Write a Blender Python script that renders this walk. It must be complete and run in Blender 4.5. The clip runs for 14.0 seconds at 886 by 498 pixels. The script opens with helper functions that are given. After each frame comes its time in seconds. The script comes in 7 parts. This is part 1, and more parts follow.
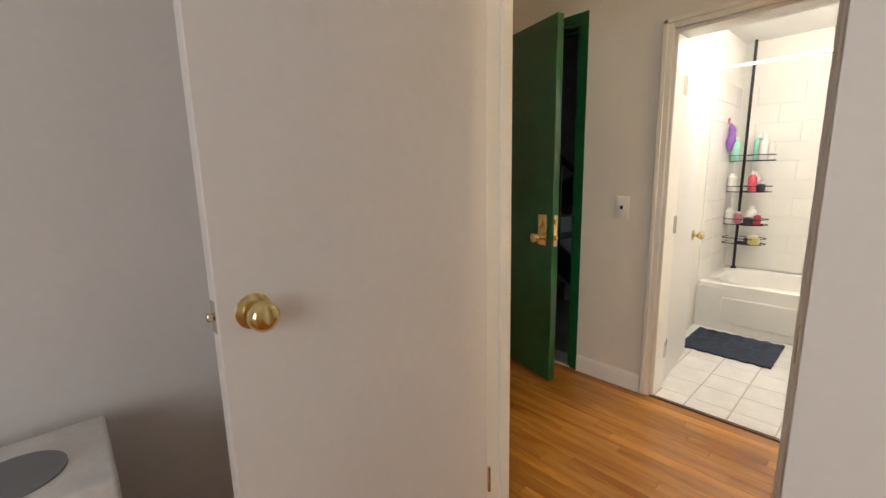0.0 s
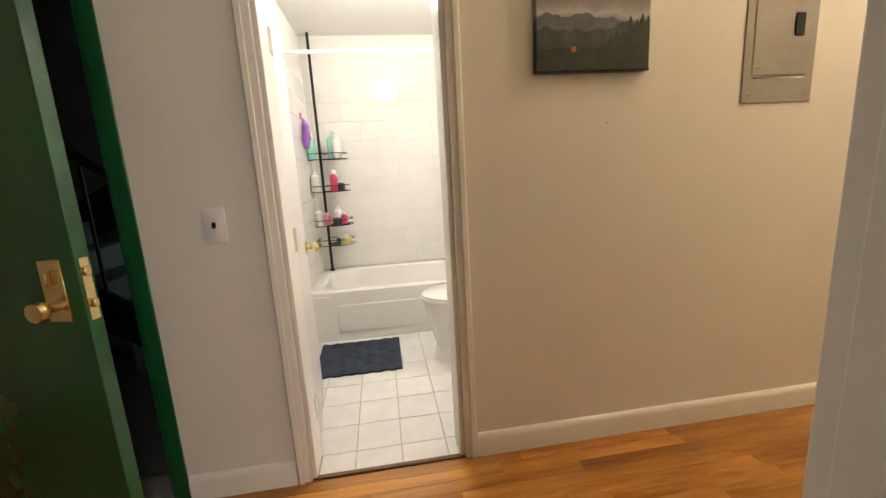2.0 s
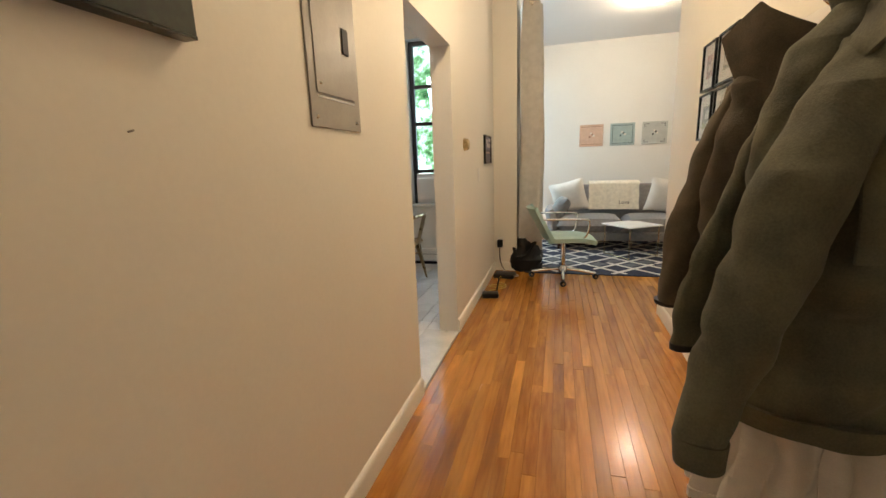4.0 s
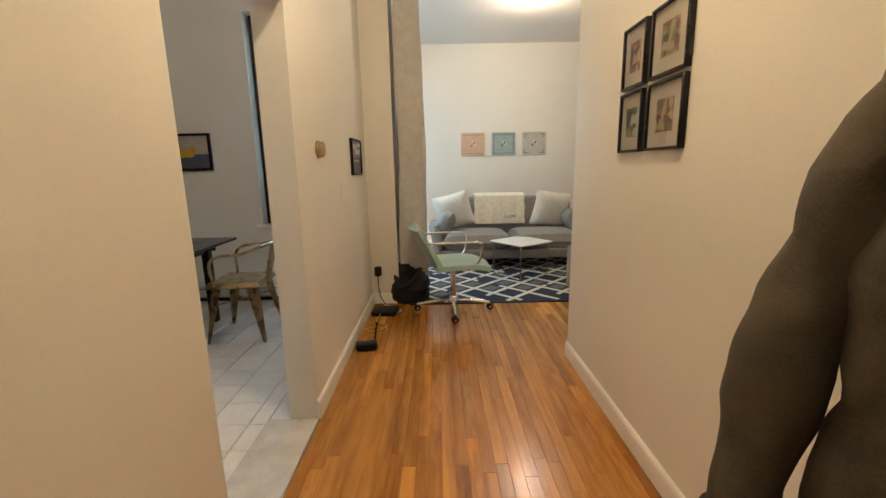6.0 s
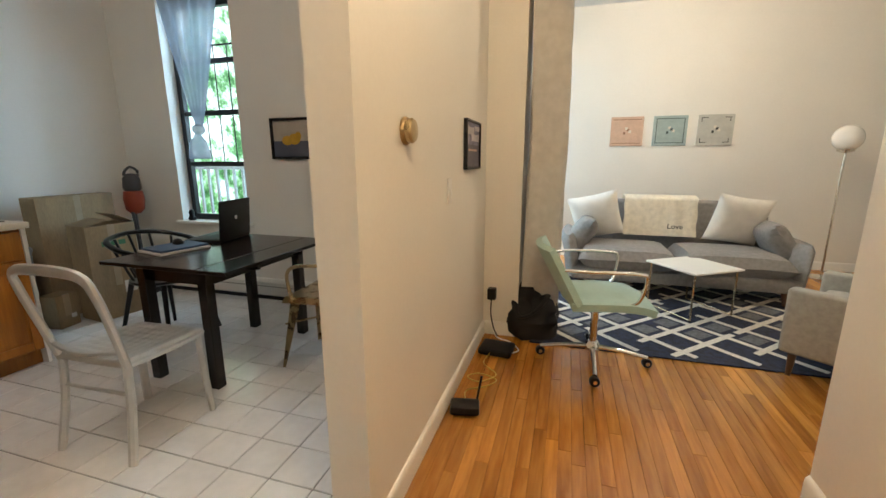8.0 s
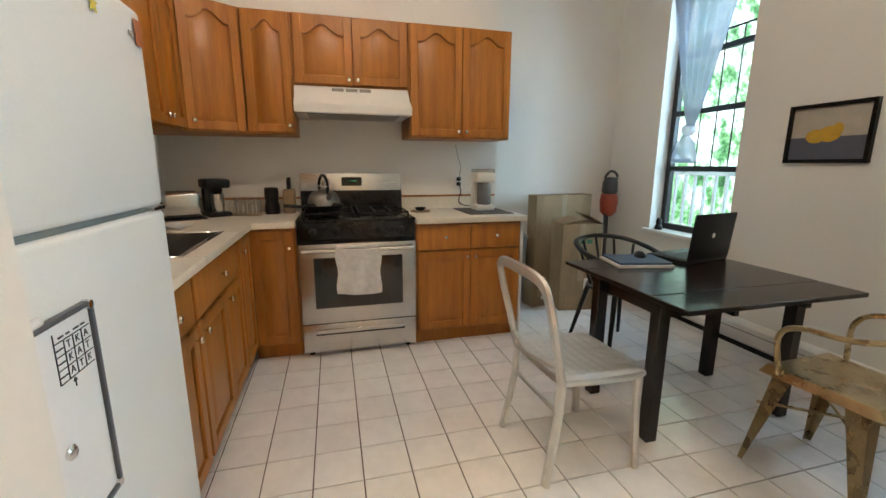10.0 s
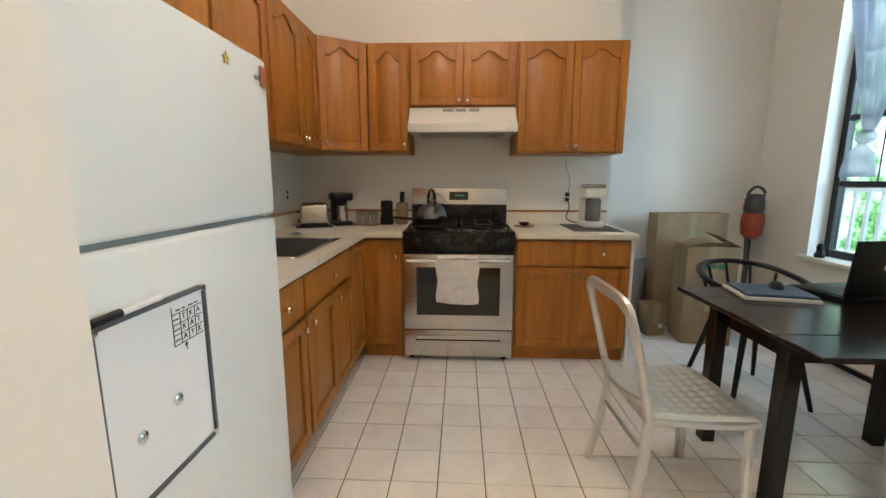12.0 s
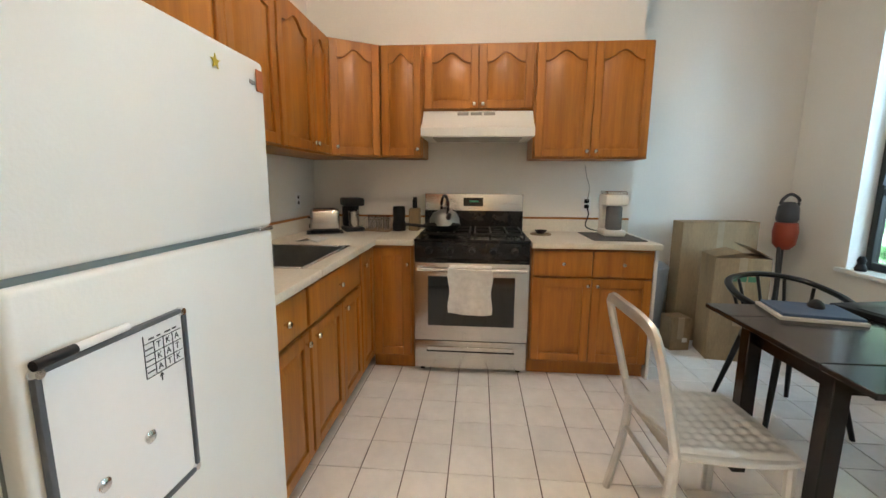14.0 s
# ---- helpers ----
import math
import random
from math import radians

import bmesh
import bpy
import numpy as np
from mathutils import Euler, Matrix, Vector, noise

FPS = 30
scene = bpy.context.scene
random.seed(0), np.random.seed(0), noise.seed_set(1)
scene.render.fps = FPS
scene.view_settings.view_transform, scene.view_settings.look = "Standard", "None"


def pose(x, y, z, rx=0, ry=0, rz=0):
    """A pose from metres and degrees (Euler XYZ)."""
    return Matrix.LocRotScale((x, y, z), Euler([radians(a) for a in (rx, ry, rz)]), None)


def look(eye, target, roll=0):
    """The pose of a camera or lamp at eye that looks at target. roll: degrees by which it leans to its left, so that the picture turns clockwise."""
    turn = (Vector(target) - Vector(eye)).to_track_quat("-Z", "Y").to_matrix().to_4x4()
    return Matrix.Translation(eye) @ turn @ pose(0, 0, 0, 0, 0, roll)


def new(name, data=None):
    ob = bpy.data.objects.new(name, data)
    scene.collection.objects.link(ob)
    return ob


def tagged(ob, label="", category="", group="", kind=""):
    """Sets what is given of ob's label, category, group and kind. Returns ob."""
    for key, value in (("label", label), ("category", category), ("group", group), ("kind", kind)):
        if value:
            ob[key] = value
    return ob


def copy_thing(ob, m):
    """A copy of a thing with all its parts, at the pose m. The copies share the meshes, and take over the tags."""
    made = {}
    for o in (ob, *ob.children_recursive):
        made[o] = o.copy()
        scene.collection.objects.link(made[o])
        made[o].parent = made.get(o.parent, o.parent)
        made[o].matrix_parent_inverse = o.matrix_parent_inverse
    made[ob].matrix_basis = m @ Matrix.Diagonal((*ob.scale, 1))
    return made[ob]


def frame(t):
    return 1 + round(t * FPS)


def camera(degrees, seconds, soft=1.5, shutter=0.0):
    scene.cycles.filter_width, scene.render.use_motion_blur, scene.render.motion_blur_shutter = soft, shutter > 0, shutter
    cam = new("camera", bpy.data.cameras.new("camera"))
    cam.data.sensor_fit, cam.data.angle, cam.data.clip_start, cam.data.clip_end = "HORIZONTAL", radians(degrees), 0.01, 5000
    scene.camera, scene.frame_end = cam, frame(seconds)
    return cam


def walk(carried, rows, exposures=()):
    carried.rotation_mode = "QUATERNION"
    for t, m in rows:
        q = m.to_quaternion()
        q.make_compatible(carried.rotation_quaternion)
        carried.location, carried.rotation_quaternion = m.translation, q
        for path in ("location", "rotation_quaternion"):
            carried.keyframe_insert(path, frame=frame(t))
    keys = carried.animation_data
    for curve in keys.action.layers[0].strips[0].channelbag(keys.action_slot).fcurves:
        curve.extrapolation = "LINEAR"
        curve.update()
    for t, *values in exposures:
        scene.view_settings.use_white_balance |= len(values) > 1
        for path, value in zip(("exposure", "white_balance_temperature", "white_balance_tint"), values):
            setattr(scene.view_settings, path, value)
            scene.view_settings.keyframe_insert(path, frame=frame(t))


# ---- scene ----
cam = camera(94.0, 14.0)
PATH = [
    (0, (-0.185, 0.147, 1.213), (1.149, 1.597, 0.863), -1.2),
    (0.5, (0.002, 0.363, 1.232), (1.660, 1.424, 0.878), -1.4),
    (1, (0.168, 0.501, 1.201), (2.038, 1.119, 0.850), -1.9),
    (1.5, (0.333, 0.588, 1.209), (2.293, 0.740, 0.842), -2.2),
    (2, (0.572, 0.580, 1.174), (2.514, 0.300, 0.784), -3.2),
    (2.5, (0.850, 0.507, 1.202), (2.654, -0.257, 0.796), -3.4),
    (3, (1.041, 0.441, 1.198), (2.521, -0.84, 0.787), -3.0),
    (3.5, (1.238, 0.405, 1.226), (2.226, -1.285, 0.821), -2.6),
    (4, (1.356, 0.283, 1.229), (1.888, -1.603, 0.827), -2.0),
    (4.2, (1.394, 0.241, 1.241), (1.785, -1.678, 0.835), -1.8),
    (6.3, (1.419, -0.707, 1.26), (1.379, -2.669, 0.875), -1.0),
    (6.5, (1.431, -0.775, 1.26), (1.378, -2.737, 0.875), -0.9),
    (7, (1.45, -1.074, 1.261), (1.407, -3.037, 0.88), -0.8),
    (7.5, (1.481, -1.289, 1.25), (1.599, -3.246, 0.854), -0.6),
    (8, (1.503, -1.507, 1.272), (2.064, -3.38, 0.85), -0.1),
    (8.5, (1.54, -1.646, 1.279), (2.621, -3.277, 0.865), 0.4),
    (9, (1.668, -1.689, 1.254), (3.128, -2.995, 0.856), 0.1),
    (9.2, (1.74, -1.709, 1.258), (3.316, -2.869, 0.858), 0.1),
    (11.3, (1.983, -2.001, 1.262), (3.942, -1.84, 0.892), 0.2),
    (11.5, (1.969, -2.009, 1.261), (3.93, -1.854, 0.899), 0.2),
    (12, (1.864, -1.981, 1.264), (3.835, -1.897, 0.933), 0.1),
    (12.5, (1.75, -1.965, 1.269), (3.726, -1.936, 0.961), 0.0),
    (13, (1.735, -1.971, 1.276), (3.712, -1.948, 0.977), 0.0),
    (13.5, (1.839, -1.983, 1.277), (3.814, -1.907, 0.97), 0.2),
    (14, (1.967, -2.003, 1.29), (3.934, -1.838, 0.968), 0.4),
]
walk(cam, [(t, look(eye, target, roll)) for t, eye, target, roll in PATH],
     [(0, -0.05), (1, -0.15), (1.5, -0.02), (2, -0.12), (2.5, -0.55), (3, -0.48), (3.5, -0.08), (4.2, -0.25), (6.5, -0.38), (7, -0.38), (7.5, -0.24), (9, 0.14), (11.5, 0.52), (12.5, 0.26), (13, 0.26), (14, 0.52)])

# ---- world and light ----
world = bpy.data.worlds.new("world")
scene.world = world
world.use_nodes = True
wn = world.node_tree
sky = wn.nodes.new("ShaderNodeTexSky")
sky.sky_type, sky.sun_disc = "NISHITA", False
sky.sun_elevation, sky.sun_rotation = radians(54), radians(32)
wn.links.new(sky.outputs[0], wn.nodes["Background"].inputs[0])
wn.nodes["Background"].inputs[1].default_value = 0.12


def lamp(name, kind, m, power, color, size=0.2, size_y=None):
    data = bpy.data.lights.new(name, kind)
    data.energy, data.color = power, color
    if kind == "AREA":
        data.size = size
        if size_y:
            data.shape, data.size_y = "RECTANGLE", size_y
    elif kind == "SUN":
        data.angle = size
    else:
        data.shadow_soft_size = size
    ob = new(name, data)
    ob.matrix_world = m
    return ob


DAY = (0.50, 0.77, 1.0)
lamp("sun", "SUN", look((0, 0, 5), (-1.0, -1.6, 2.4)), 2.5, (1, 0.95, 0.86), radians(0.6))
# kitchen: added area lamps over the yard, out of view, standing in for skylight
lamp("kitchen_sky_light", "AREA", look((4.60, -5.9, 3.6), (4.2, -3.2, 0.4)), 80, DAY, 1.8, 1.3)
lamp("kitchen_sky_light", "AREA", look((3.1, -7.2, 2.0), (5.0, -3.9, 1.35)), 120, DAY, 1.3, 1.6)
lamp("kitchen_sky_light", "AREA", look((2.84, -5.9, 3.6), (3.0, -3.2, 0.4)), 65, DAY, 1.2, 1.3)
lamp("living_window_light", "AREA", look((2.34, -6.0, 1.65), (0.4, -6.0, 1.6)), 19, (0.62, 0.82, 1.0), 1.3, 1.7)
lamp("bedroom_window_light", "AREA", look((-2.3, -0.6, 1.5), (0.5, 0.5, 1.0)), 32, (0.97, 0.93, 0.92), 1.1, 1.4)
# lamps under the ceilings
lamp("hall_light", "POINT", pose(1.36, -1.8, 2.93), 66, (1.0, 0.745, 0.45), 0.12)
lamp("living_light", "POINT", pose(0.31, -5.44, 2.95), 67, (1.0, 0.80, 0.57), 0.11)
lamp("kitchen_light", "POINT", pose(3.45, -2.1, 2.95), 30, (1.0, 0.83, 0.67), 0.12)
lamp("bath_light", "POINT", pose(2.90, 0.42, 2.10), 42, (1.0, 0.94, 0.85), 0.09)

# ---- materials ----


def material(name, color, rough=0.5, metal=0.0, var=0.06, scale=6.0, bump=0.02, fine=90.0, stretch=(1, 1, 1), coat=0.0,
             dark=None, emit=0.0, trans=0.0, rand=0.0, wear=0.0, spec=None):
    """A surface with colour variation at two scales, fine relief and uneven gloss."""
    m = bpy.data.materials.new(name)
    m.use_nodes = True
    n, l = m.node_tree.nodes, m.node_tree.links
    b = n["Principled BSDF"]
    co = n.new("ShaderNodeTexCoord")
    mp = n.new("ShaderNodeMapping")
    mp.inputs["Scale"].default_value = stretch
    l.new(co.outputs["Object"], mp.inputs["Vector"])
    info = n.new("ShaderNodeObjectInfo")
    shift = n.new("ShaderNodeVectorMath")
    shift.operation = "MULTIPLY_ADD"
    l.new(info.outputs["Random"], shift.inputs[0])
    shift.inputs[1].default_value = (17.0, 31.0, 23.0) if rand else (0, 0, 0)
    l.new(mp.outputs[0], shift.inputs[2])
    vec = shift.outputs[0]
    big = n.new("ShaderNodeTexNoise")
    big.inputs["Scale"].default_value, big.inputs["Detail"].default_value = scale, 4
    small = n.new("ShaderNodeTexNoise")
    small.inputs["Scale"].default_value, small.inputs["Detail"].default_value = fine, 3
    l.new(vec, big.inputs["Vector"]), l.new(vec, small.inputs["Vector"])
    lo = dark or tuple(c * (1 - 2.2 * var) for c in color)
    hi = tuple(min(1, c * (1 + var)) for c in color)
    ramp = n.new("ShaderNodeValToRGB")
    ramp.color_ramp.elements[0].position, ramp.color_ramp.elements[1].position = 0.3, 0.7
    ramp.color_ramp.elements[0].color, ramp.color_ramp.elements[1].color = (*lo, 1), (*hi, 1)
    mix = n.new("ShaderNodeMath")
    mix.operation = "MULTIPLY_ADD"
    l.new(small.outputs["Fac"], mix.inputs[0])
    mix.inputs[1].default_value = 0.4
    sub = n.new("ShaderNodeMath")
    sub.operation = "SUBTRACT"
    l.new(big.outputs["Fac"], sub.inputs[0])
    sub.inputs[1].default_value = 0.2
    l.new(sub.outputs[0], mix.inputs[2])
    l.new(mix.outputs[0], ramp.inputs[0])
    out = ramp.outputs[0]
    if rand:
        hsv = n.new("ShaderNodeHueSaturation")
        rr = n.new("ShaderNodeMapRange")
        rr.inputs["To Min"].default_value, rr.inputs["To Max"].default_value = 1 - rand, 1 + rand
        l.new(info.outputs["Random"], rr.inputs["Value"])
        l.new(rr.outputs[0], hsv.inputs["Value"])
        l.new(out, hsv.inputs["Color"])
        out = hsv.outputs[0]
    l.new(out, b.inputs["Base Color"])
    b.inputs["Metallic"].default_value = metal
    rg = n.new("ShaderNodeMapRange")
    rg.inputs["To Min"].default_value, rg.inputs["To Max"].default_value = max(0.02, rough * 0.8), min(1, rough * 1.2)
    l.new(big.outputs["Fac"], rg.inputs["Value"])
    l.new(rg.outputs[0], b.inputs["Roughness"])
    bp = n.new("ShaderNodeBump")
    bp.inputs["Strength"].default_value, bp.inputs["Distance"].default_value = min(1, bump * 10), 0.002
    l.new(mix.outputs[0], bp.inputs["Height"])
    l.new(bp.outputs[0], b.inputs["Normal"])
    b.inputs["Coat Weight"].default_value = coat
    b.inputs["Coat Roughness"].default_value = 0.12
    if spec is not None:
        b.inputs["Specular IOR Level"].default_value = spec
    if emit:
        b.inputs["Emission Color"].default_value = (*color, 1)
        b.inputs["Emission Strength"].default_value = emit
    if trans:
        b.inputs["Transmission Weight"].default_value = trans
    return m


def oak(name, base, dark, along="y", rough=0.3, coat=0.35, rand=0.28, scale=1.0):
    """Varnished timber: long grain lines, pores and board-to-board shade."""
    st = {"x": (0.07, 1, 1), "y": (1, 0.07, 1), "z": (1, 1, 0.07)}[along]
    st = tuple(s * scale for s in st)
    return material(name, base, rough, 0, 0.1, 22, 0.012, 130, st, coat, dark, rand=rand)


M = {}
M["wall"] = material("wall_paint", (0.80, 0.775, 0.72), 0.5, var=0.018, scale=1.3, bump=0.03, fine=60)
M["ceiling"] = material("ceiling_paint", (0.82, 0.81, 0.79), 0.7, var=0.015, scale=1.0, bump=0.02)
M["trim"] = material("trim_paint", (0.85, 0.84, 0.80), 0.32, var=0.02, scale=3, bump=0.03)
M["door"] = material("door_paint", (0.76, 0.74, 0.72), 0.38, var=0.025, scale=1.6, bump=0.025, fine=40)
M["green"] = material("green_gloss_paint", (0.012, 0.105, 0.034), 0.2, var=0.12, scale=3, bump=0.02, fine=30, coat=0.3)
M["brass"] = material("brass", (0.78, 0.64, 0.33), 0.22, 1.0, 0.06, 20, 0.01)
M["chrome"] = material("chrome", (0.78, 0.78, 0.78), 0.14, 1.0, 0.02, 20, 0.005)
M["steel"] = material("brushed_steel", (0.62, 0.60, 0.57), 0.25, 1.0, 0.03, 30, 0.01, 160, (0.03, 1, 1))
M["floor"] = material("oak_floor", (0.52, 0.235, 0.042), 0.25, 0, 0.12, 9, 0.012, 60, (1, 0.09, 1), 0.2, (0.27, 0.098, 0.014), rand=0.2)
M["gap"] = material("dark_joint", (0.30, 0.118, 0.03), 0.8, var=0.1)
M["tile"] = material("glazed_tile", (0.85, 0.83, 0.81), 0.16, var=0.03, scale=9, bump=0.012, fine=30, rand=0.035)
M["grout"] = material("dark_grout", (0.10, 0.075, 0.06), 0.9, var=0.15, scale=14, bump=0.06)
M["bathgrout"] = material("pale_grout", (0.55, 0.52, 0.46), 0.9, var=0.12, scale=14, bump=0.06)
M["cab"] = oak("honey_oak_cabinet", (0.41, 0.155, 0.018), (0.30, 0.102, 0.011), "z", 0.42, 0.06, 0.07, 0.8)
M["counter"] = material("cream_laminate", (0.74, 0.68, 0.57), 0.34, var=0.035, scale=60, bump=0.01)
M["fridge"] = material("white_enamel", (0.80, 0.79, 0.74), 0.3, var=0.012, scale=4, bump=0.04, fine=150)
M["black"] = material("black_enamel", (0.011, 0.011, 0.012), 0.2, var=0.2, scale=9, bump=0.015, spec=0.35)
M["iron"] = material("cast_iron", (0.012, 0.012, 0.012), 0.6, var=0.2, scale=20, bump=0.06, spec=0.3)
M["rubber"] = material("black_plastic", (0.007, 0.007, 0.008), 0.45, var=0.15, scale=12, bump=0.03, spec=0.3)
M["darkglass"] = material("oven_glass", (0.012, 0.012, 0.013), 0.06, var=0.1, scale=3, bump=0.0)
M["table"] = oak("espresso_wood", (0.014, 0.008, 0.007), (0.007, 0.004, 0.0035), "x", 0.20, 0.1, 0.08)
M["table"].node_tree.nodes["Principled BSDF"].inputs["Specular IOR Level"].default_value = 0.35
M["alu"] = material("brushed_aluminium", (0.68, 0.665, 0.63), 0.36, 0.75, 0.03, 14, 0.02)
M["goldmetal"] = material("worn_gold_metal", (0.50, 0.38, 0.21), 0.28, 0.95, 0.09, 14, 0.02)
M["porcelain"] = material("porcelain", (0.86, 0.84, 0.80), 0.1, var=0.01, bump=0.003)
M["walltile"] = material("bath_wall_tile", (0.84, 0.82, 0.78), 0.14, var=0.015, scale=5, bump=0.008, rand=0.02)
M["navymat"] = material("navy_bath_mat", (0.022, 0.032, 0.062), 0.95, var=0.35, scale=26, bump=0.3, fine=240)
M["panelgrey"] = material("grey_panel_steel", (0.36, 0.34, 0.31), 0.36, 0.3, 0.05, 8, 0.02)
M["card"] = material("cardboard", (0.29, 0.205, 0.115), 0.85, var=0.12, scale=7, bump=0.04, stretch=(1, 1, 0.3))
M["sofa"] = material("grey_upholstery", (0.27, 0.255, 0.25), 0.92, var=0.08, scale=30, bump=0.14, fine=320)
M["armchair"] = material("pale_grey_upholstery", (0.36, 0.345, 0.315), 0.92, var=0.07, scale=30, bump=0.14, fine=320)
M["cushion"] = material("white_cotton", (0.80, 0.77, 0.72), 0.9, var=0.03, scale=12, bump=0.08, fine=260)
M["blanket"] = material("cream_throw", (0.78, 0.72, 0.60), 0.95, var=0.06, scale=24, bump=0.2, fine=260)
M["mint"] = material("mint_leather", (0.36, 0.52, 0.49), 0.5, var=0.05, scale=8, bump=0.03)
M["whitetop"] = material("white_laminate", (0.82, 0.81, 0.79), 0.3, var=0.01, bump=0.005)
M["legwood"] = oak("walnut_leg", (0.13, 0.055, 0.022), (0.07, 0.03, 0.012), "z", 0.4, 0.1, 0.1)
M["navy"] = material("navy_pile", (0.016, 0.022, 0.052), 0.97, var=0.35, scale=30, bump=0.3, fine=240)
M["ivory"] = material("ivory_pile", (0.68, 0.65, 0.58), 0.97, var=0.08, scale=40, bump=0.3, fine=240)
M["rugback"] = material("grey_pile", (0.13, 0.135, 0.15), 0.97, var=0.2, scale=30, bump=0.3, fine=240)
M["curtain"] = material("grey_curtain", (0.58, 0.565, 0.54), 0.85, var=0.05, scale=18, bump=0.1, fine=260)
M["olive"] = material("olive_canvas", (0.092, 0.090, 0.058), 0.85, var=0.22, scale=10, bump=0.14, fine=220)
M["brownwool"] = material("brown_wool", (0.088, 0.070, 0.046), 0.95, var=0.2, scale=14, bump=0.2, fine=260)
M["whitecloth"] = material("white_cloth", (0.66, 0.63, 0.58), 0.95, var=0.05, scale=14, bump=0.2, fine=260)
M["towel"] = material("white_towel", (0.72, 0.71, 0.69), 0.98, var=0.06, scale=30, bump=0.35, fine=300)
M["globe"] = material("opal_glass", (0.86, 0.84, 0.80), 0.18, var=0.01, bump=0.0)
M["stone"] = material("pale_marble", (0.62, 0.59, 0.55), 0.3, var=0.08, scale=9, bump=0.01)
M["exterior"] = material("exterior_render", (0.42, 0.38, 0.34), 0.9, var=0.1, scale=4, bump=0.1)
# stairwell walls and landing: their shade is put into this darker grey
M["stairwall"] = material("stairwell_shade_tone", (0.30, 0.28, 0.27), 0.7, var=0.08, scale=3, bump=0.05)
M["winframe"] = material("black_window_frame", (0.014, 0.016, 0.018), 0.4, var=0.1, scale=9, bump=0.02)
M["lit"] = material("lit_glass", (1.0, 0.86, 0.66), 0.4, emit=7.0, bump=0)


def plain(name, color, rough=0.5, metal=0.0, var=0.05):
    if name not in M:
        M[name] = material(name, color, rough, metal, var, 16, 0.03)
    return M[name]


def glass(name):
    m = bpy.data.materials.new(name)
    m.use_nodes = True
    b = m.node_tree.nodes["Principled BSDF"]
    b.inputs["Roughness"].default_value, b.inputs["Transmission Weight"].default_value = 0.01, 1.0
    b.inputs["IOR"].default_value = 1.45
    return m


M["glass"] = glass("clear_glass")

# ---- mesh helpers ----


def box(bm, x0, x1, y0, y1, z0, z1, bev=0.0, seg=1, m=None):
    r = bmesh.ops.create_cube(bm, size=1)
    for v in r["verts"]:
        v.co = Vector(((x0 + x1) / 2 + v.co.x * (x1 - x0), (y0 + y1) / 2 + v.co.y * (y1 - y0), (z0 + z1) / 2 + v.co.z * (z1 - z0)))
    made = r["verts"]
    if bev:
        edges = {e for v in made for e in v.link_edges}
        q = bmesh.ops.bevel(bm, geom=list(edges), offset=bev, segments=seg, affect="EDGES", profile=0.5)
        made = list({v for f in q["faces"] for v in f.verts} | {v for v in made if v.is_valid})
    if m is not None:
        bmesh.ops.transform(bm, matrix=m, verts=made)
    return bm


def B(*a, **k):
    return box(bmesh.new(), *a, **k)


def rod(bm, p, q, r, r2=None, n=12):
    p, q = Vector(p), Vector(q)
    d = q - p
    m = Matrix.Translation((p + q) / 2) @ d.to_track_quat("Z", "Y").to_matrix().to_4x4()
    bmesh.ops.create_cone(bm, cap_ends=True, segments=n, radius1=r, radius2=r if r2 is None else r2, depth=d.length, matrix=m)
    return bm


def lathe(bm, prof, n=24, m=None):
    m = m or Matrix()
    rings = []
    for r, z in prof:
        rings.append([bm.verts.new(m @ Vector((r * math.cos(2 * math.pi * i / n), r * math.sin(2 * math.pi * i / n), z))) for i in range(n)])
    for a, b in zip(rings, rings[1:]):
        for i in range(n):
            bm.faces.new((a[i], a[(i + 1) % n], b[(i + 1) % n], b[i]))
    bm.faces.new(rings[0][::-1]), bm.faces.new(rings[-1])
    return bm


def smooth_path(pts, k=6):
    """Catmull-Rom through the points."""
    p = [Vector(a) for a in pts]
    p = [2 * p[0] - p[1]] + p + [2 * p[-1] - p[-2]]
    out = []
    for a, b, c, d in zip(p, p[1:], p[2:], p[3:]):
        for i in range(k):
            t = i / k
            out.append(0.5 * (2 * b + (c - a) * t + (2 * a - 5 * b + 4 * c - d) * t * t + (3 * b - a - 3 * c + d) * t ** 3))
    return out + [p[-2]]


def tube(bm, pts, r, n=8, sx=1.0, k=6, up=(0, 0, 1)):
    """A tube along a smooth path; sx widens its section across 'up'."""
    p = smooth_path(pts, k) if k > 1 else [Vector(a) for a in pts]
    rings = []
    for i, c in enumerate(p):
        d = (p[min(i + 1, len(p) - 1)] - p[max(i - 1, 0)]).normalized()
        s = d.cross(Vector(up))
        s = s.normalized() if s.length > 1e-4 else Vector((1, 0, 0))
        u = s.cross(d)
        rings.append([bm.verts.new(c + s * (r * sx * math.cos(2 * math.pi * j / n)) + u * (r * math.sin(2 * math.pi * j / n))) for j in range(n)])
    for a, b in zip(rings, rings[1:]):
        for j in range(n):
            bm.faces.new((a[j], a[(j + 1) % n], b[(j + 1) % n], b[j]))
    bm.faces.new(rings[0][::-1]), bm.faces.new(rings[-1])
    return bm


def sheet(bm, f, nu, nv, thick=0.004):
    """A cloth or shell: f(u, v) for u, v in 0..1, given a thickness."""
    g = [[bm.verts.new(f(i / nu, j / nv)) for j in range(nv + 1)] for i in range(nu + 1)]
    faces = [bm.faces.new((g[i][j], g[i + 1][j], g[i + 1][j + 1], g[i][j + 1])) for i in range(nu) for j in range(nv)]
    bm.normal_update()
    bmesh.ops.solidify(bm, geom=faces, thickness=thick)
    return bm


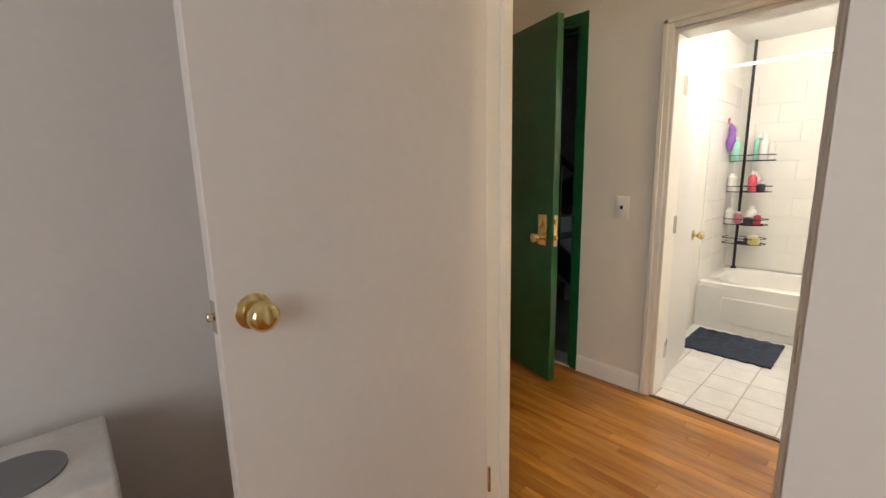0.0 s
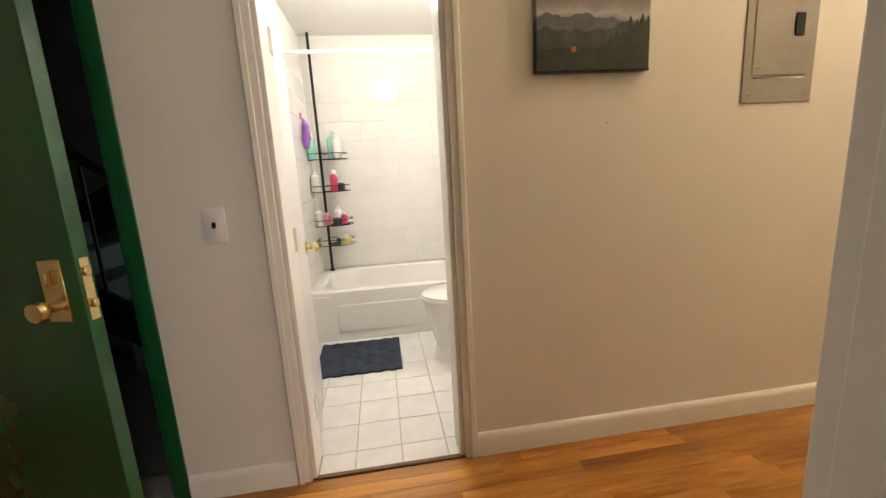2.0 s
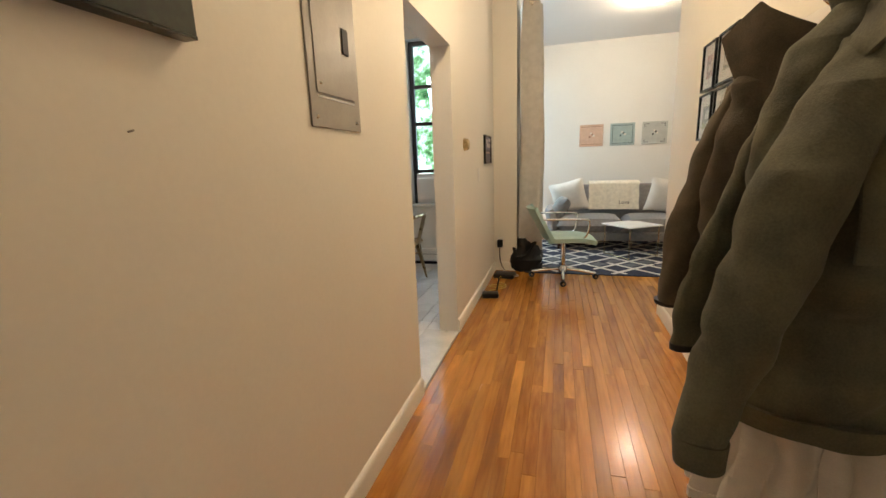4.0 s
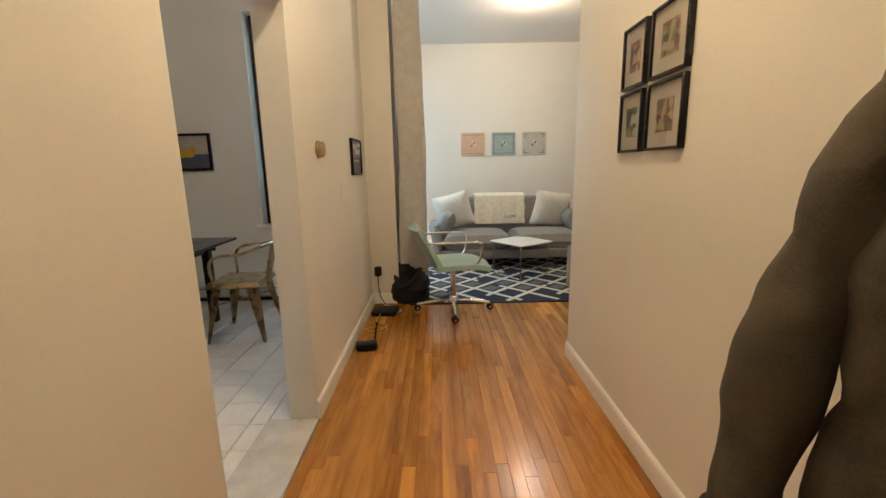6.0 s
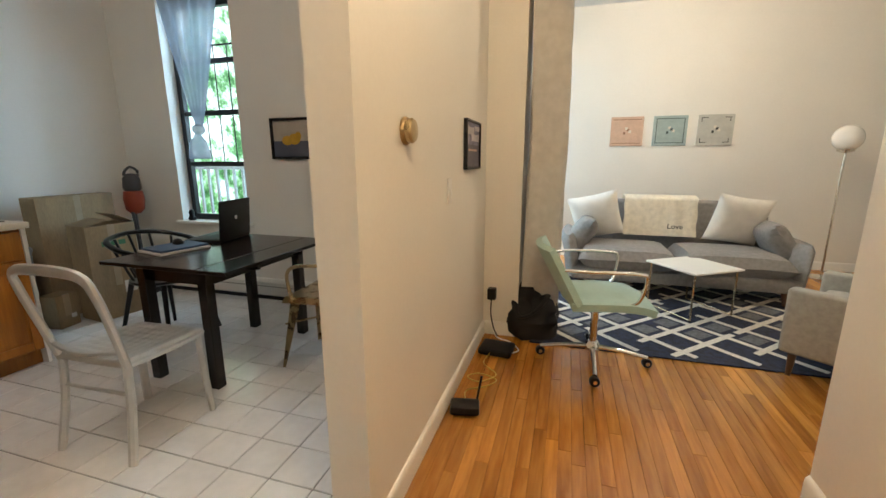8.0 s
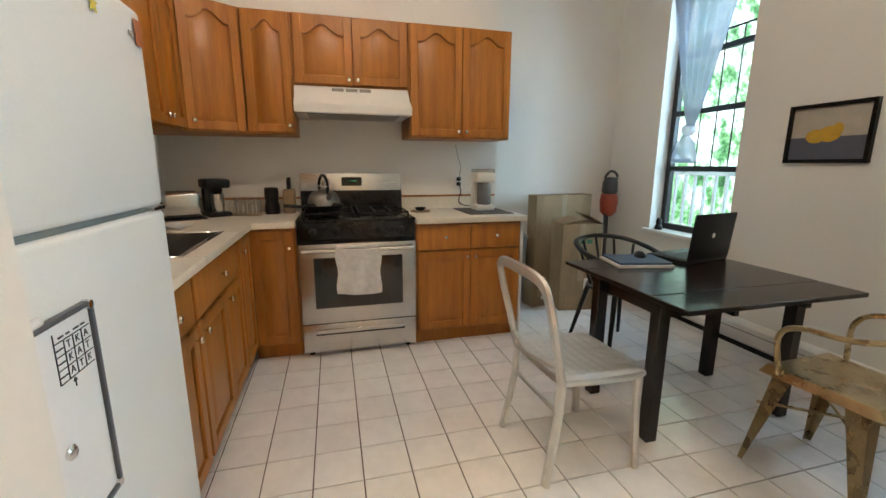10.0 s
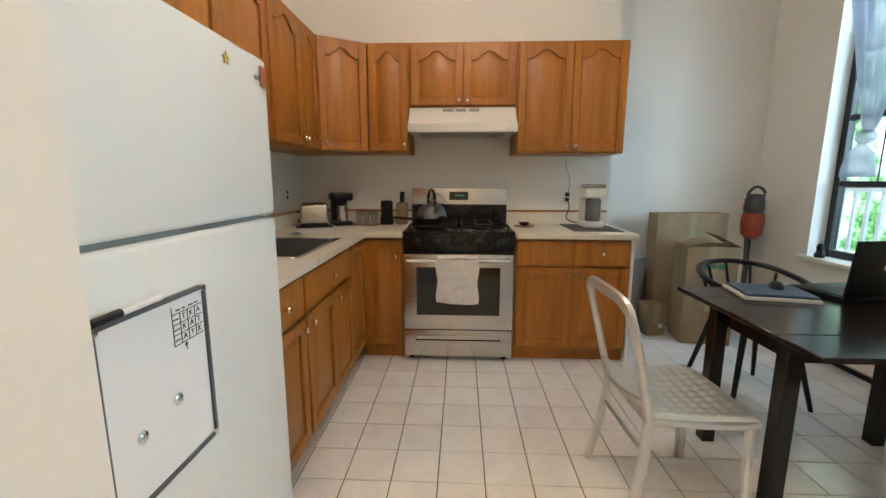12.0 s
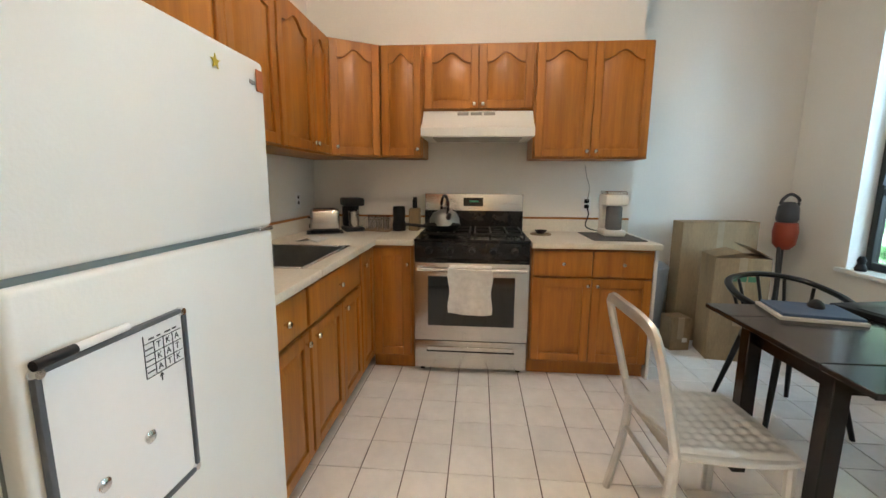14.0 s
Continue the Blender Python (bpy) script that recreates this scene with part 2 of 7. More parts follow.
def puff(bm, sx, sy, sz, n=10, power=0.35, m=None):
    """A stuffed cushion, pinched at its rim."""
    m = m or Matrix()
    for side in (1, -1):
        g = []
        for i in range(n + 1):
            row = []
            for j in range(n + 1):
                u, v = 2 * i / n - 1, 2 * j / n - 1
                h = max(0.0, (1 - u ** 4) * (1 - v ** 4)) ** power
                w = 1 - 0.07 * (1 - abs(u) ** 2) * abs(v) ** 3
                w2 = 1 - 0.07 * (1 - abs(v) ** 2) * abs(u) ** 3
                row.append(bm.verts.new(m @ Vector((u * sx / 2 * w2, v * sy / 2 * w, side * (h * sz / 2 + 0.002)))))
            g.append(row)
        for i in range(n):
            for j in range(n):
                q = (g[i][j], g[i + 1][j], g[i + 1][j + 1], g[i][j + 1])
                bm.faces.new(q if side > 0 else q[::-1])
    bmesh.ops.remove_doubles(bm, verts=bm.verts, dist=0.005)
    return bm


def finish(bm, name, mat, soft=True):
    bmesh.ops.recalc_face_normals(bm, faces=bm.faces)
    me = bpy.data.meshes.new(name)
    bm.to_mesh(me)
    bm.free()
    me.materials.append(mat)
    if soft:
        me.polygons.foreach_set("use_smooth", [True] * len(me.polygons))
        me.set_sharp_from_angle(angle=radians(38))
    return me


def part(name, bm, mat, parent, label=""):
    ob = new(name, finish(bm, name, mat))
    ob.parent = parent
    if label:
        ob["label"] = label
    return ob


def solo(name, bm, mat, label, category, group="", kind="", m=None):
    ob = new(name, finish(bm, name, mat))
    if m is not None:
        ob.matrix_world = m
    return tagged(ob, label, category, group, kind)


def thing(name, m, label, category, group="", kind=""):
    ob = new(name)
    ob.empty_display_size = 0.1
    ob.matrix_world = m
    return tagged(ob, label, category, group, kind)


def structure(name, bm, mat, label, category):
    return solo(name, bm, mat, label, category, kind="structure")


# ---- structure ----
HX, HW = 2.053, 0.56           # hall faces
KX = 2.194                     # kitchen and bath face of the hall wall
CEIL = 3.08
SY, EX, NY = -4.62, 5.245, -0.68   # kitchen faces: south, east, north


def wall_y(bm, x0, x1, y0, y1, holes, top=CEIL):
    """A wall along y between x0 and x1, with holes (ya, yb, za, zb)."""
    cur = y0
    for ya, yb, za, zb in sorted(holes):
        if ya > cur:
            box(bm, x0, x1, cur, ya, 0, top)
        if za > 0:
            box(bm, x0, x1, ya, yb, 0, za)
        box(bm, x0, x1, ya, yb, zb, top)
        cur = yb
    if y1 > cur:
        box(bm, x0, x1, cur, y1, 0, top)
    return bm


def wall_x(bm, y0, y1, x0, x1, holes, top=CEIL):
    wall_y(bm, y0, y1, x0, x1, holes, top)
    for v in bm.verts:
        v.co.x, v.co.y = v.co.y, v.co.x
    return bm


def ceiling_slab():
    bm = bmesh.new()
    box(bm, -2.9, 5.80, -4.80, 4.0, CEIL, CEIL + 0.1)
    box(bm, -2.9, 2.4, -7.36, -4.80, CEIL, CEIL + 0.1)
    return bm


ENTRY, BATH, KITCH, BED = (1.415, 2.26), (0.322, 0.93), (-2.525, -1.660), (0.212, 0.963)
WIN1, WIN2, WIN3, WIN4 = (4.30, 5.08), (2.56, 3.12), (-6.7, -5.3), (-1.2, -0.1)
structure("wall_hall_east", wall_y(bmesh.new(), HX, KX, SY, 2.9, [(*ENTRY, 0, 2.03), (*BATH, 0, 1.87), (*KITCH, 0, 1.985)]), M["wall"], "warm white painted wall with three door openings", "wall")
structure("wall_hall_west", B(0.45, HW, -3.195, 0.10, 0, CEIL), M["wall"], "warm white painted hall wall with coat hooks", "wall")
structure("wall_bedroom", wall_y(bmesh.new(), 0.73, 0.84, 0.10, 2.9, [(*BED, 0, 2.0)]), M["wall"], "painted wall with the bedroom doorway", "wall")
structure("wall_bedroom_return", B(0.45, 0.73, 0.10, 0.2, 0, CEIL), M["wall"], "short painted wall return beside the bedroom door", "wall")
structure("wall_hall_north", B(0.60, HX, 2.9, 3.0, 0, CEIL), M["wall"], "painted wall closing the end of the hall", "wall")
structure("wall_pier", B(1.80, HX, SY, -4.385, 0, CEIL), M["wall"], "short painted wall return beside the curtain", "wall")
structure("wall_living_south", B(-2.8, 2.4, -7.36, -7.26, 0, CEIL), M["wall"], "plain off-white living room wall behind the sofa", "wall")
structure("wall_living_west", B(-2.9, -2.8, -7.36, -3.095, 0, CEIL), M["wall"], "plain living room wall", "wall")
structure("wall_living_north", B(-2.8, 0.45, -3.195, -3.095, 0, CEIL), M["wall"], "plain living room wall", "wall")
structure("wall_living_east", wall_y(bmesh.new(), 2.3, 2.4, -7.26, -4.80, [(*WIN3, 0.75, 2.6)]), M["wall"], "living room wall with the window behind the curtain", "wall")
structure("wall_kitchen_south", wall_x(bmesh.new(), -4.80, SY, 1.80, 5.80, [(*WIN1, 0.70, 2.64), (*WIN2, 0.75, 2.66)]), M["wall"], "white kitchen wall with two tall windows", "wall")
structure("wall_kitchen_east", B(EX, 5.80, -3.17, NY, 0, CEIL), M["wall"], "painted kitchen wall behind the stove", "wall")
structure("wall_kitchen_recess", B(5.70, 5.80, SY, -3.17, 0, CEIL), M["wall"], "painted kitchen wall beside the window", "wall")
structure("wall_kitchen_north", B(KX, 5.80, NY, -0.58, 0, CEIL), M["wall"], "painted wall behind the sink counter", "wall")
structure("wall_bath_south", B(KX, 4.2, -0.46, -0.36, 0, CEIL), M["wall"], "white bathroom wall behind the toilet", "wall")
structure("wall_bath_north", B(KX, 4.3, 1.12, 1.20, 0, CEIL), M["wall"], "white bathroom wall", "wall")
structure("wall_bath_east", B(4.2, 4.3, -0.46, 1.12, 0, CEIL), M["wall"], "white bathroom wall behind the tub", "wall")
structure("wall_bedroom_north", B(-2.4, 0.73, 1.62, 1.72, 0, CEIL), M["door"], "pale grey bedroom wall", "wall")
structure("wall_bedroom_south", B(-2.4, 0.45, -2.2, -2.1, 0, CEIL), M["wall"], "pale bedroom wall", "wall")
structure("wall_bedroom_west", wall_y(bmesh.new(), -2.5, -2.4, -2.2, 1.72, [(*WIN4, 0.8, 2.2)]), M["wall"], "bedroom wall with a window", "wall")
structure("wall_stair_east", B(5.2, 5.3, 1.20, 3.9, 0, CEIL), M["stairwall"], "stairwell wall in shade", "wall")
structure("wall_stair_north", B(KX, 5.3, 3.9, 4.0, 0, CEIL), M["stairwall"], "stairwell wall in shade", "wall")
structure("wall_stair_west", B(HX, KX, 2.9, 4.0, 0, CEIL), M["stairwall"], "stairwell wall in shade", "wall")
structure("ceiling", ceiling_slab(), M["ceiling"], "white painted plaster ceiling", "ceiling")
structure("ceiling_bath", B(KX, 4.2, -0.36, 1.12, 2.24, 2.32), M["ceiling"], "low white bathroom ceiling", "ceiling")
structure("floor", B(-2.9, HX + 0.02, -7.36, 3.0, -0.12, -0.014), M["gap"], "varnished oak strip floor", "floor")
structure("floor_kitchen", B(HX + 0.02, 5.80, -4.80, -0.58, -0.12, -0.006), M["grout"], "square white glazed kitchen floor tiles with dark grout", "floor")
structure("floor_bath", B(HX + 0.02, 4.3, -0.46, 1.20, -0.12, -0.004), M["bathgrout"], "square white bathroom floor tiles", "floor")
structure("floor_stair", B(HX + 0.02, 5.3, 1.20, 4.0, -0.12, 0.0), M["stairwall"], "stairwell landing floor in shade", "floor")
structure("threshold_kitchen", B(HX - 0.004, 2.31, KITCH[0] + 0.001, KITCH[1] - 0.001, -0.01, 0.008, bev=0.003), M["stone"], "pale marble threshold at the kitchen opening", "threshold")
structure("threshold_bath", B(HX - 0.004, HX + 0.018, BATH[0] + 0.001, BATH[1] - 0.001, -0.01, 0.006, bev=0.002), M["legwood"], "dark wooden threshold at the bathroom door", "threshold")
structure("threshold_entry", B(HX - 0.004, KX + 0.01, ENTRY[0] + 0.001, ENTRY[1] - 0.001, -0.01, 0.012, bev=0.002), M["stone"], "worn pale threshold at the entry door", "threshold")
structure("ground", B(-60, 60, -90, -4.9, -1.2, -1.1), M["exterior"], "yard outside the windows", "ground")

# ---- kitchen ----


def cab_door(w, h, arch):
    """A framed cabinet door with a raised panel; the top rail may be arched. Front faces -y, hinge plane y = 0."""
    bm = bmesh.new()
    st, lo, hi = 0.052, -0.009, -0.024
    box(bm, 0, w, lo, 0, 0, h, bev=0.002)
    box(bm, 0, st, hi, lo, 0, h, bev=0.003)
    box(bm, w - st, w, hi, lo, 0, h, bev=0.003)
    box(bm, st, w - st, hi, lo, 0, st, bev=0.003)

    def top(x):
        s = min(1.0, abs(x - w / 2) / (w / 2 - st) / 0.86)
        return h - st - (0.06 * (1 - math.cos(math.pi * s)) / 2 if arch else 0)
    n = 16
    xs = [st + (w - 2 * st) * i / n for i in range(n + 1)]
    for k in range(n):
        a, b = xs[k], xs[k + 1]
        q = [bm.verts.new(p) for p in ((a, hi, top(a)), (b, hi, top(b)), (b, hi, h - 0.001), (a, hi, h - 0.001))]
        bm.faces.new(q)
        r = [bm.verts.new(p) for p in ((a, lo, top(a)), (b, lo, top(b)))]
        bm.faces.new((q[0], q[1], r[1], r[0]))
    g, bev, rise = 0.009, 0.034, -0.0215
    rows = []
    for k in range(n + 1):
        x = st + g + (w - 2 * st - 2 * g) * k / n
        edge = min(x - st - g, w - st - g - x)
        f = min(1.0, edge / bev)
        t = top(x) - g
        col = []
        for z, e in ((st + g, 0), (st + g + bev, 1), (t - bev, 1), (t, 0)):
            col.append(bm.verts.new((x, lo + (rise - lo) * min(f, e) - 0.0015, z)))
        rows.append(col)
    for a, b in zip(rows, rows[1:]):
        for j in range(3):
            bm.faces.new((a[j], b[j], b[j + 1], a[j + 1]))
    return bm


def knob(parent, x, y, z, mat, r=0.014):
    bm = bmesh.new()
    lathe(bm, [(0.005, 0), (0.005, 0.012), (r * 0.8, 0.015), (r, 0.022), (r * 0.75, 0.029), (0.002, 0.031)], 14, Matrix.Translation((x, y, z)) @ pose(0, 0, 0, 90))
    return part("handle", bm, mat, parent, "small round nickel knob")


def cabinet(m, w, h, d, fronts, label, group, toe=0.0, z0=0.0, hollow=0.0):
    """A cabinet unit; fronts: (x0, x1, z0, z1, arch, knob x share, knob z share)."""
    c = thing("kitchen_cabinet", m, label, "cabinet", group)
    bm = bmesh.new()
    box(bm, 0.001, w - 0.001, 0.0, d, toe, hollow or h, bev=0.002)
    if hollow:
        # room for a sink between the front rail and the sides
        box(bm, 0.001, w - 0.001, 0.0, 0.03, hollow, h)
        box(bm, 0.001, 0.03, 0.03, d, hollow, h)
        box(bm, w - 0.03, w - 0.001, 0.03, d, hollow, h)
    if toe:
        box(bm, 0.001, w - 0.001, 0.045, d, 0, toe)
    part("body", bm, M["cab"], c)
    for x0, x1, za, zb, arch, kx, kz in fronts:
        drawer = zb - za < 0.2
        if drawer:
            bm = B(0, x1 - x0 - 0.004, -0.02, 0, 0, zb - za - 0.004, bev=0.005, seg=2)
        else:
            bm = cab_door(x1 - x0 - 0.004, zb - za - 0.004, arch)
        dr = part("drawer_front" if drawer else "cabinet_door", bm, M["cab"], c)
        dr.location = (x0 + 0.002, -0.0015, za + 0.002)
        knob(dr, kx * (x1 - x0), -0.019 if drawer else -0.0225, kz * (zb - za), M["nickel"])
    return c


M["nickel"] = material("nickel", (0.72, 0.68, 0.60), 0.22, 1.0, 0.04, 20, 0.005)
UP, LOW = "upper kitchen cabinets", "lower kitchen cabinets"
LU = "honey oak wall cabinet with arched raised panel doors"
UZ, UT = 1.455, 2.205


def east(y, z=0.0, x=4.925):
    return pose(x, y, z, 0, 0, -90)


cabinet(east(-1.31, UZ), 0.30, UT - UZ, 0.318, [(0.01, 0.29, 0.01, 0.74, True, 0.9, 0.06)], "narrow honey oak wall cabinet with one arched door", UP)
cabinet(east(-1.61, 1.77), 0.755, UT - 1.77, 0.318, [(0.01, 0.38, 0.01, 0.425, True, 0.92, 0.07), (0.38, 0.745, 0.01, 0.425, True, 0.08, 0.07)], "short honey oak wall cabinet above the range hood", UP)
cabinet(east(-2.365, UZ - 0.005), 0.765, UT - UZ + 0.005, 0.318, [(0.01, 0.385, 0.01, 0.75, True, 0.92, 0.05), (0.385, 0.755, 0.01, 0.75, True, 0.08, 0.05)], "wide honey oak wall cabinet with two arched doors", UP)
for xa, xm, xb in ((2.44, 2.80, 3.17), (3.17, 3.59, 4.01), (4.01, 4.43, 4.728)):
    low = 1.70 if xa < 3 else UZ
    cabinet(pose(xa, -1.0, low), xb - xa, UT - low, 0.318, [(0.01, xm - xa, 0.01, UT - low - 0.01, True, 0.92, 0.06), (xm - xa, xb - xa - 0.01, 0.01, UT - low - 0.01, True, 0.08, 0.06)],
            "short honey oak wall cabinet above the refrigerator" if xa < 3 else LU, UP)


def corner_cabinet():
    c = thing("kitchen_cabinet", pose(4.730, -1.0, UZ), "diagonal corner honey oak wall cabinet with one arched door", "cabinet", UP)
    bm = bmesh.new()
    h = UT - UZ
    foot = [(0, 0), (0.195, -0.308), (0.513, -0.308), (0.513, 0.318), (0, 0.318)]
    lo, hi = [bm.verts.new((x, y, 0)) for x, y in foot], [bm.verts.new((x, y, h)) for x, y in foot]
    bm.faces.new(lo[::-1]), bm.faces.new(hi)
    for i in range(5):
        bm.faces.new((lo[i], lo[(i + 1) % 5], hi[(i + 1) % 5], hi[i]))
    part("body", bm, M["cab"], c)
    ln = math.hypot(0.195, 0.308)
    d = part("cabinet_door", cab_door(ln - 0.03, h - 0.02, True), M["cab"], c)
    d.matrix_basis = pose(0.006, -0.014, 0.01, 0, 0, -math.degrees(math.atan2(0.308, 0.195)))
    knob(d, 0.035, -0.0225, 0.05, M["nickel"])


corner_cabinet()
LB = "honey oak base cabinet with drawers over raised panel doors"
cabinet(east(-2.355, 0, 4.645), 0.77, 0.875, 0.60, [(0.01, 0.385, 0.69, 0.86, 0, 0.5, 0.5), (0.385, 0.76, 0.69, 0.86, 0, 0.5, 0.5), (0.01, 0.385, 0.115, 0.68, False, 0.92, 0.92), (0.385, 0.76, 0.115, 0.68, False, 0.08, 0.92)], LB, LOW, 0.10)
cabinet(east(-1.297, 0, 4.645), 0.288, 0.875, 0.60, [(0.02, 0.27, 0.115, 0.86, False, 0.9, 0.85)], "narrow honey oak base cabinet in the corner", LOW, 0.10)
cabinet(pose(3.12, -1.295, 0), 0.43, 0.875, 0.60, [(0.01, 0.42, 0.69, 0.86, 0, 0.5, 0.5), (0.01, 0.42, 0.115, 0.68, False, 0.9, 0.92)], LB, LOW, 0.10)
cabinet(pose(3.55, -1.295, 0), 0.76, 0.875, 0.60, [(0.01, 0.75, 0.69, 0.86, 0, 0.5, 0.5), (0.01, 0.41, 0.115, 0.68, False, 0.1, 0.92), (0.41, 0.75, 0.115, 0.68, False, 0.1, 0.92)], "honey oak sink base cabinet with two doors", LOW, 0.10, hollow=0.74)
cabinet(pose(4.31, -1.295, 0), 0.333, 0.875, 0.60, [(0.01, 0.30, 0.115, 0.86, False, 0.15, 0.9)], "narrow honey oak base cabinet in the corner", LOW, 0.10)


def counters():
    c = thing("countertop", pose(0, 0, 0.876), "cream laminate countertop with backsplash and oak trim", "countertop")
    bm = bmesh.new()
    t = 0.038
    # round the sink cut-out
    f, n = -1.34, NY - 0.002
    box(bm, 3.11, 3.66, f, n, 0, t, bev=0.006, seg=2)
    box(bm, 4.28, EX - 0.002, f, n, 0, t, bev=0.006, seg=2)
    box(bm, 3.66, 4.28, f, -1.255, 0, t, bev=0.006, seg=2)
    box(bm, 3.66, 4.28, -0.80, n, 0, t, bev=0.006, seg=2)
    box(bm, 4.595, EX - 0.002, -1.586, f, 0, t, bev=0.006, seg=2)
    part("worktop", bm, M["counter"], c)
    bm = bmesh.new()
    box(bm, 3.11, EX - 0.022, n - 0.018, n, t, t + 0.095)
    box(bm, EX - 0.02, EX - 0.002, -1.586, n - 0.018, t, t + 0.095)
    part("backsplash", bm, M["counter"], c)
    bm = bmesh.new()
    box(bm, 3.11, EX - 0.026, n - 0.021, n, t + 0.095, t + 0.110, bev=0.002)
    box(bm, EX - 0.023, EX - 0.002, -1.586, n - 0.022, t + 0.095, t + 0.110, bev=0.002)
    part("trim_strip", bm, M["cab"], c, "oak trim strip")
    c = thing("countertop", pose(0, 0, 0.876), "cream laminate countertop beside the stove", "countertop")
    part("worktop", B(4.59, EX - 0.002, -3.15, -2.353, 0, t, bev=0.006, seg=2), M["counter"], c)
    part("end_panel", B(4.64, EX - 0.05, -3.146, -3.127, -0.876, -0.002), M["whitetop"], c)
    part("backsplash", B(EX - 0.02, EX - 0.002, -3.15, -2.353, t, t + 0.095), M["counter"], c)
    part("trim_strip", B(EX - 0.023, EX - 0.002, -3.15, -2.353, t + 0.095, t + 0.110, bev=0.002), M["cab"], c, "oak trim strip")
    s = thing("kitchen_sink", pose(3.665, -1.25, 0.914), "stainless steel drop-in kitchen sink", "sink")
    bm = bmesh.new()
    box(bm, 0.0, 0.61, 0.0, 0.445, -0.16, -0.155)
    for a in ((0, 0.012, 0, 0.445), (0.598, 0.61, 0, 0.445), (0.012, 0.598, 0, 0.012), (0.012, 0.598, 0.433, 0.445)):
        box(bm, a[0], a[1], a[2], a[3], -0.155, 0.003)
    part("basin", bm, M["basinsteel"], s)
    bm = bmesh.new()
    for a in ((-0.015, 0.625, -0.015, 0.004), (-0.015, 0.625, 0.441, 0.465), (-0.015, 0.004, 0.004, 0.441), (0.606, 0.625, 0.004, 0.441)):
        box(bm, *a, 0.001, 0.006, bev=0.002)
    part("rim", bm, M["chrome"], s)
    f = thing("kitchen_faucet", pose(3.95, -0.745, 0.914), "chrome kitchen faucet with curved spout", "faucet")
    part("spout", tube(bmesh.new(), [(0, 0, 0.02), (0, 0, 0.16), (0, -0.05, 0.22), (0, -0.15, 0.19), (0, -0.18, 0.13)], 0.012), M["chrome"], f)
    part("base", B(-0.12, 0.12, -0.03, 0.03, 0, 0.03, bev=0.01, seg=2), M["chrome"], f)
    for sx in (-0.1, 0.1):
        part("tap_handle", rod(bmesh.new(), (sx, 0, 0.03), (sx, 0, 0.08), 0.018, 0.012), M["chrome"], f)


M["basinsteel"] = material("sink_steel", (0.30, 0.30, 0.29), 0.42, 1.0, 0.08, 12, 0.02)
counters()


